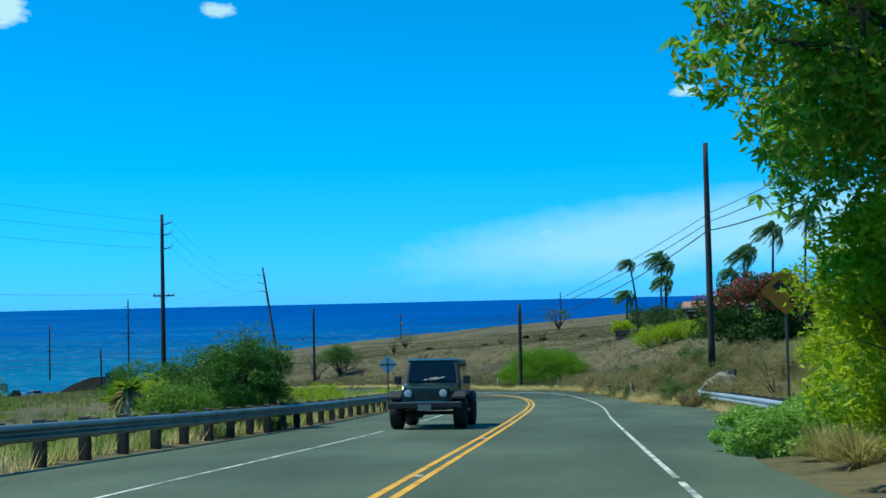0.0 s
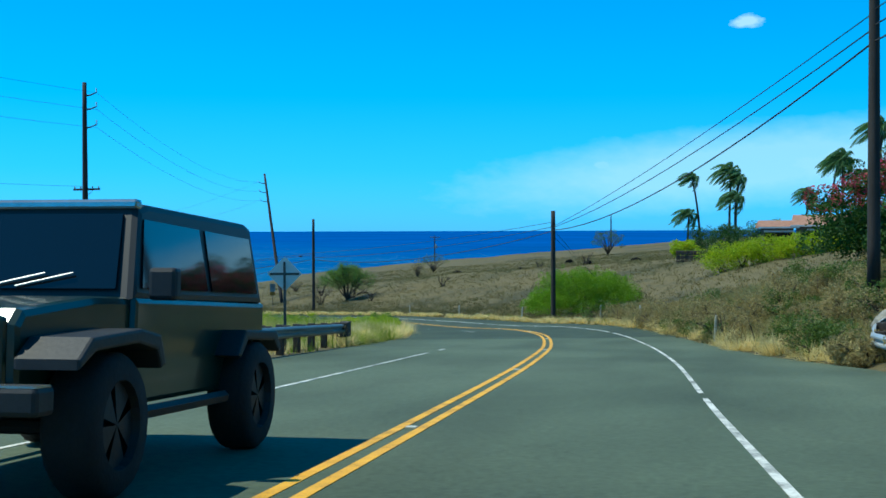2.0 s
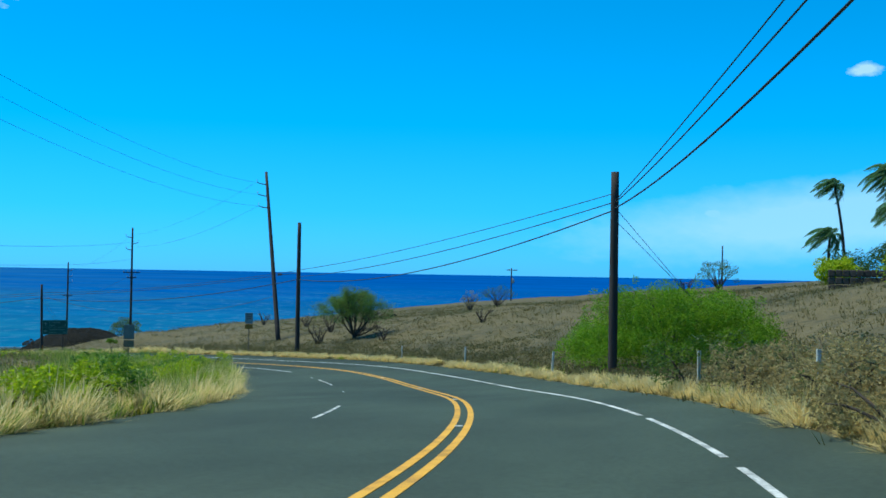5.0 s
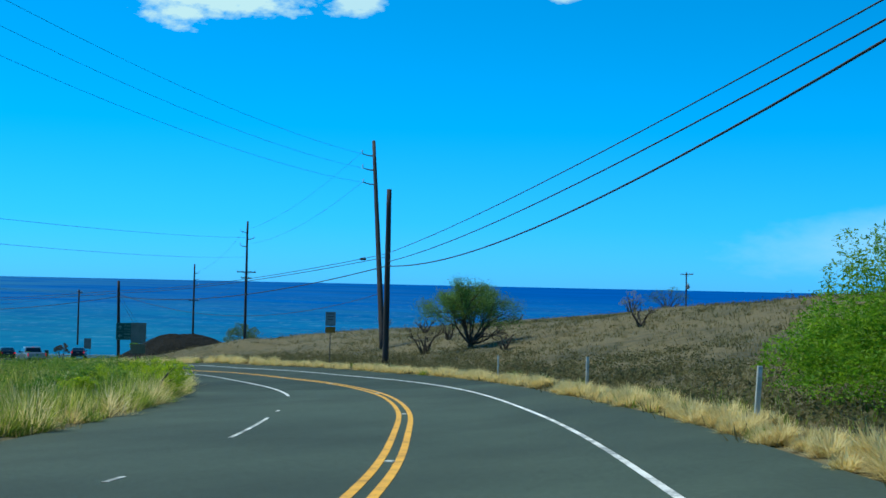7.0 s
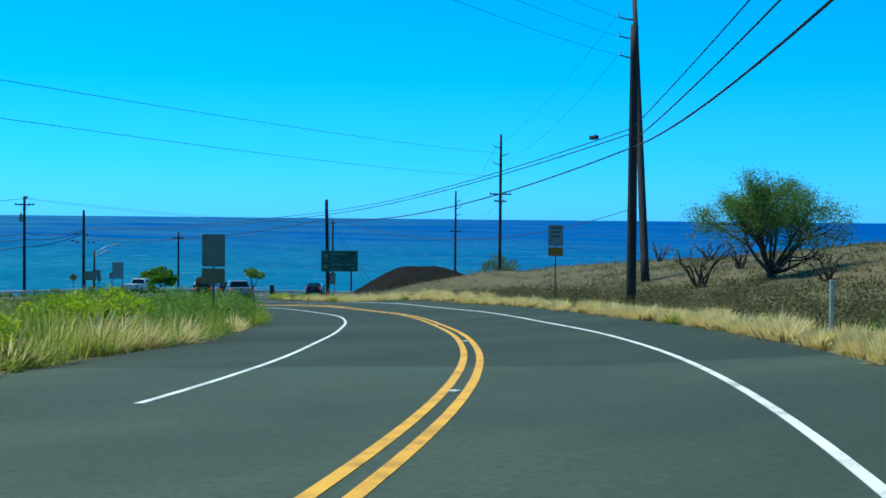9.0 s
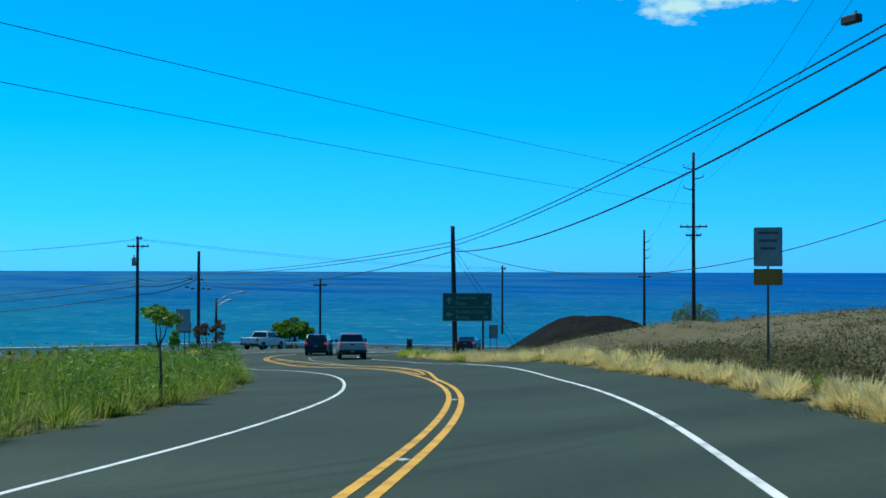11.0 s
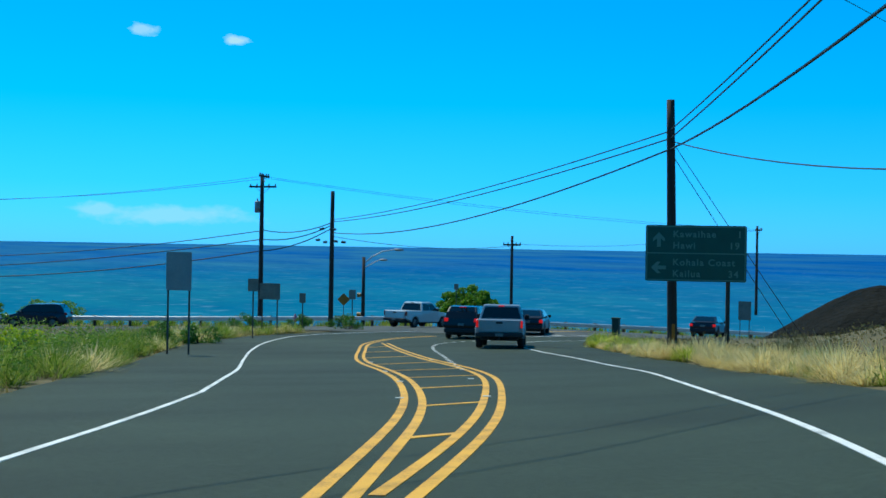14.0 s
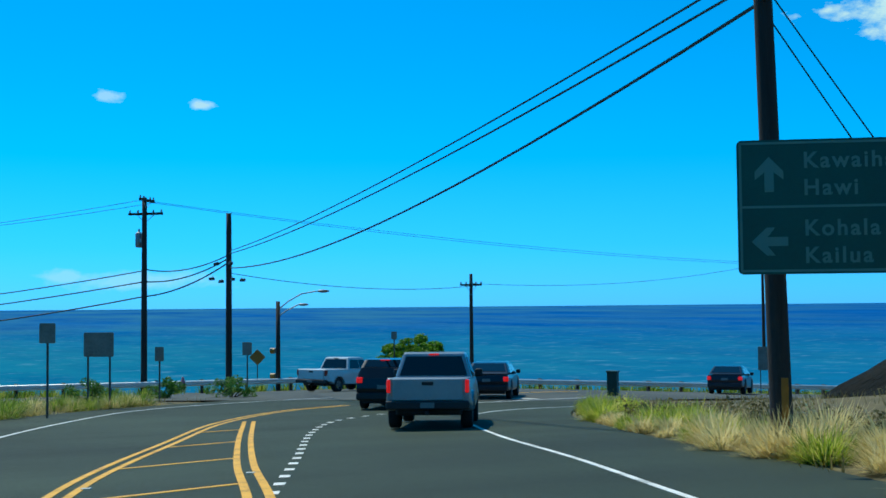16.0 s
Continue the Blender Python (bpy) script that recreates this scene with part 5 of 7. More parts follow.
    gate = part("tailgate", box(bmesh.new(), -0.8, 0.8, -2.72, -2.66, 0.66, 1.14, 0.02), paint_mat, car)
    part("tailgate_handle", box(bmesh.new(), -0.13, 0.13, -2.745, -2.715, 1.0, 1.08, 0.012), TRIM, gate, "black recessed handle")
    bumper = part("rear_bumper", box(bmesh.new(), -0.94, 0.94, -2.82, -2.6, 0.46, 0.65, 0.04), trim_bumper, car, "bumper with a step")
    part("number_plate", box(bmesh.new(), -0.16, 0.16, -2.835, -2.818, 0.5, 0.62), PLATE, bumper, "blank number plate")
    part("tow_hitch", tube(bmesh.new(), [(0, -2.5, 0.4), (0, -2.86, 0.38), (0, -2.9, 0.38)], [0.05, 0.05, 0.03], 8), TRIM, car)
    part("high_brake_light", box(bmesh.new(), -0.12, 0.12, -0.665, -0.6, 1.69, 1.73, 0.008), BRAKE if braking else TRIM, car, "small high brake light")
    part("front_bumper", box(bmesh.new(), -0.93, 0.93, 2.5, 2.75, 0.42, 0.66, 0.05), trim_bumper, car)
    part("grille", box(bmesh.new(), -0.58, 0.58, 2.58, 2.66, 0.7, 0.95, 0.02), TRIM, car)
    part("underbody", box(bmesh.new(), -0.75, 0.75, -2.4, 2.4, 0.32, 0.55, 0.05), TRIM, car, "dark chassis")
    wheels(car, 0.97, (1.78, -1.62), 0.385, 0.27)
    return car


def wagon(x, y, yaw, paint_mat, label, kind="suv", braking=True, name="car"):
    """A crossover or a saloon, by its side profile."""
    car = empty(name, heading_pose(x, y, yaw), label, "car", "vehicles")
    if kind == "suv":
        hw, wb, L, roof, belt, rr = 0.92, (1.4, -1.35), 2.3, 1.66, 1.02, 0.36
        cabin = [(-2.2, 1.0), (-2.05, 1.36), (-1.8, 1.62), (-1.2, 1.67), (0.1, 1.65), (0.4, 1.58), (1.25, 1.02)]
    else:
        hw, wb, L, roof, belt, rr = 0.9, (1.45, -1.35), 2.35, 1.44, 0.94, 0.33
        cabin = [(-1.95, 0.98), (-1.2, 1.38), (-0.85, 1.43), (0.1, 1.44), (0.4, 1.38), (1.2, 0.95)]
    low = [(-L + 0.05, 0.45), (-L, 0.7), (-L + 0.06, belt), (1.1, belt + 0.02), (1.3, belt - 0.03), (L - 0.25, belt - 0.2), (L - 0.03, belt - 0.38), (L, 0.45), (L - 0.1, 0.32)] + arch(wb[0], rr + 0.06, 0.34) + [(wb[0] - 0.6, 0.3), (wb[1] + 0.6, 0.3)] + arch(wb[1], rr + 0.06, 0.34) + [(-L + 0.25, 0.34)]
    part("body", hull(low, lambda z, y: hw - 0.06 * max(0, z - 0.7) - 0.12 * max(0, abs(y) - L + 0.45), 0.06), paint_mat, car)
    top = cabin[len(cabin) // 2][1]
    wide = lambda z, y=0: hw - 0.03 - 0.2 * max(0, (z - belt) / (top - belt))
    part("cabin", hull(cabin, wide, 0.07), paint_mat, car)

    def pane_between(p, q, a, b, m):
        (y0, z0), (y1, z1) = p, q
        pa, pb = (y0 + (y1 - y0) * a, z0 + (z1 - z0) * a), (y0 + (y1 - y0) * b, z0 + (z1 - z0) * b)
        return [(-wide(pa[1]) + m, *pa), (wide(pa[1]) - m, *pa), (wide(pb[1]) - m, *pb), (-wide(pb[1]) + m, *pb)]

    r0, r1 = (cabin[1], cabin[2]) if kind == "suv" else (cabin[0], cabin[1])
    part("rear_window", quad(bmesh.new(), pane_between(r0, r1, 0.08 if kind == "suv" else 0.2, 0.95, 0.12)), GLASS, car, "dark tinted rear window")
    part("windscreen", quad(bmesh.new(), pane_between(cabin[-1], cabin[-2], 0.12, 0.95, 0.1)[::-1], 0.014), GLASS, car)
    z0, z1 = belt + 0.06, top - 0.1
    for s in (-1, 1):
        for a, b, c, d in (((-1.75, -0.55, -0.55, -1.45), (-0.48, 0.95, 0.35, -0.48)) if kind == "suv" else ((-1.5, -0.45, -0.45, -1.0), (-0.38, 0.95, 0.35, -0.38))):
            p = [(s * wide(z0), a, z0), (s * wide(z0), b, z0), (s * wide(z1), c, z1), (s * wide(z1), d, z1)]
            part("side_window", quad(bmesh.new(), p if s > 0 else p[::-1]), GLASS, car)
        zt = belt - 0.02 if kind == "suv" else belt - 0.12
        part("tail_light", box(bmesh.new(), min(s * 0.66, s * 0.86), max(s * 0.66, s * 0.86), -L - 0.03, -L + 0.14, zt - 0.13, zt + 0.05, 0.03), BRAKE if braking else material("dim_red_lens", (0.22, 0.01, 0.01), 0.2), car, "red tail light")
        part("headlight", box(bmesh.new(), min(s * 0.5, s * 0.84), max(s * 0.5, s * 0.84), L - 0.2, L - 0.02, 0.58, 0.7, 0.03), HEADLAMP, car)
        part("mirror", box(bmesh.new(), min(s * 0.88, s * 1.05), max(s * 0.88, s * 1.05), 0.78, 0.9, belt, belt + 0.16, 0.035), paint_mat, car)
    part("rear_bumper", box(bmesh.new(), -hw + 0.06, hw - 0.06, -L - 0.06, -L + 0.2, 0.32, 0.56, 0.05), TRIM if kind == "suv" else paint_mat, car)
    part("number_plate", box(bmesh.new(), -0.16, 0.16, -L - 0.03, -L + 0.02, 0.68, 0.8), PLATE, car, "blank number plate")
    if kind == "suv":
        part("high_brake_light", box(bmesh.new(), -0.16, 0.16, -1.86, -1.78, 1.585, 1.625, 0.008), BRAKE if braking else TRIM, car, "small high brake light")
    part("front_bumper", box(bmesh.new(), -hw + 0.08, hw - 0.08, L - 0.2, L + 0.06, 0.28, 0.52, 0.05), paint_mat, car)
    part("underbody", box(bmesh.new(), -0.7, 0.7, -L + 0.2, L - 0.2, 0.2, 0.42, 0.04), TRIM, car)
    wheels(car, hw, wb, rr, 0.22)
    return car


def open_top_4x4(x, y, yaw, label):
    """A boxy off-roader with a slotted grille, round lamps, flat wings and wide tyres."""
    car = empty("off_road_car", heading_pose(x, y, yaw) @ Matrix.Scale(1.1, 4), label, "car", "vehicles")
    paint_mat = car_paint("dark_green_car_paint", (0.008, 0.026, 0.015), 0.0)
    part("body", hull([(-2.1, 0.6), (-2.1, 1.2), (0.75, 1.22), (0.8, 0.6), (0.7, 0.5), (-1.0, 0.5), (-2.0, 0.55)], lambda z, y: 0.8, 0.04), paint_mat, car)
    part("bonnet", hull([(0.7, 0.7), (0.7, 1.22), (1.2, 1.22), (2.0, 1.14), (2.08, 1.05), (2.08, 0.62), (1.9, 0.55)], lambda z, y: 0.76 - 0.08 * max(0, y - 0.7), 0.05), paint_mat, car)
    part("hard_top", hull([(-2.08, 1.2), (-2.0, 1.86), (-1.85, 1.9), (0.35, 1.88), (0.5, 1.84), (0.78, 1.2)], lambda z, y: 0.79 - 0.1 * max(0, (z - 1.2) / 0.7), 0.05), material("black_hardtop", (0.015, 0.017, 0.017), 0.5), car, "black hard top")
    scr = part("windscreen", quad(bmesh.new(), [(0.66, 0.765, 1.27), (-0.66, 0.765, 1.27), (-0.6, 0.525, 1.79), (0.6, 0.525, 1.79)], 0.016), GLASS, car, "dark flat windscreen")
    # chrome strip stands in for sunlight on the roof's front rim
    part("rim_highlight", box(bmesh.new(), -0.7, 0.7, 0.44, 0.53, 1.83, 1.9, 0.02), CHROME, car, "pale strip drawn as the sunlit rim above the windscreen")
    for s in (-1, 1):
        part("wiper", tube(bmesh.new(), [(s * 0.1 + 0.15, 0.79, 1.29), (s * 0.1 - 0.25, 0.76, 1.38)], 0.008, 5), STEEL, scr)
    slots = part("grille", box(bmesh.new(), -0.6, 0.6, 2.06, 2.12, 0.66, 1.1, 0.03), paint_mat, car, "upright slotted grille")
    for k in range(7):
        part("slot", box(bmesh.new(), -0.36 + k * 0.12 - 0.035, -0.36 + k * 0.12 + 0.035, 2.115, 2.126, 0.76, 1.03, 0.01), TRIM, slots)
        part("slot_end", box(bmesh.new(), -0.36 + k * 0.12 - 0.025, -0.36 + k * 0.12 + 0.025, 2.122, 2.13, 0.72, 0.75), CHROME, slots, "bright lower end of a slot")
    for s in (-1, 1):
        part("headlight", tube(bmesh.new(), [(s * 0.47, 2.08, 0.95), (s * 0.47, 2.15, 0.95), (s * 0.47, 2.165, 0.95)], [0.105, 0.105, 0.06], 16), HEADLAMP, car, "round headlight")
        part("front_wing", hull([(0.85, 0.78), (0.95, 0.98), (1.25, 1.02), (1.95, 0.98), (2.12, 0.86), (2.12, 0.8), (1.9, 0.9), (1.3, 0.93), (1.0, 0.88), (0.93, 0.76)], lambda z, y: 0.2, 0.02), TRIM, car, "flat black wing").matrix_local = pose(s * 0.86, 0, 0)
        part("rear_wing", hull([(-2.0, 0.8), (-1.85, 0.96), (-1.0, 0.98), (-0.8, 0.78), (-0.88, 0.76), (-1.06, 0.9), (-1.78, 0.88), (-1.92, 0.78)], lambda z, y: 0.14, 0.02), TRIM, car, "flat black wing").matrix_local = pose(s * 0.86, 0, 0)
        part("mirror", box(bmesh.new(), min(s * 0.86, s * 1.06), max(s * 0.86, s * 1.06), 0.6, 0.72, 1.2, 1.42, 0.03), TRIM, car, "square black mirror")
        for a, b in ((-1.9, -0.75), (-0.65, 0.52)):
            p = [(s * 0.785, a, 1.28), (s * 0.785, b + 0.12 * (b > 0), 1.28), (s * 0.71, b - 0.06 * (b > 0), 1.76), (s * 0.71, a + 0.03, 1.76)]
            part("side_window", quad(bmesh.new(), p if s > 0 else p[::-1]), GLASS, car)
        part("sidestep", tube(bmesh.new(), [(s * 0.88, -0.8, 0.46), (s * 0.88, 0.85, 0.46)], 0.05, 6), TRIM, car)
    bump = part("front_bumper", box(bmesh.new(), -0.96, 0.96, 2.2, 2.42, 0.56, 0.72, 0.03), TRIM, car, "wide black front bumper")
    # chrome strip along the bumper's upper edge
    part("bumper_edge", box(bmesh.new(), -0.95, 0.95, 2.24, 2.41, 0.715, 0.728), CHROME, bump, "thin bright upper edge")
    part("number_plate", box(bmesh.new(), -0.18, 0.18, 2.42, 2.432, 0.5, 0.66), PLATE, bump, "blank number plate")
    part("front_axle", tube(bmesh.new(), [(-0.7, 1.45, 0.42), (0.12, 1.45, 0.42), (0.2, 1.45, 0.42), (0.34, 1.45, 0.42), (0.42, 1.45, 0.42), (0.7, 1.45, 0.42)], [0.05, 0.05, 0.14, 0.14, 0.05, 0.05], 8), TRIM, car)
    part("underbody", box(bmesh.new(), -0.5, 0.5, -1.9, 2.0, 0.5, 0.66), TRIM, car)
    wheels(car, 1.02, (1.45, -1.35), 0.44, 0.33, TRIM)
    return car


SILVER = car_paint("silver_blue_car_paint", (0.30, 0.35, 0.37), 0.5)
pickup(-110.4, 192.0, 57, SILVER, "silver pickup truck with red brake lights on the road")
wagon(-121.2, 196.5, 50, car_paint("black_car_paint", (0.008, 0.011, 0.016), 0.2), "black crossover car with lit brake lights at the junction", "suv", True, "crossover_car")
wagon(-126.2, 203.4, 52, car_paint("dark_blue_car_paint", (0.006, 0.012, 0.022), 0.2), "dark saloon car turning at the junction", "saloon", True, "saloon_car")
wagon(-131.5, 221.0, 40, car_paint("black_blue_car_paint", (0.01, 0.014, 0.024), 0.2), "dark saloon car driving away on the coast road", "saloon", True, "saloon_car")
pickup(-142.6, 204.3, 28, car_paint("white_car_paint", (0.55, 0.58, 0.58), 0.0), "white pickup truck crossing on the coast road", False)
wagon(-156.3, 181.0, 154, car_paint("navy_car_paint", (0.008, 0.02, 0.04), 0.2), "dark blue car on the coast road beside the guardrail", "suv", False, "crossover_car")
open_top_4x4(-7.82, 37.2, 185, "dark green boxy off-road car driving uphill")


# ---------- plants ----------
RNG = np.random.default_rng(7)
LEAF_GREEN = leafy("green_leaves", [(0.05, 0.15, 0.012), (0.10, 0.24, 0.018), (0.17, 0.33, 0.022), (0.26, 0.41, 0.035)], 0.5, 0.45)
LEAF_TREE = leafy("broad_green_leaves", [(0.08, 0.25, 0.016), (0.16, 0.36, 0.022), (0.28, 0.47, 0.03), (0.44, 0.54, 0.05), (0.38, 0.29, 0.11)], 0.45, 0.6)
LEAF_FAN = leafy("drooping_leaf_fans", [(0.08, 0.24, 0.03), (0.14, 0.34, 0.04), (0.26, 0.46, 0.05)], 0.4, 0.55)
LEAF_POD = leafy("dry_pink_pods", [(0.30, 0.20, 0.13), (0.42, 0.27, 0.19), (0.22, 0.15, 0.09)], 0.7, 0.4)
LEAF_LIME = leafy("yellow_green_leaves", [(0.20, 0.32, 0.008), (0.30, 0.43, 0.012), (0.40, 0.51, 0.018), (0.50, 0.56, 0.03)], 0.5, 0.55)
LEAF_KIAWE = leafy("thorn_bush_leaves", [(0.08, 0.21, 0.01), (0.14, 0.30, 0.014), (0.20, 0.37, 0.018), (0.28, 0.43, 0.03)], 0.6, 0.55)
LEAF_FIELD = leafy("field_shrub_leaves", [(0.05, 0.14, 0.015), (0.10, 0.22, 0.02), (0.18, 0.31, 0.025), (0.28, 0.38, 0.05)], 0.5, 0.45)
LEAF_SHRUB = leafy("feathery_shrub_leaves", [(0.025, 0.09, 0.014), (0.05, 0.155, 0.02), (0.10, 0.23, 0.026), (0.17, 0.30, 0.04)], 0.5, 0.4)
LEAF_OLIVE = leafy("olive_leaves", [(0.04, 0.085, 0.018), (0.075, 0.135, 0.025), (0.12, 0.19, 0.03), (0.17, 0.23, 0.045)], 0.5, 0.4)
LEAF_DARK = leafy("dark_green_leaves", [(0.018, 0.06, 0.012), (0.035, 0.10, 0.016), (0.07, 0.15, 0.022)], 0.5, 0.35)
LEAF_GREY = leafy("dry_grey_brown_leaves", [(0.20, 0.16, 0.065), (0.31, 0.25, 0.105), (0.42, 0.345, 0.15), (0.24, 0.225, 0.08)], 0.7, 0.45)
LEAF_SEED = leafy("brown_seed_heads", [(0.05, 0.035, 0.03), (0.09, 0.06, 0.05), (0.13, 0.09, 0.06), (0.06, 0.08, 0.03)], 0.7, 0.3)
LEAF_SCRUB = leafy("dark_dry_scrub", [(0.075, 0.072, 0.026), (0.12, 0.107, 0.043), (0.165, 0.145, 0.06), (0.105, 0.115, 0.036)], 0.8, 0.4)
FLOWER = leafy("pink_red_flowers", [(0.26, 0.05, 0.045), (0.40, 0.07, 0.07), (0.60, 0.05, 0.13), (0.30, 0.12, 0.06)], 0.6, 0.35)
STRAW = leafy("straw_grass", [(0.56, 0.44, 0.17), (0.72, 0.59, 0.26), (0.84, 0.73, 0.38), (0.66, 0.57, 0.21)], 0.7, 0.5)
STRAW_DULL = leafy("grey_straw_grass", [(0.13, 0.113, 0.044), (0.19, 0.163, 0.065), (0.26, 0.22, 0.09), (0.165, 0.16, 0.052)], 0.7, 0.4)
LEAF_WEED = leafy("pale_green_weed_leaves", [(0.12, 0.30, 0.025), (0.20, 0.41, 0.04), (0.31, 0.50, 0.07), (0.50, 0.60, 0.24)], 0.6, 0.45)
STRAW_FIELD = leafy("ripe_field_grass", [(0.24, 0.22, 0.07), (0.40, 0.34, 0.13), (0.56, 0.47, 0.2), (0.30, 0.31, 0.08)], 0.7, 0.5)
GRASS = leafy("green_grass", [(0.06, 0.13, 0.012), (0.13, 0.23, 0.02), (0.26, 0.34, 0.04), (0.45, 0.44, 0.11)], 0.7, 0.5)
GRASS_BRIGHT = leafy("bright_yellow_green_grass", [(0.16, 0.25, 0.02), (0.32, 0.41, 0.035), (0.52, 0.54, 0.075), (0.70, 0.62, 0.2)], 0.7, 0.5)
LEAF_THORN = leafy("thorn_tree_leaves", [(0.06, 0.13, 0.03), (0.10, 0.20, 0.04), (0.15, 0.27, 0.05), (0.21, 0.33, 0.07)], 0.55, 0.5)
BARK = mottled("grey_brown_bark", [(0.035, 0.027, 0.02), (0.06, 0.047, 0.035), (0.09, 0.072, 0.055)], 3, 20, 0.9, bump=0.7, bump_scale=12)


def add_mesh(name, verts, faces, mat, parent=None, label=""):
    me = bpy.data.meshes.new(name)
    k = faces.shape[1]
    me.vertices.add(len(verts))
    me.vertices.foreach_set("co", np.asarray(verts, np.float32).ravel())
    me.loops.add(faces.size)
    me.loops.foreach_set("vertex_index", faces.astype(np.int32).ravel())
    me.polygons.add(len(faces))
    me.polygons.foreach_set("loop_start", np.arange(0, faces.size, k, dtype=np.int32))
    me.update(calc_edges=True)
    me.materials.append(mat)
    ob = new(name, me)
    if parent:
        ob.parent = parent
    if label:
        ob["label"] = label
    return ob


def leaf_quads(centres, size, aspect=0.45, droop=0.0, spread=0.5):
    """Diamond leaves at the centres, turned at random; droop bends them to hang."""
    n = len(centres)
    a = RNG.normal(size=(n, 3))
    a[:, 2] = a[:, 2] * 0.6 - droop
    a /= np.linalg.norm(a, axis=1)[:, None]
    b = np.cross(a, RNG.normal(size=(n, 3)))
    b /= np.linalg.norm(b, axis=1)[:, None]
    s = size * (1 - spread + 2 * spread * RNG.random(n))[:, None]
    if size < 0.1:                                           # leaflets too small for a fourth corner
        v = np.stack([centres - a * s * 0.55 - b * s * aspect * 0.5, centres - a * s * 0.55 + b * s * aspect * 0.5, centres + a * s * 0.6], 1).reshape(-1, 3)
        return v, np.arange(3 * n).reshape(-1, 3)
    v = np.stack([centres - a * s * 0.5, centres + b * s * aspect * 0.5, centres + a * s * 0.5, centres - b * s * aspect * 0.5], 1).reshape(-1, 3)
    return v, np.arange(4 * n).reshape(-1, 4)


def cloud(blobs, n, shell=0.6):
    """Points in lumpy blobs (x, y, z, rx, ry, rz), denser near their skins."""
    blobs = np.array(blobs, float)
    w = np.prod(blobs[:, 3:], axis=1) ** (2 / 3)
    pick = RNG.choice(len(blobs), n, p=w / w.sum())
    d = RNG.normal(size=(n, 3))
    d /= np.linalg.norm(d, axis=1)[:, None]
    r = (shell + (1 - shell) * RNG.random(n)) * (0.9 + 0.2 * RNG.random(n))
    return blobs[pick, :3] + d * r[:, None] * blobs[pick, 3:]


def sub_blobs(centre, radii, count, size):
    """Small lumps spread through a large one, for an uneven outline with gaps."""
    c, r = np.array(centre, float), np.array(radii, float)
    d = RNG.normal(size=(count, 3))
    d /= np.linalg.norm(d, axis=1)[:, None]
    p = c + d * r * (0.35 + 0.65 * RNG.random(count) ** 0.5)[:, None]
    s = size * (0.6 + 0.8 * RNG.random(count))
    return np.c_[p, s, s, s * 0.75]


def limbs(bm, start, ends, r0, r1, sag=0.0, wiggle=0.15):
    for e in ends:
        a, b = Vector(start), Vector(e)
        L = (b - a).length
        pts = []
        for i in range(6):
            t = i / 5
            p = a.lerp(b, t)
            if 0 < i < 5:
                p += Vector(RNG.normal(size=3).tolist()) * wiggle * L * 0.12 + Vector((0, 0, 0.12 * L * math.sin(t * math.pi)))
            pts.append(p)
        tube(bm, pts, [r0 + (r1 - r0) * i / 5 for i in range(6)], 6)
        if L > 1.2:
            for t in (0.55, 0.75, 0.9):
                q = a.lerp(b, t) + Vector((0, 0, 0.12 * L * math.sin(t * math.pi)))
                tip = q + Vector((RNG.normal() * 0.17 * L, RNG.normal() * 0.17 * L, min(0.3, abs(RNG.normal()) * 0.2) * L))
                tube(bm, [q, q.lerp(tip, 0.5) + Vector((0, 0, 0.05 * L)), tip], [r1 * 1.1, r1 * 0.7, r1 * 0.35], 5)


def tree(name, x, y, label, trunk, limb_ends, blobs, n, leaf, mat, aspect=0.45, droop=0.0, r0=0.16, group="trees", z=None, fork=None):
    z = float(ground_z([(x, y)])[0]) - 0.05 if z is None else z
    t = empty(name, pose(x, y, z), label, "bush" if "bush" in name or "shrub" in name else "tree", group)
    bm = bmesh.new()
    fork = fork or trunk
    if trunk:
        tube(bm, [(0, 0, -0.3), (RNG.normal() * 0.05, RNG.normal() * 0.05, trunk * 0.5), (0, 0, trunk)], [r0 * 1.25, r0, r0 * 0.85], 9)
    limbs(bm, (0, 0, max(0.0, trunk - 0.1)), limb_ends, r0 * 0.7, r0 * 0.16)
    part("trunk", bm, BARK, t, "grey-brown trunk and limbs", True)
    v, f = leaf_quads(cloud(blobs, n), leaf, aspect, droop)
    add_mesh("crown", v, f, mat, t)
    return t


def bush(x, y, label, radii, n, leaf, mat, lumps=14, lump=0.45, name="bush", lift=0.0, group="bushes", z=None, aspect=0.5):
    rx, ry, rz = radii
    blobs = sub_blobs((0, 0, rz * 0.75 + lift), (rx, ry, rz * 0.8), lumps, lump * min(radii))
    ends = [tuple(b[:3]) for b in blobs[:7]]
    return tree(name, x, y, label, 0, ends, blobs, n, leaf, mat, aspect, 0, 0.06, group, z)


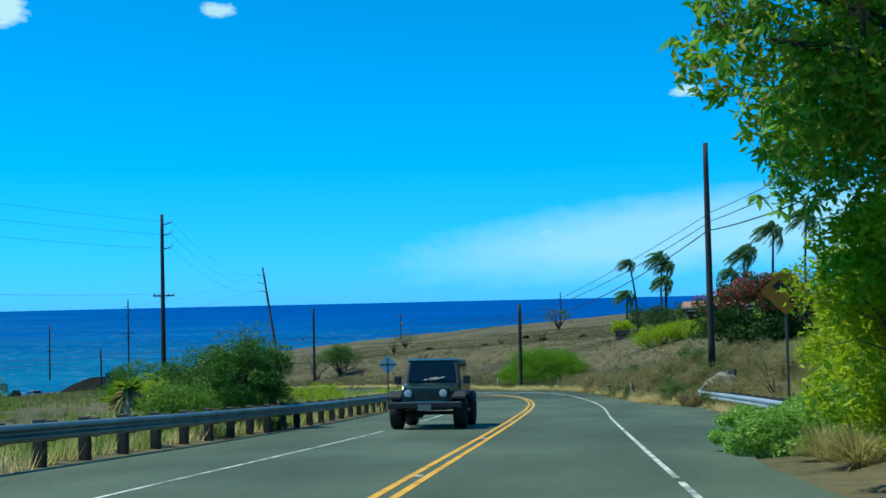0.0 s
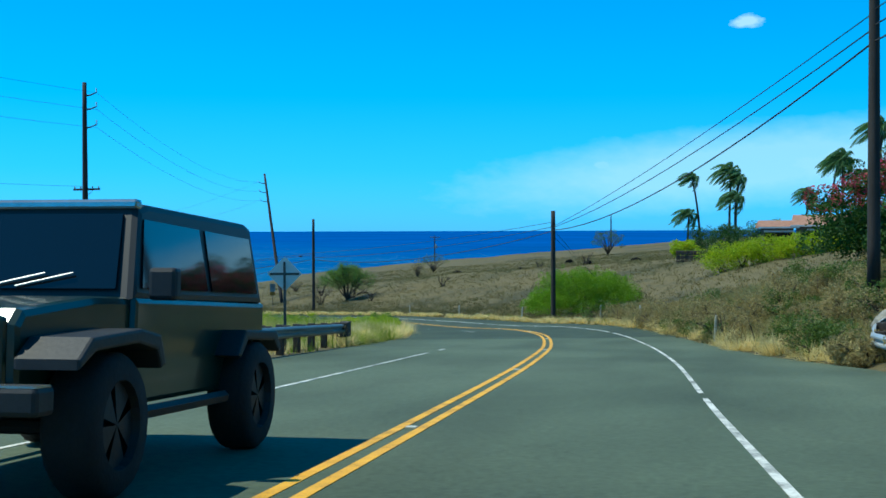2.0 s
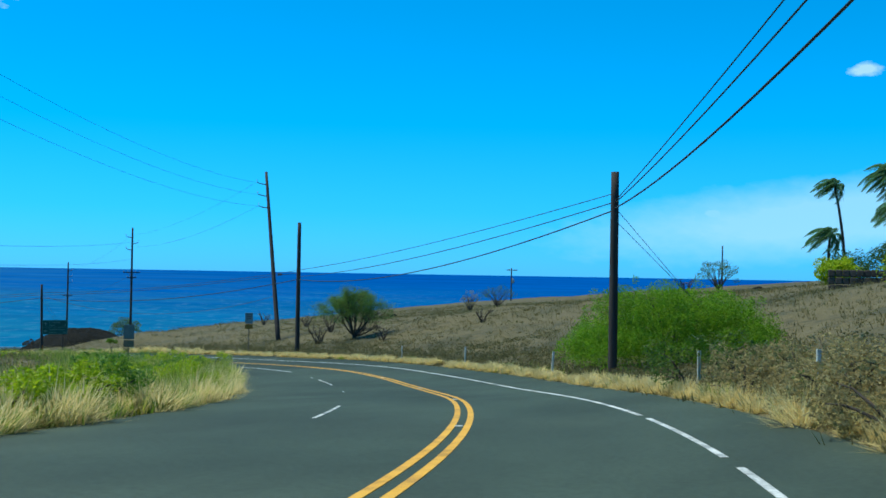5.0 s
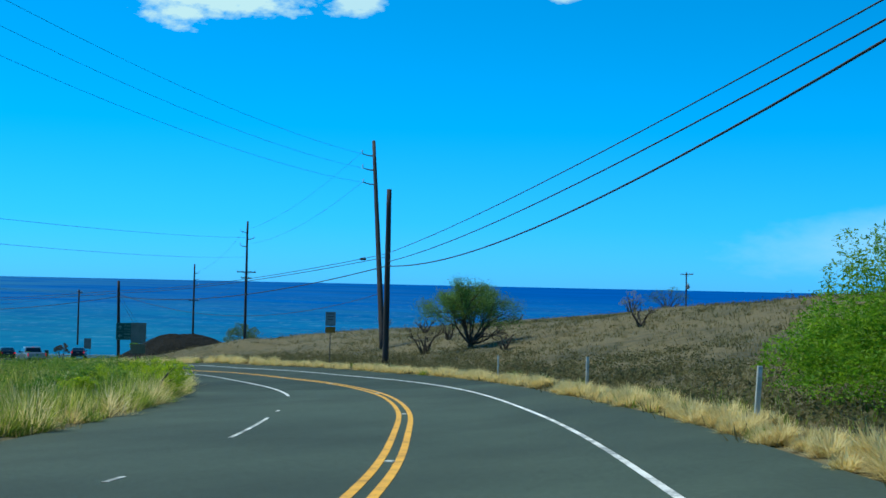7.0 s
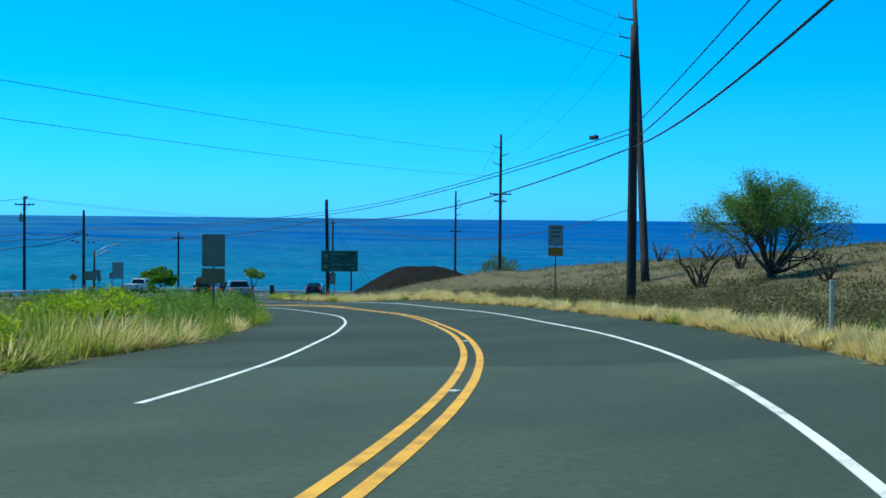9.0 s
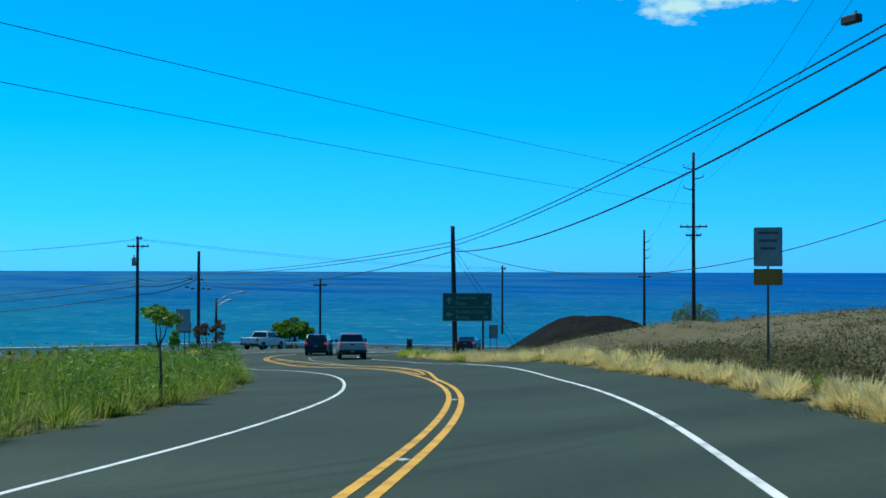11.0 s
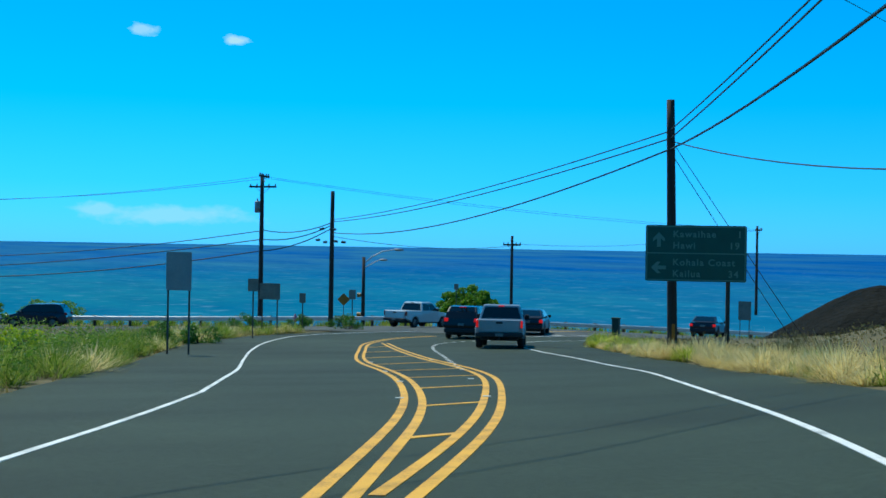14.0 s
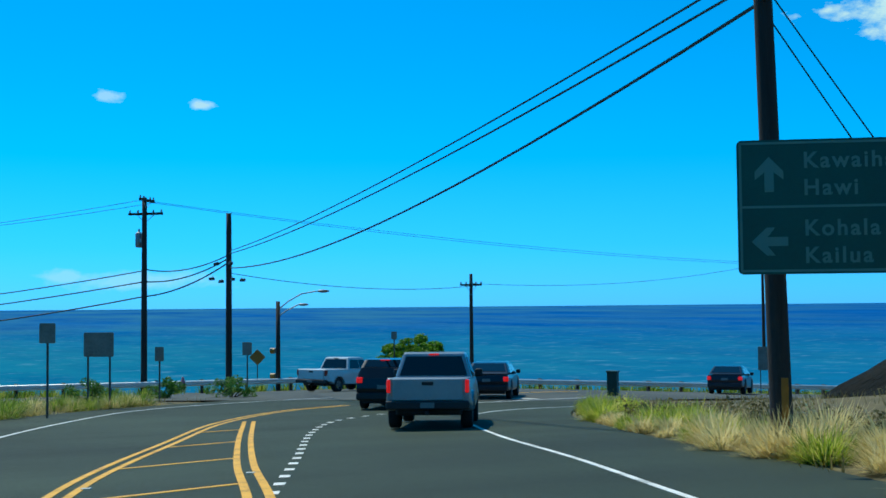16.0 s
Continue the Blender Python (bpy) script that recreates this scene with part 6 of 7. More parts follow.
def thorn_tree(x, y, height, radius, label, n, z=None, mat=None, leaf=0.16, lumps=34):
    """A spreading tree with several trunks from one base and a thin dome of leaves."""
    blobs = []
    for k in range(lumps):
        a, r = k * 2.39996, math.sqrt((k + 0.5) / lumps)
        top = height * (0.94 - 0.36 * r * r)
        low = height * (0.44 - 0.14 * r)
        q = RNG.random() ** 0.6
        u = radius * 0.17 * (0.6 + 0.8 * RNG.random())
        blobs.append((radius * 0.92 * r * math.cos(a), radius * 0.92 * r * math.sin(a), low + (top - low) * q, u, u, u * 0.7))
    ends = [(radius * 0.8 * math.cos(a), radius * 0.8 * math.sin(a), height * (0.5 + 0.14 * RNG.random())) for a in np.linspace(0, math.tau, 10)[:-1]] + [(radius * 0.4 * math.cos(a), radius * 0.4 * math.sin(a), height * (0.68 + 0.1 * RNG.random())) for a in np.linspace(0.4, math.tau + 0.4, 6)[:-1]]
    return tree("thorn_tree", x, y, label, 0.25, ends, np.array(blobs), n, leaf, mat or LEAF_OLIVE, 0.4, 0.1, min(0.15, 0.025 * height), "thorn trees", z)


def branching_tree(x, y, height, radius, label, n, mat, leaf):
    """A wide tree of many forked limbs from one short trunk, leafy sprays at the twigs, thicker towards the top."""
    z = gz(x, y) - 0.05
    t = empty("thorn_tree", pose(x, y, z), label, "tree", "thorn trees")
    bm = bmesh.new()
    tube(bm, [(0, 0, -0.3), (0.05, 0.02, 0.3), (0, 0, 0.6)], [0.26, 0.2, 0.18], 9)
    sprays = []

    def grow(p, d, length, r, level):
        bend = Vector(RNG.normal(size=3).tolist()) * 0.16
        q = p + d * length * 0.5 + bend * length * 0.3
        e = p + (d + Vector((0, 0, 0.08))).normalized() * length + bend * length * 0.5
        tube(bm, [p, q, e], [r, r * 0.8, r * 0.55], 5)
        if level == 3:
            sprays.append(tuple(e))
            sprays.append(tuple(q))
            return
        for k in range(3 if level else 4):
            start = q.lerp(e, 0.25 + 0.75 * RNG.random()) if k else e
            turn = Vector(RNG.normal(size=3).tolist()) * 0.62 + Vector((0, 0, 0.12))
            grow(start, (d + turn).normalized(), length * (0.52 + 0.22 * RNG.random()), max(0.009, r * 0.5), level + 1)

    for k in range(12):
        a = k * 2.39996
        rise = 0.35 + 1.5 * ((k * 5) % 12) / 11
        reach = (0.85 + 0.3 * RNG.random())
        d = Vector((math.cos(a), math.sin(a), rise)).normalized()
        span = reach / math.sqrt((d.x ** 2 + d.y ** 2) / radius ** 2 + (d.z / height) ** 2)
        grow(Vector((0, 0, 0.35)), d, span * 0.42, 0.1, 0)
    part("trunk", bm, BARK, t, "dark grey-brown forked limbs")
    sprays = np.array(sprays)
    sprays = sprays[sprays[:, 2] > 0.26 * height]
    weight = 0.12 + np.clip(sprays[:, 2] / height - 0.28, 0, 1) ** 1.1
    pick = RNG.choice(len(sprays), n, p=weight / weight.sum())
    v, f = leaf_quads(sprays[pick] + RNG.normal(size=(n, 3)) * np.array([0.26, 0.26, 0.18]), leaf, 0.4, 0.1)
    add_mesh("crown", v, f, mat, t)
    return t


def whorled_leaves(points, size):
    """Hanging fans of long leaflets round each point."""
    n, k = len(points), 9
    a = (np.arange(k) / k * math.tau)[None, :] + RNG.random((n, 1)) * math.tau
    tilt = RNG.normal(size=(n, 1, 3)) * 0.35
    d = np.stack([np.cos(a), np.sin(a), -0.55 - 0.4 * RNG.random((n, k))], -1) + tilt
    d /= np.linalg.norm(d, axis=2)[..., None]
    w = np.cross(d, np.array([0.2, 0.1, 1.0]))
    w /= np.linalg.norm(w, axis=2)[..., None] + 1e-9
    s = size * (0.7 + 0.6 * RNG.random((n, k, 1)))
    c = np.asarray(points)[:, None, :]
    v = np.stack([c + d * s * 0.06, c + d * s * 0.5 + w * s * 0.13, c + d * s, c + d * s * 0.5 - w * s * 0.13], 2).reshape(-1, 3)
    return v, np.arange(len(v)).reshape(-1, 4)


def yucca(x, y, stem, label):
    """A pale stem with a head of sword leaves and dead leaves hanging below."""
    t = empty("yucca", pose(x, y, gz(x, y) - 0.04), label, "yucca", "yuccas")
    bm = bmesh.new()
    tube(bm, [(0, 0, -0.1), (0.04, 0, stem * 0.5), (0, 0.03, stem)], [0.075, 0.06, 0.055], 8)
    part("stem", bm, PALE_STEM, t, "pale bare stem", True)
    for low, high, count, mat, name in ((0.1, 1.2, 70, LEAF_FIELD, "leaf_head"), (-1.5, -0.2, 34, LEAF_GREY, "dead_leaf_skirt")):
        a, e = RNG.random(count) * math.tau, low + (high - low) * RNG.random(count)
        d = np.stack([np.cos(a) * np.cos(e), np.sin(a) * np.cos(e), np.sin(e)], -1)
        w = np.stack([-np.sin(a), np.cos(a), 0 * a], -1) * 0.022
        c = np.array([0, 0.03, stem]) - np.array([0, 0, 1]) * (0.12 * RNG.random(count))[:, None]
        L = (0.36 + 0.2 * RNG.random(count))[:, None]
        mid, tip = c + d * L * 0.55, c + d * L - np.array([0, 0, 0.08])
        v = np.stack([c - w * 0.7, c + w * 0.7, mid + w, tip, mid - w], 1).reshape(-1, 3)
        add_mesh(name, v, np.arange(len(v)).reshape(-1, 5), mat, t)
    return t


def bare_tree(x, y, height, label, spread=0.6):
    z = float(ground_z([(x, y)])[0]) - 0.05
    t = empty("bare_tree", pose(x, y, z), label, "tree", "bare trees")
    bm = bmesh.new()
    ends = [(spread * height * math.cos(a) * (0.5 + RNG.random()), spread * height * math.sin(a) * (0.5 + RNG.random()), height * (0.6 + 0.4 * RNG.random())) for a in np.linspace(0, math.tau, 8)[:-1]]
    limbs(bm, (0, 0, -0.1), ends, 0.07, 0.02, wiggle=0.4)
    part("limb", bm, BARK, t, "leafless grey branches")
    v, f = leaf_quads(cloud(np.array([(*e, 0.35, 0.35, 0.3) for e in ends]), 60), 0.1)
    add_mesh("foliage", v, f, LEAF_GREY, t)
    return t


def palm(x, y, head, ground, label, lean=(0, 0), scale=1.0, fronds=19):
    t = empty("palm_tree", pose(x, y, ground), label, "palm tree", "palms")
    h = head - ground
    bm = bmesh.new()
    tube(bm, [(lean[0] * (k / 8 - 1) ** 1 * 1.0 * (1 - k / 8) * -1 * 0 + lean[0] * ((k / 8) ** 2 - 1), lean[1] * ((k / 8) ** 2 - 1), h * k / 8 - (0.3 if k == 0 else 0)) for k in range(9)], [0.2 - 0.09 * k / 8 for k in range(9)], 8)
    part("trunk", bm, BARK, t, "slim ringed palm trunk", True)
    wind = np.array([-0.95, -0.25, 0.0])
    for i in range(fronds):
        a = i * 2.4
        rise = -0.35 + 1.65 * (i + 0.5) / fronds
        start = np.array([math.cos(a) * math.cos(rise), math.sin(a) * math.cos(rise), math.sin(rise)])
        L = (2.5 + 0.8 * RNG.random()) * scale
        sweep = wind * (0.75 + 0.35 * RNG.random()) + np.array([0, 0, -0.7 - 0.6 * RNG.random()])
        mid = [np.array([0, 0, h])]
        for k in range(11):
            s = k / 10
            d = start * (1 - s) ** 1.3 + sweep * s * 1.25
            mid.append(mid[-1] + d / np.linalg.norm(d) * L / 11)
        verts, faces = [], []
        for k in range(1, 12):
            d = mid[k] - mid[k - 1]
            d /= np.linalg.norm(d)
            w = np.cross(d, (0.15, 0.4, 1))
            w /= np.linalg.norm(w) + 1e-9
            for half in (0.0, 0.33, 0.66):
                p = mid[k - 1] * (1 - half) + mid[k] * half
                for side in (-1, 1):
                    ll = 0.85 * scale * math.sin(math.pi * min(0.96, (k - 1 + half + 1.3) / 12.2)) * (0.8 + 0.4 * RNG.random()) + 0.08
                    tip = p + w * side * ll * 0.5 + d * ll * 0.4 - np.array([0, 0, 0.45 * ll]) + wind * 0.3 * ll
                    b = len(verts)
                    verts += [p - d * 0.05 * scale, p + d * 0.07 * scale, tip]
                    faces.append((b, b + 1, b + 2))
            b = len(verts)
            verts += [mid[k - 1] - w * 0.025, mid[k - 1] + w * 0.025, mid[k] + w * 0.015]
            faces.append((b, b + 1, b + 2))
        add_mesh("frond", np.array(verts), np.array(faces), LEAF_PALM, t)
    return t


PALE_STEM = mottled("pale_dry_stem", [(0.28, 0.25, 0.18), (0.42, 0.38, 0.29)], 4, 30, 0.9, bump=0.4)
LEAF_PALM = leafy("palm_leaves", [(0.05, 0.13, 0.05), (0.10, 0.22, 0.085), (0.19, 0.32, 0.13)], 0.45, 0.4)


def gz(x, y):
    return float(ground_z([(x, y)])[0])


# trees and bushes beside the first stretch
tx, ty = 5.1, 15.4
tz = gz(tx, ty)
big = sub_blobs((-1.0, 0.0, 4.6 - tz), (3.3, 3.4, 3.8), 90, 0.75)
tips = np.array([(0.35, 13.6, 2.6), (0.5, 13.7, 3.4), (0.9, 14.0, 2.9), (1.0, 14.2, 2.0), (1.3, 14.4, 1.4), (0.9, 14.0, 4.2), (0.7, 14.6, 3.8), (1.5, 14.6, 3.2), (1.6, 14.3, 2.4), (1.8, 14.8, 1.7), (2.2, 15.0, 1.0), (2.4, 14.6, 2.2), (2.0, 15.4, 4.0), (3.0, 14.6, 1.4), (3.2, 15.2, 2.6), (2.6, 15.0, 3.3)]) - np.array([tx, ty, tz])
inner = np.array([(1.35 + 0.42 * (k % 5) + 0.12 * (k % 2), 15.6 + 0.35 * (k % 3), 0.75 + 0.36 * (k // 5)) for k in range(15, 30)]) - np.array([tx, ty, tz])
big = np.vstack([big, np.c_[tips, np.full((len(tips), 3), 0.5)], np.c_[inner, np.full((len(inner), 3), 0.48)]])
roadside = tree("broadleaf_tree", tx, ty, "large leafy roadside tree with drooping broad leaves", 1.6, [tuple(b[:3]) for b in big[::4]], big, 80000, 0.125, LEAF_TREE, 0.36, 0.6, 0.2, "roadside trees", tz)
fans = np.vstack([np.repeat(tips, 8, axis=0) + RNG.normal(size=(len(tips) * 8, 3)) * 0.26, cloud(big, 180, 0.9)])
v, f = whorled_leaves(fans, 0.25)
add_mesh("outer_foliage", v, f, LEAF_FAN, roadside, "long dark green drooping leaf fans")
v, f = leaf_quads(cloud(np.c_[cloud(big, 60, 0.98), np.full((60, 3), 0.12)], 2400), 0.09)
add_mesh("dry_blossom", v, f, LEAF_POD, roadside, "pinkish-brown dry seed clusters")
for x, y, r, n in ((3.4, 18.4, (1.7, 1.8, 2.0), 6000), (4.2, 22.5, (1.7, 2.0, 1.9), 4400), (2.7, 14.8, (1.2, 1.2, 2.1), 6500), (4.6, 27, (1.4, 2.0, 1.6), 2600), (6.8, 31, (2.0, 3.0, 1.9), 2600), (6.5, 37, (2.0, 2.5, 1.5), 1800), (5.5, 44, (1.6, 2.5, 1.1), 1300)):
    bush(x, y, "dense yellow-green roadside shrub with small leaves", r, n * 4, 0.085, LEAF_LIME, 50, 0.36, "shrub", 0.25, "roadside shrubs")
for x, y, r, n in ((2.9, 18.6, (0.7, 1.0, 0.7), 1700), (1.35, 21.6, (0.75, 0.9, 0.5), 2000), (1.2, 23.3, (0.9, 1.3, 0.5), 2400), (1.9, 26.4, (0.9, 1.5, 0.55), 2100), (2.6, 29.5, (0.9, 1.5, 0.5), 1500), (2.6, 22, (0.8, 1.3, 0.75), 1800)):
    v, f = leaf_quads(cloud(sub_blobs((0, 0, r[2] * 0.75), (r[0], r[1], r[2] * 0.8), 26, 0.5 * min(r)), n * 4), 0.06, 0.55)
    weeds = add_mesh("weed_patch", v, f, LEAF_WEED)
    weeds.matrix_world = pose(x, y, gz(x, y) - 0.05)
    tagged(weeds, "low green weeds spilling onto the asphalt edge", "weeds", "low weeds", "stuff")
# the flowering mound of shrub, the hedge and the garden trees
bx = sub_blobs((0, 0, 2.75), (4.4, 3.4, 2.5), 80, 0.8)
bx = np.vstack([bx, sub_blobs((0.5, 0, 1.2), (4.6, 3.4, 1.1), 30, 0.8)])
bg = tree("flowering_shrub", 4.5, 86.2, "huge green shrub covered with pink-red blossom", 0, [tuple(b[:3]) for b in bx[:9]], bx, 36000, 0.17, LEAF_DARK, 0.5, 0, 0.1, "garden shrubs", -3.75)
top = bx[:80][(bx[:80, 2] + 0.25 * RNG.normal(size=80) > 2.5)]
v, f = leaf_quads(cloud(np.c_[top[::2, :2], top[::2, 2] + 0.1, top[::2, 3:] * 1.1], 8500, 0.9), 0.15)
add_mesh("blossom", v, f, FLOWER, bg, "pink-red blossom")
for i in range(8):
    x, y = -4.2 + i * 1.65, 128 - i * 0.9
    bush(x, y, "clipped yellow-green hedge bush in bright sun", (1.5, 1.3, 1.38 + 0.06 * (i % 3) - 0.09 * i), 4600, 0.13, LEAF_LIME, 26, 0.55, "hedge_bush", 0, "garden hedge")
for x, y, r, mat in ((-8.0, 201, (2.4, 2, 2.0), LEAF_DARK), (-4.5, 176, (2.6, 2, 2.2), LEAF_DARK), (-2.5, 180, (2.5, 2, 2.4), LEAF_DARK), (1.0, 190, (2.5, 2, 2.2), LEAF_GREEN), (-8.6, 160, (1.5, 1.3, 1.0), LEAF_LIME), (12, 178, (2.5, 2, 2.2), LEAF_GREEN), (9.5, 140, (3, 3, 2.6), LEAF_GREEN), (13, 128, (3, 3, 3.0), LEAF_DARK)):
    bush(x, y, "dense green garden shrub beside the house", r, 5000, 0.18, mat, 30, 0.5, "garden_shrub", 0.3, "garden shrubs", max(gz(x, y), -5.2))
for x, y, head, lean, sc in ((-9.6, 207.7, 5.6, (-1.2, 0), 0.95), (-4.0, 198.1, 6.0, (0.3, 0), 1.25), (-3.0, 197.0, 4.9, (0.5, 0), 1.05), (-10.0, 207.3, 0.2, (0.2, 0), 1.1), (-3.4, 194, 2.3, (0.1, 0), 1.15), (8.5, 242, 4.0, (0.8, 0), 1.3), (10.0, 201, 7.0, (1.2, 0), 1.15), (10.1, 148.8, 7.6, (0.3, 0), 1.15), (15.8, 168.9, 10.2, (0.5, 0), 1.3), (6.6, 147, 4.6, (0.2, 0), 1.0)):
    palm(x, y, head, gz(x, y), "coconut palm with fronds swept sideways by wind", lean, sc)
# beside the bend: one broad feathery mass behind the pole
eb = [(0.0, 0.0, 1.3, 3.3, 2.7, 1.3), (-2.6, 0.0, 1.0, 1.9, 2.0, 1.0), (2.6, 0.3, 1.4, 2.1, 2.2, 1.5), (0.3, 0.2, 2.2, 2.6, 2.2, 0.9)]
for k in range(190):
    a, r = k * 2.39996, math.sqrt((k + 0.5) / 190)
    hgt = 3.5 * math.sqrt(max(0.06, 1 - r ** 2.2))
    u = 0.5 + 0.3 * RNG.random()
    eb.append((4.5 * r * math.cos(a) + 0.2, 3.6 * r * math.sin(a), 0.25 + (hgt - 0.4) * (1 - 0.75 * RNG.random() ** 1.6), u, u, u * 0.75))
for k in range(90):                                           # loose sprays that break the outline
    a, t0 = k * 2.39996, 0.25 + 0.75 * RNG.random()
    out = 0.95 + 0.13 * RNG.random()
    u = 0.16 + 0.16 * RNG.random()
    eb.append((4.5 * out * math.cos(a) * math.sin(t0 * 1.57) + 0.2, 3.6 * out * math.sin(a) * math.sin(t0 * 1.57), 0.3 + 3.45 * out * math.cos(t0 * 1.5), u, u, u * 1.1))
eb = np.array(eb)
tree("thorn_bush", -14.6, 122.6, "large feathery light-green thorn bush behind a pole", 0, [tuple(b[:3]) for b in eb[20:30]], eb, 130000, 0.078, LEAF_KIAWE, 0.4, 0, 0.08, "thorn trees")
branching_tree(-50.9, 174.2, 6.5, 3.75, "spreading thorn tree with thin green crown in dry grass", 46000, LEAF_THORN, 0.085)
thorn_tree(-117.2, 238.0, 4.3, 2.7, "low rounded green tree on the skyline", 6500, leaf=0.14, lumps=50)
thorn_tree(-52.2, 213.6, 3.2, 1.3, "small dry tree on the hillside", 700, mat=LEAF_GREY, leaf=0.12)
thorn_tree(-55.7, 237.5, 3.6, 3.0, "dark twiggy tree on the far hillside", 1800, mat=LEAF_OLIVE, leaf=0.12)
thorn_tree(-26.0, 248.0, 5.0, 3.2, "thin pale-green tree on the skyline", 3500, leaf=0.15)
thorn_tree(-153.05, 214.05, 4.0, 2.5, "dense bright green tree behind the guardrail", 24000, z=-18.2, mat=LEAF_GREEN, leaf=0.2, lumps=90)
thorn_tree(-185, 187, 2.6, 3.0, "rounded green tree near the shore", 4000, z=-19.2, mat=LEAF_GREEN, leaf=0.2)
for x, y, h in ((-54.2, 173.5, 2.2), (-46.5, 170.5, 1.2), (-80, 213, 1.6), (-58.5, 186, 1.9), (-66, 196, 1.4), (-70, 225, 1.6), (-38, 172, 1.3), (-20, 168, 1.5), (-30, 196, 1.2)):
    bare_tree(x, y, h, "leafless dry shrub in the dead grass")
seeds = np.array([(0.62 * math.sin(k * 2.39996) * (0.4 + 0.05 * k), 0.35 * math.cos(k * 2.39996), 2.0 - 0.035 * k - 0.06 * (k % 3), 0.13, 0.13, 0.09) for k in range(13)])
tree("young_tree", -78.2, 163.3, "spindly young tree with brown seed clusters in roadside weeds", 0.5, [tuple(q[:3]) for q in seeds[::2]], seeds, 900, 0.085, LEAF_SEED, 0.5, 0, 0.03, "young trees")
leafy_top = np.array([(0.0, 0.0, 1.62, 0.24, 0.22, 0.22), (0.16, 0.05, 1.42, 0.17, 0.17, 0.16), (-0.15, 0.0, 1.4, 0.17, 0.17, 0.15), (0.05, 0.0, 1.85, 0.14, 0.14, 0.13)])
tree("young_tree", -88.95, 167.45, "slender sapling with a round bright green top in weeds", 1.2, [tuple(q[:3]) for q in leafy_top], leafy_top, 800, 0.1, LEAF_KIAWE, 0.45, 0.2, 0.025, "young trees")
tree("young_tree", -63.2, 154.0, "slender young tree with a tuft of green leaves", 1.3, [(0.35, 0.1, 1.75), (-0.35, 0.2, 1.75), (0.05, -0.2, 1.95)], np.array([(0.3, 0.1, 1.8, 0.25, 0.25, 0.16), (-0.3, 0.2, 1.8, 0.27, 0.25, 0.16), (0.0, -0.1, 1.95, 0.3, 0.3, 0.14)]), 620, 0.11, LEAF_FIELD, 0.4, 0.2, 0.03, "young trees")
thorn_tree(-150.4, 176.9, 2.6, 1.3, "small green tree behind the guardrail", 1800, mat=LEAF_GREEN, leaf=0.16, lumps=24)
for x, y, r, n, m in ((-13.9, 37.0, (1.4, 1.6, 1.75), 13000, LEAF_SHRUB), (-13.8, 36.8, (1.2, 1.4, 2.1), 1500, LEAF_SHRUB), (-13.4, 30.5, (1.0, 1.5, 0.75), 2400, LEAF_FIELD), (-15.7, 37.4, (1.4, 1.5, 1.45), 8000, LEAF_SHRUB), (-18.0, 41, (1.5, 1.8, 1.0), 2600, LEAF_LIME), (-22, 46.5, (1.5, 1.6, 1.35), 4600, LEAF_SHRUB), (-24, 52, (2.2, 2.2, 0.7), 1600, LEAF_LIME), (-27, 42, (2.0, 2.0, 1.0), 1500, LEAF_KIAWE), (-17, 55, (1.3, 1.8, 0.7), 1600, LEAF_LIME)):
    bush(x, y, "feathery green shrub behind the guardrail", r, n * 3, 0.075, m, 60, 0.3, "shrub", 0.3, "field shrubs", aspect=0.35)
for x, y in ((-34, 92), (-40, 84), (-29, 84), (-25, 78), (-46, 118), (-60, 130), (-88.6, 165.6), (-99, 170.5), (-92, 166.5), (-135, 192.5), (-133.5, 195), (-137, 190), (-113.5, 178.3), (-117, 181)):
    bush(x, y, "low green weedy bush in the roadside field", (1.0, 1.1, 0.55), 2600, 0.08, LEAF_SHRUB if x < -110 else LEAF_LIME, 16, 0.45, "weedy_bush", 0.1, "field shrubs")
yucca(-12.6, 25.9, 1.4, "yucca with sword leaves on a pale stem behind the guardrail")
yucca(-13.4, 27.2, 1.15, "yucca with sword leaves on a pale stem behind the guardrail")
# scrub on the bank
for i in range(120):
    s, d = 50 + 50 * RNG.random(), 0.55 + 6.0 * RNG.random() ** 1.6
    x, y = beside(s, float(np.interp(s, [50, 54, 62, 75, 95], [5.6, 5.4, 4.0, 3.3, 3.1])) + d)
    dry = RNG.random() < 0.72
    k = 0.55 + 0.6 * RNG.random()
    bush(x, y, "dry grey-brown scrub on the roadside bank" if dry else "olive-green scrub on the roadside bank", (1.05 * k, 1.05 * k, 0.72 * k), 2300, 0.064, LEAF_GREY if dry else LEAF_OLIVE, 12, 0.5, "scrub_bush", 0.05, "bank scrub")


# ---------- grass ----------
def tufts(name, at, blades, height, radius, mat, label, width=0.018, lean=0.45):
    """Clumps of grass blades at places; one object of countless blades."""
    at = np.asarray(at, float)
    n = len(at) * blades
    k = np.repeat(np.arange(len(at)), blades)
    h = (height if np.ndim(height) == 0 else np.asarray(height)[k]) * (0.55 + 0.6 * RNG.random(n))
    a = RNG.random(n) * math.tau
    r = radius * np.sqrt(RNG.random(n))
    base = np.c_[at[k, 0] + r * np.cos(a), at[k, 1] + r * np.sin(a), at[k, 2] - 0.03]
    out = np.c_[np.cos(a), np.sin(a)] * (lean * (0.3 + 0.7 * r / radius))[:, None] + RNG.normal(size=(n, 2)) * 0.16
    tip = base + np.c_[out * h[:, None], h]
    w = np.c_[-np.sin(a), np.cos(a), np.zeros(n)] * (1.3 * width * (0.6 + 0.8 * RNG.random(n)))[:, None]
    v = np.stack([base - w, base + w, tip], 1).reshape(-1, 3)
    return tagged(add_mesh(name, v, np.arange(3 * n).reshape(-1, 3), mat), label, "grass", kind="stuff")


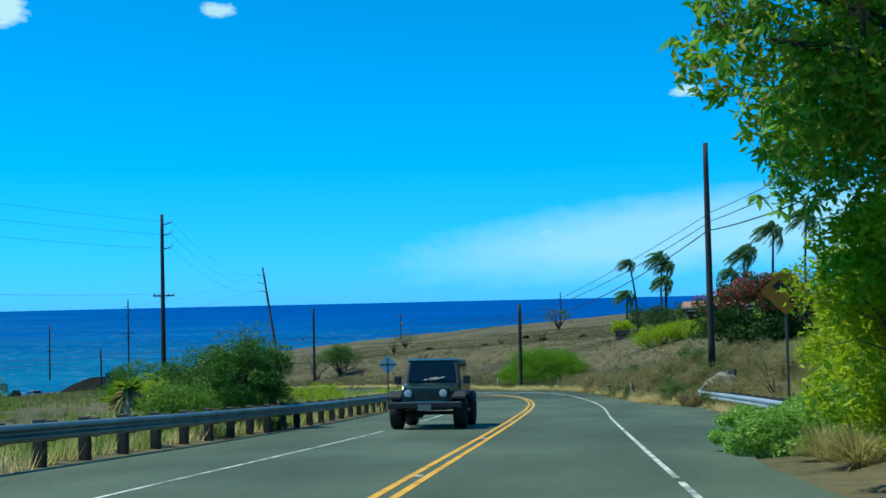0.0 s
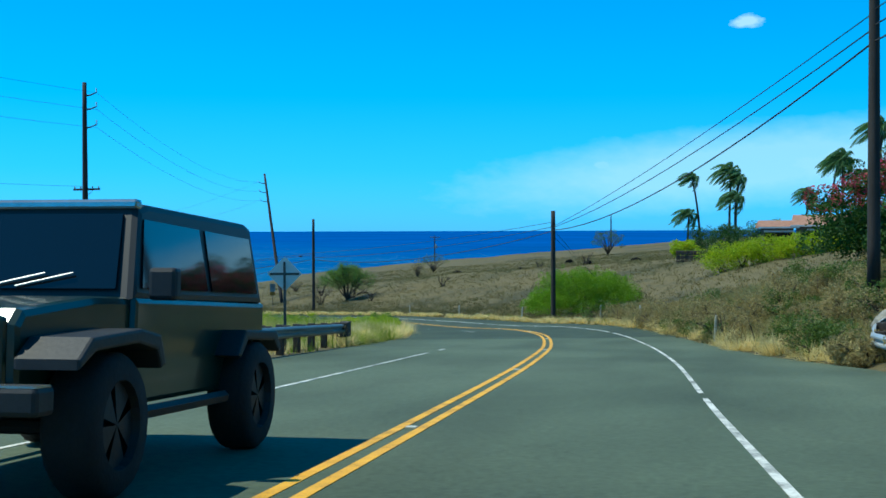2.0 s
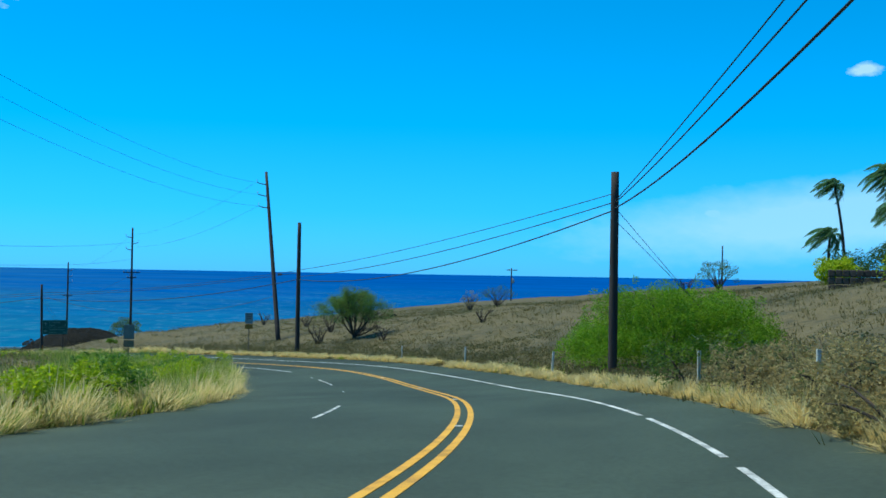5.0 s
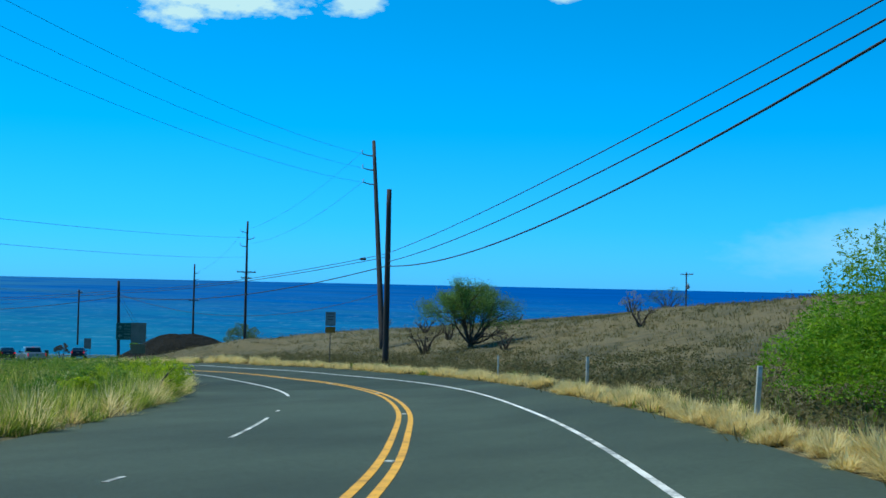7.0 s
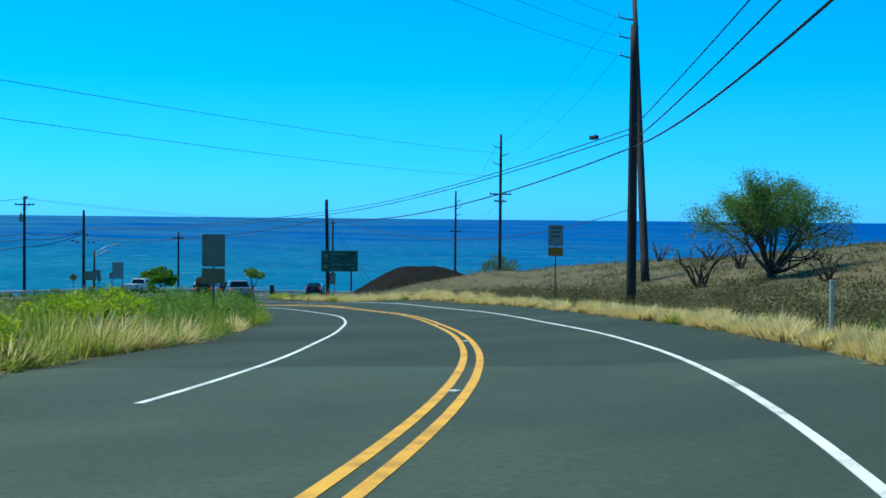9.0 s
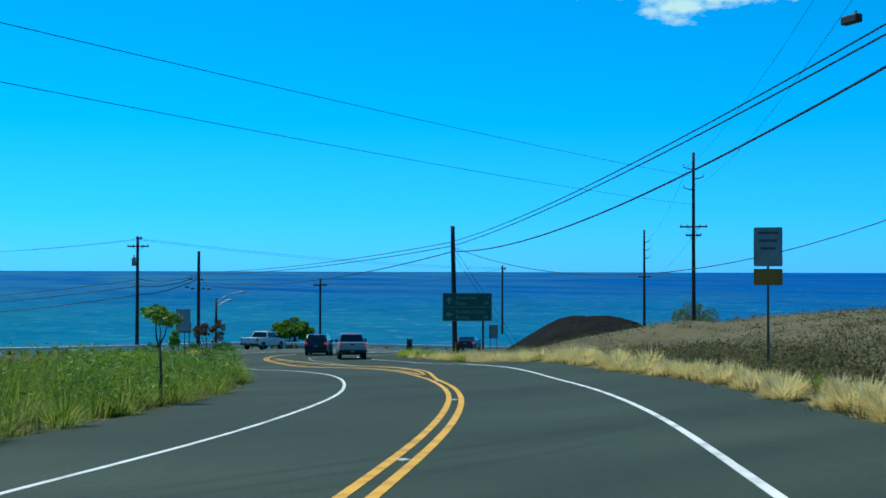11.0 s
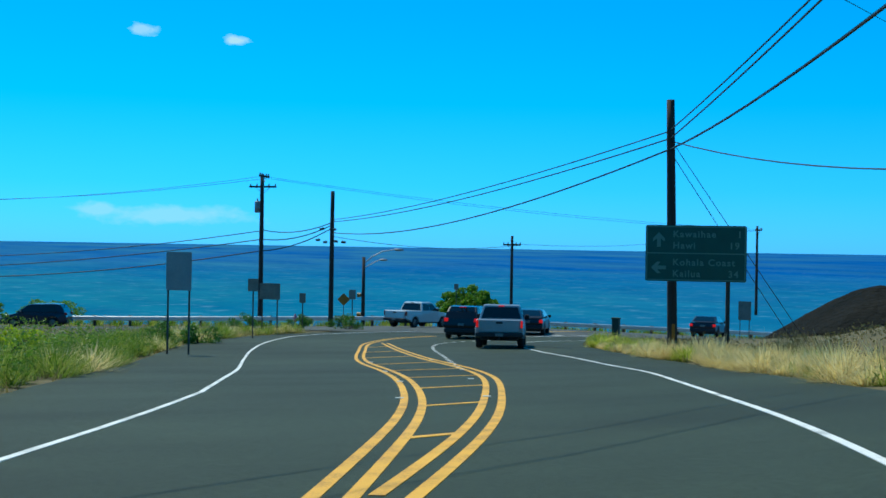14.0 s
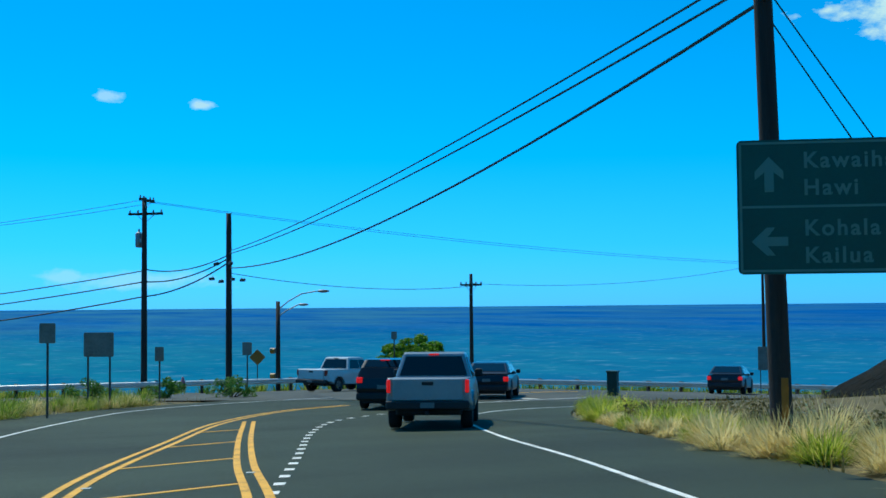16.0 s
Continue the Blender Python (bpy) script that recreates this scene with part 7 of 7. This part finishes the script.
def along_edge(edge, sign, s0, s1, count, d0, d1):
    """Random places beyond a road edge, from point s0 to point s1 of the edge line, d0 to d1 metres out."""
    i = RNG.integers(s0, s1, count)
    t = np.gradient(edge, axis=0)[i]
    t /= np.linalg.norm(t, axis=1)[:, None]
    d = d0 + (d1 - d0) * RNG.random(count) ** 1.5
    xy = edge[i] + np.c_[t[:, 1], -t[:, 0]] * (sign * d)[:, None] + RNG.normal(size=(count, 2)) * 0.15
    xy = xy[~paved(xy)]
    return np.c_[xy, ground_z(xy)]


def field(x0, x1, y0, y1, count, keep=None):
    xy = np.c_[x0 + (x1 - x0) * RNG.random(count), y0 + (y1 - y0) * RNG.random(count)]
    xy = xy[~paved(xy) & (fall_off(xy) < 4)]
    if keep is not None:
        xy = xy[keep(xy)]
    return np.c_[xy, ground_z(xy)]


def clumps(name, at, blades, size, mat, label, width=0.007):
    """Round fluffy clumps: fine blades that fan out from each base and bend over."""
    at = np.asarray(at, float)
    n = len(at) * blades
    k = np.repeat(np.arange(len(at)), blades)
    R = (size * (0.6 + 0.6 * RNG.random(len(at))))[k]
    a = RNG.random(n) * math.tau
    up = 0.12 + 0.88 * RNG.random(n)
    side = np.sqrt(1 - up**2)
    d = np.c_[np.cos(a) * side, np.sin(a) * side, up] + RNG.normal(size=(n, 3)) * 0.12
    L = R * (0.34 + 0.34 * RNG.random(n))
    r = 0.6 * R * RNG.random(n) ** 0.6
    base = np.c_[at[k, 0] + r * np.cos(a), at[k, 1] + r * np.sin(a), at[k, 2] - 0.03 + 0.6 * R * up * RNG.random(n)]
    tip = base + d * L[:, None] + np.c_[np.cos(a) * 0.12 * L, np.sin(a) * 0.12 * L, -0.08 * L]
    w = np.c_[-np.sin(a), np.cos(a), np.zeros(n)] * (1.3 * width * (0.7 + 0.8 * RNG.random(n)))[:, None]
    v = np.stack([base - w, base + w, tip], 1).reshape(-1, 3)
    return tagged(add_mesh(name, v, np.arange(3 * n).reshape(-1, 3), mat), label, "grass", kind="stuff")


nL, nR = len(EDGE_L), len(EDGE_R)
# golden clumps along the outer edge of the bend
p = np.vstack([along_edge(EDGE_R, 1, 146, 250, 330, 0.25, 1.0), along_edge(EDGE_R, 1, 250, nR - 14, 34, 0.25, 1.0)])
clumps("roadside_grass", p, 520, 0.42, STRAW, "round golden dry grass clumps along the road edge", 0.008)
p = along_edge(EDGE_R, 1, 146, nR - 14, 60, 0.3, 1.6)
clumps("roadside_grass", p, 260, 0.4, GRASS, "green-yellow grass clumps along the road edge")
p = along_edge(EDGE_R, 1, 146, nR - 14, 1100, 1.2, 6.0)
tufts("roadside_grass", p, 30, 0.16 + 0.12 * RNG.random(len(p)), 0.26, STRAW_DULL, "thin dry grass behind the road edge", 0.009, 0.6)
p = along_edge(EDGE_R, 1, 106, 152, 70, 0.1, 1.4)
clumps("roadside_grass", p, 420, 0.66, STRAW, "round golden grass clumps below the bank")
p = np.vstack([along_edge(EDGE_R, 1, 106, 154, 1100, 0.8, 9.0), along_edge(EDGE_R, 1, 100, 154, 2400, 4.0, 22.0)])
tufts("bank_grass", p, 40, 0.5, 0.42, STRAW_FIELD, "golden dry grass growing over the bank", 0.01, 0.7)
p = np.vstack([along_edge(EDGE_R, 1, nR - 62, nR - 34, 34, 0.25, 1.6), along_edge(EDGE_R, 1, nR - 34, nR - 20, 26, 0.3, 2.2)])
clumps("roadside_grass", p, 800, 0.7, STRAW, "pale fluffy dry grass below the green sign")
p = np.vstack([along_edge(EDGE_R, 1, nR - 40, nR - 20, 14, 0.4, 2.6), along_edge(EDGE_R, 1, nR - 20, nR - 6, 26, 0.3, 2.4)])
clumps("roadside_grass", p, 700, 0.58, GRASS_BRIGHT, "green grass tufts among dry grass at the sign")
p = np.vstack([along_edge(EDGE_R, 1, 150, nR - 20, 1500, 1.5, 11.0), along_edge(EDGE_R, 1, nR - 40, nR - 8, 160, 1.4, 6.0)])
v, f = leaf_quads(np.repeat(p, 34, axis=0) + RNG.normal(size=(len(p) * 34, 3)) * np.array([0.3, 0.3, 0.1]) + np.array([0, 0, 0.17]), 0.11)
tagged(add_mesh("low_scrub", v, f, LEAF_SCRUB), "low dark dry scrub behind the golden grass", "scrub", kind="stuff")
# weeds along the inner edge
p = np.vstack([along_edge(EDGE_L, -1, 128, nL - 4, 300, 0.25, 1.6), along_edge(EDGE_L, -1, 140, nL - 4, 420, 1.2, 6.0)])
clumps("field_grass", p, 300, 0.66, GRASS, "yellow-green grass clumps along the road edge")
p = np.vstack([along_edge(EDGE_L, -1, 128, 215, 210, 0.25, 4.5), along_edge(EDGE_L, -1, 215, nL - 4, 30, 0.25, 2.0)])
clumps("field_grass", p, 320, 0.8, STRAW, "golden grass clumps along the road edge")
for i in range(22):
    x, y, z = along_edge(EDGE_L, -1, 148, 212, 1, 1.0, 5.0)[0] if i % 2 else along_edge(EDGE_L, -1, 176, 212, 1, 0.7, 3.5)[0]
    k = 0.6 + 0.5 * RNG.random()
    bush(x, y, "yellow-green leafy weed clump in roadside grass", (0.95 * k, 1.0 * k, 0.62 * k), 2600, 0.07, LEAF_LIME if i % 3 else LEAF_FIELD, 18, 0.42, "weedy_bush", 0.15, "field shrubs")


def patchy(p, low, high):
    return np.array([low + (high - low) * min(1, max(0, 0.5 + 1.3 * noise.noise((x * 0.55, y * 0.55, 4.0)))) for x, y in p[:, :2]])


p = np.vstack([along_edge(EDGE_L, -1, 160, 214, 480, 0.5, 8.0), along_edge(EDGE_L, -1, 128, 165, 200, 0.6, 8.0)])
tufts("field_grass", p, 30, patchy(p, 0.3, 1.0), 0.3, GRASS_BRIGHT, "bright yellow-green grass along the inner bend", 0.009, 0.5)
p = np.vstack([along_edge(EDGE_L, -1, 160, 214, 350, 0.6, 8.0), along_edge(EDGE_L, -1, 214, nL - 26, 800, 0.6, 8.0)])
tufts("field_grass", p, 30, patchy(p, 0.25, 1.0), 0.3, GRASS, "tall green and yellow weeds along the road", 0.009, 0.5)
p = np.vstack([along_edge(EDGE_L, -1, 128, 205, 800, 0.6, 9.0), along_edge(EDGE_L, -1, 205, nL - 26, 80, 0.6, 9.0)])
tufts("field_grass", p, 30, patchy(p[:, [1, 0, 2]], 0.25, 0.75), 0.28, STRAW_FIELD, "tall straw grass along the road", 0.009, 0.5)
p = np.vstack([along_edge(EDGE_L, -1, 212, nL - 26, 1250, 0.4, 6.0), along_edge(EDGE_L, -1, 170, 212, 260, 1.8, 6.0)])
p = p[patchy(p, 0, 1) > 0.25]
stalk = np.repeat(p, 44, axis=0)
stalk = stalk + np.c_[RNG.normal(size=(len(stalk), 2)) * 0.15, 0.12 + np.repeat(patchy(p[:, [1, 0, 2]], 0.4, 1.1), 44) * RNG.random(len(stalk))]
v, f = leaf_quads(stalk, 0.075, 0.4)
tagged(add_mesh("roadside_weeds", v, f, LEAF_FIELD), "leafy green weeds standing in roadside grass", "weeds", kind="stuff")
p = along_edge(EDGE_L, -1, nL - 26, nL - 4, 260, 0.4, 5.0)
tufts("field_grass", p, 34, 0.32, 0.32, STRAW_FIELD, "low dry grass beside the junction", 0.010, 0.6)
p = along_edge(EDGE_L, -1, 40, 132, 260, 1.1, 4.0)
clumps("field_grass", p, 150, 0.45, GRASS, "yellow-green grass clumps under the guardrail")
p = along_edge(EDGE_L, -1, 40, 132, 1000, 1.0, 8.0)
tufts("field_grass", p, 26, 0.42, 0.28, GRASS, "green weeds behind the guardrail", 0.010, 0.55)
p = along_edge(EDGE_L, -1, 40, 132, 900, 0.8, 8.0)
tufts("field_grass", p, 24, 0.38, 0.25, STRAW, "dry grass behind the guardrail", 0.010, 0.5)
p = along_edge(EDGE_R, 1, 88, 112, 30, 0.1, 1.6)
clumps("roadside_grass", p, 190, 0.5, STRAW, "dry grass clumps along the road edge")
p = np.array([(1.95, 19.6), (2.2, 17.8), (2.6, 19.6), (2.9, 24.4)])
clumps("roadside_grass", np.c_[p, ground_z(p) + 0.08], 900, 0.75, STRAW_FIELD, "dry straw tuft among roadside weeds")
p = np.array([(-90.6, 189.3), (-91.3, 189.9), (-90.1, 190.2)])
clumps("roadside_grass", np.c_[p, ground_z(p)], 700, 1.0, STRAW_DULL, "tall brown dry grass clump beside the road sign")
p = along_edge(HWY_FAR, -1, 12, 130, 900, 1.6, 4.6)
tufts("verge_grass", p, 16, 0.55, 0.5, GRASS, "dark green weeds behind the seaward guardrail", 0.03, 0.5)
# the wide fields
p = field(-75, 15, 70, 260, 20000)
tufts("pasture_grass", p, 10, 0.24, 0.5, STRAW_DULL, "sparse dead grass over the hillside", 0.018, 0.7)
p = field(-150, -10, 30, 250, 17000)
tufts("pasture_grass", p, 7, 0.26, 0.4, STRAW_DULL, "sparse dead grass over the fields", 0.012, 0.7)
p = field(-60, -14, 40, 130, 2600)
tufts("pasture_grass", p, 9, 0.38, 0.3, GRASS, "green-yellow weeds in the field", 0.012, 0.5)
p = field(-110, 15, 80, 260, 8500, lambda xy: np.array([noise.noise((x * 0.06, y * 0.14, 7.0)) > 0.0 for x, y in xy]) & (distance_to(xy, EDGE_L) > 5) & (distance_to(xy, EDGE_R) > 3))
v, f = leaf_quads(np.repeat(p, 22, axis=0) + np.abs(RNG.normal(size=(len(p) * 22, 3))) * np.array([0.45, 0.45, 0.2]), 0.12)
tagged(add_mesh("low_scrub", v, f, LEAF_SCRUB), "low grey-brown scrub scattered over the hillside", "scrub", kind="stuff")


# ---------- mound of lava rock ----------
def mound():
    n, m = 44, 26
    verts, faces = [], []
    ax, ay = Vector((-0.857, 0.515)), Vector((0.515, 0.857))
    for j in range(m + 1):
        r = j / m
        for i in range(n):
            a = i * math.tau / n
            rr = r * (1 + 0.16 * noise.noise((math.cos(a) * 1.3, math.sin(a) * 1.3, 0.5)))
            p = Vector((-112.0, 216.3)) + ax * (math.cos(a) * 10.6 * rr) + ay * (math.sin(a) * 6.7 * rr)
            h = 2.6 * (1 - r * r) ** 1.2 + 0.35 * noise.noise((p.x * 0.45, p.y * 0.45, 2)) * (1 - r) ** 0.3 + 0.12 * noise.noise((p.x * 1.7, p.y * 1.7, 5)) * (1 - r * r)
            verts.append((p.x, p.y, gz(p.x, p.y) + h - (0.4 if j == m else 0)))
    for j in range(m):
        for i in range(n):
            faces.append((j * n + i, j * n + (i + 1) % n, (j + 1) * n + (i + 1) % n, (j + 1) * n + i))
    thing("rock_mound", verts, faces, LAVA, "dark brown mound of lava rubble behind the sign", "mound")


mound()


# ---------- the house above the bank ----------
def house(x, y, w, d, wall_h, ridge_h, yaw, label):
    z = -5.0
    h = empty("house", pose(x, y, z, 0, 0, yaw), label, "house", "houses")
    wallm = mottled("weathered_timber_wall", [(0.10, 0.085, 0.07), (0.15, 0.13, 0.11)], 1.5, 12, 0.85, bump=0.3)
    roofm = mottled("terracotta_roof", [(0.24, 0.12, 0.08), (0.34, 0.18, 0.12), (0.40, 0.22, 0.15)], 1.5, 14, 0.85, bump=0.4)
    part("wall", box(bmesh.new(), -w / 2, w / 2, -d / 2, d / 2, 0, wall_h), wallm, h)
    o = 0.6
    bm = bmesh.new()
    vs = [(-w / 2 - o, -d / 2 - o, wall_h - 0.05), (w / 2 + o, -d / 2 - o, wall_h - 0.05), (w / 2 + o, d / 2 + o, wall_h - 0.05), (-w / 2 - o, d / 2 + o, wall_h - 0.05), (-w / 2 - o * 0.7, 0, ridge_h), (w / 2 + o * 0.7, 0, ridge_h)]
    V = [bm.verts.new(v) for v in vs] + [bm.verts.new((v[0], v[1], v[2] - 0.18)) for v in vs[:4]]
    for q in ((0, 1, 5, 4), (1, 2, 5), (2, 3, 4, 5), (3, 0, 4), (0, 6, 7, 1), (1, 7, 8, 2), (2, 8, 9, 3), (3, 9, 6, 0), (9, 8, 7, 6)):
        bm.faces.new([V[k] for k in q])
    part("roof", bm, roofm, h, "brown-red tiled gable roof")
    part("fascia", box(bmesh.new(), -w / 2 - o, w / 2 + o, -d / 2 - o - 0.04, -d / 2 - o - 0.006, wall_h - 0.24, wall_h - 0.06), SIGN_WHITE, h, "white painted fascia board")
    for k in (-0.3, 0.05, 0.32):
        win = part("window", box(bmesh.new(), k * w - 0.55, k * w + 0.55, -d / 2 - 0.03, -d / 2 + 0.02, wall_h * 0.4, wall_h * 0.8), GLASS, h)
        part("frame", box(bmesh.new(), k * w - 0.62, k * w + 0.62, -d / 2 - 0.05, -d / 2 - 0.02, wall_h * 0.8, wall_h * 0.86), SIGN_WHITE, win)


house(8.3, 178.0, 9.2, 7.0, 3.6, 4.75, -4, "single-storey house with a brown-red tiled roof behind a hedge")
house(1.4, 177.5, 3.4, 5.0, 3.4, 4.1, 3, "low timber house with a brown roof among palms")


def ribbon_post(x, y):
    """A short stake with a bleached red cloth tied to it."""
    z = float(ground_z([(x, y)])[0])
    ob = empty("marker_stake", pose(x, y, z), "short pale stake with a faded red cloth tied on", "stake")
    part("stake", tube(bmesh.new(), [(0, 0, -0.2), (0, 0, 0.95)], 0.035, 6), SIGN_WHITE, ob)
    bm = bmesh.new()
    tube(bm, [(0, 0, 0.42), (0.03, 0.02, 0.6), (0, 0, 0.8), (0.02, 0, 1.05)], [0.05, 0.16, 0.13, 0.04], 7)
    part("cloth", bm, mottled("faded_red_cloth", [(0.42, 0.10, 0.14), (0.6, 0.22, 0.26)], 4, 20, 0.8), ob, "bleached red cloth")


ribbon_post(-148.9, 197.65)


# ---------- stones ----------
def boulder(name, x, y, r, label, mat, z=None, seed=0.0):
    bm = bmesh.new()
    bmesh.ops.create_icosphere(bm, subdivisions=3, radius=1.0)
    for v in bm.verts:
        q = v.co.copy()
        v.co = Vector((q.x * r[0], q.y * r[1], q.z * r[2])) * (1 + 0.28 * noise.noise(q * 1.3 + Vector((seed, 0, 0))) + 0.1 * noise.noise(q * 3.5 + Vector((0, seed, 0))))
    me = bpy.data.meshes.new(name)
    bm.to_mesh(me)
    bm.free()
    me.materials.append(mat)
    ob = new(name, me)
    ob.matrix_world = pose(x, y, (gz(x, y) if z is None else z) + r[2] * 0.35, 0, 0, seed * 40)
    return tagged(ob, label, "rock", "rocks")


BROWN_STONE = mottled("brown_garden_stone", [(0.035, 0.027, 0.02), (0.065, 0.05, 0.036), (0.10, 0.08, 0.06)], 1.5, 14, 0.9, bump=0.8, bump_scale=8, depth=0.05)
PALE_ROCK = mottled("pale_weathered_rock", [(0.16, 0.15, 0.12), (0.26, 0.245, 0.20), (0.36, 0.34, 0.28)], 1.5, 14, 0.9, bump=0.8, bump_scale=8, depth=0.05)
boulder("boulder", 1.5, 60.6, (1.0, 0.7, 0.62), "pale flat-topped boulder behind the guardrail end", PALE_ROCK, seed=1.3)
wall = empty("stone_wall", pose(-7.0, 149.6, -5.35, 0, 0, 2), "short dark lava-stone garden wall at a gateway", "wall")
for k in range(3):
    for i in range(9 - (k == 2)):
        bm = box(bmesh.new(), -1.85 + i * 0.42, -1.85 + i * 0.42 + 0.405, -0.25 + 0.03 * ((i + k) % 2), 0.25, k * 0.46, k * 0.46 + 0.43, 0.06)
        part("stone", bm, BROWN_STONE, wall)
for x, y in ((-33, 198), (-22, 186), (-44, 206), (-15, 176), (-60, 208), (-28, 212)):
    boulder("lava_rock", x, y, (0.7, 0.6, 0.4), "dark lava rock lying in dead grass", LAVA, seed=x * 0.1)
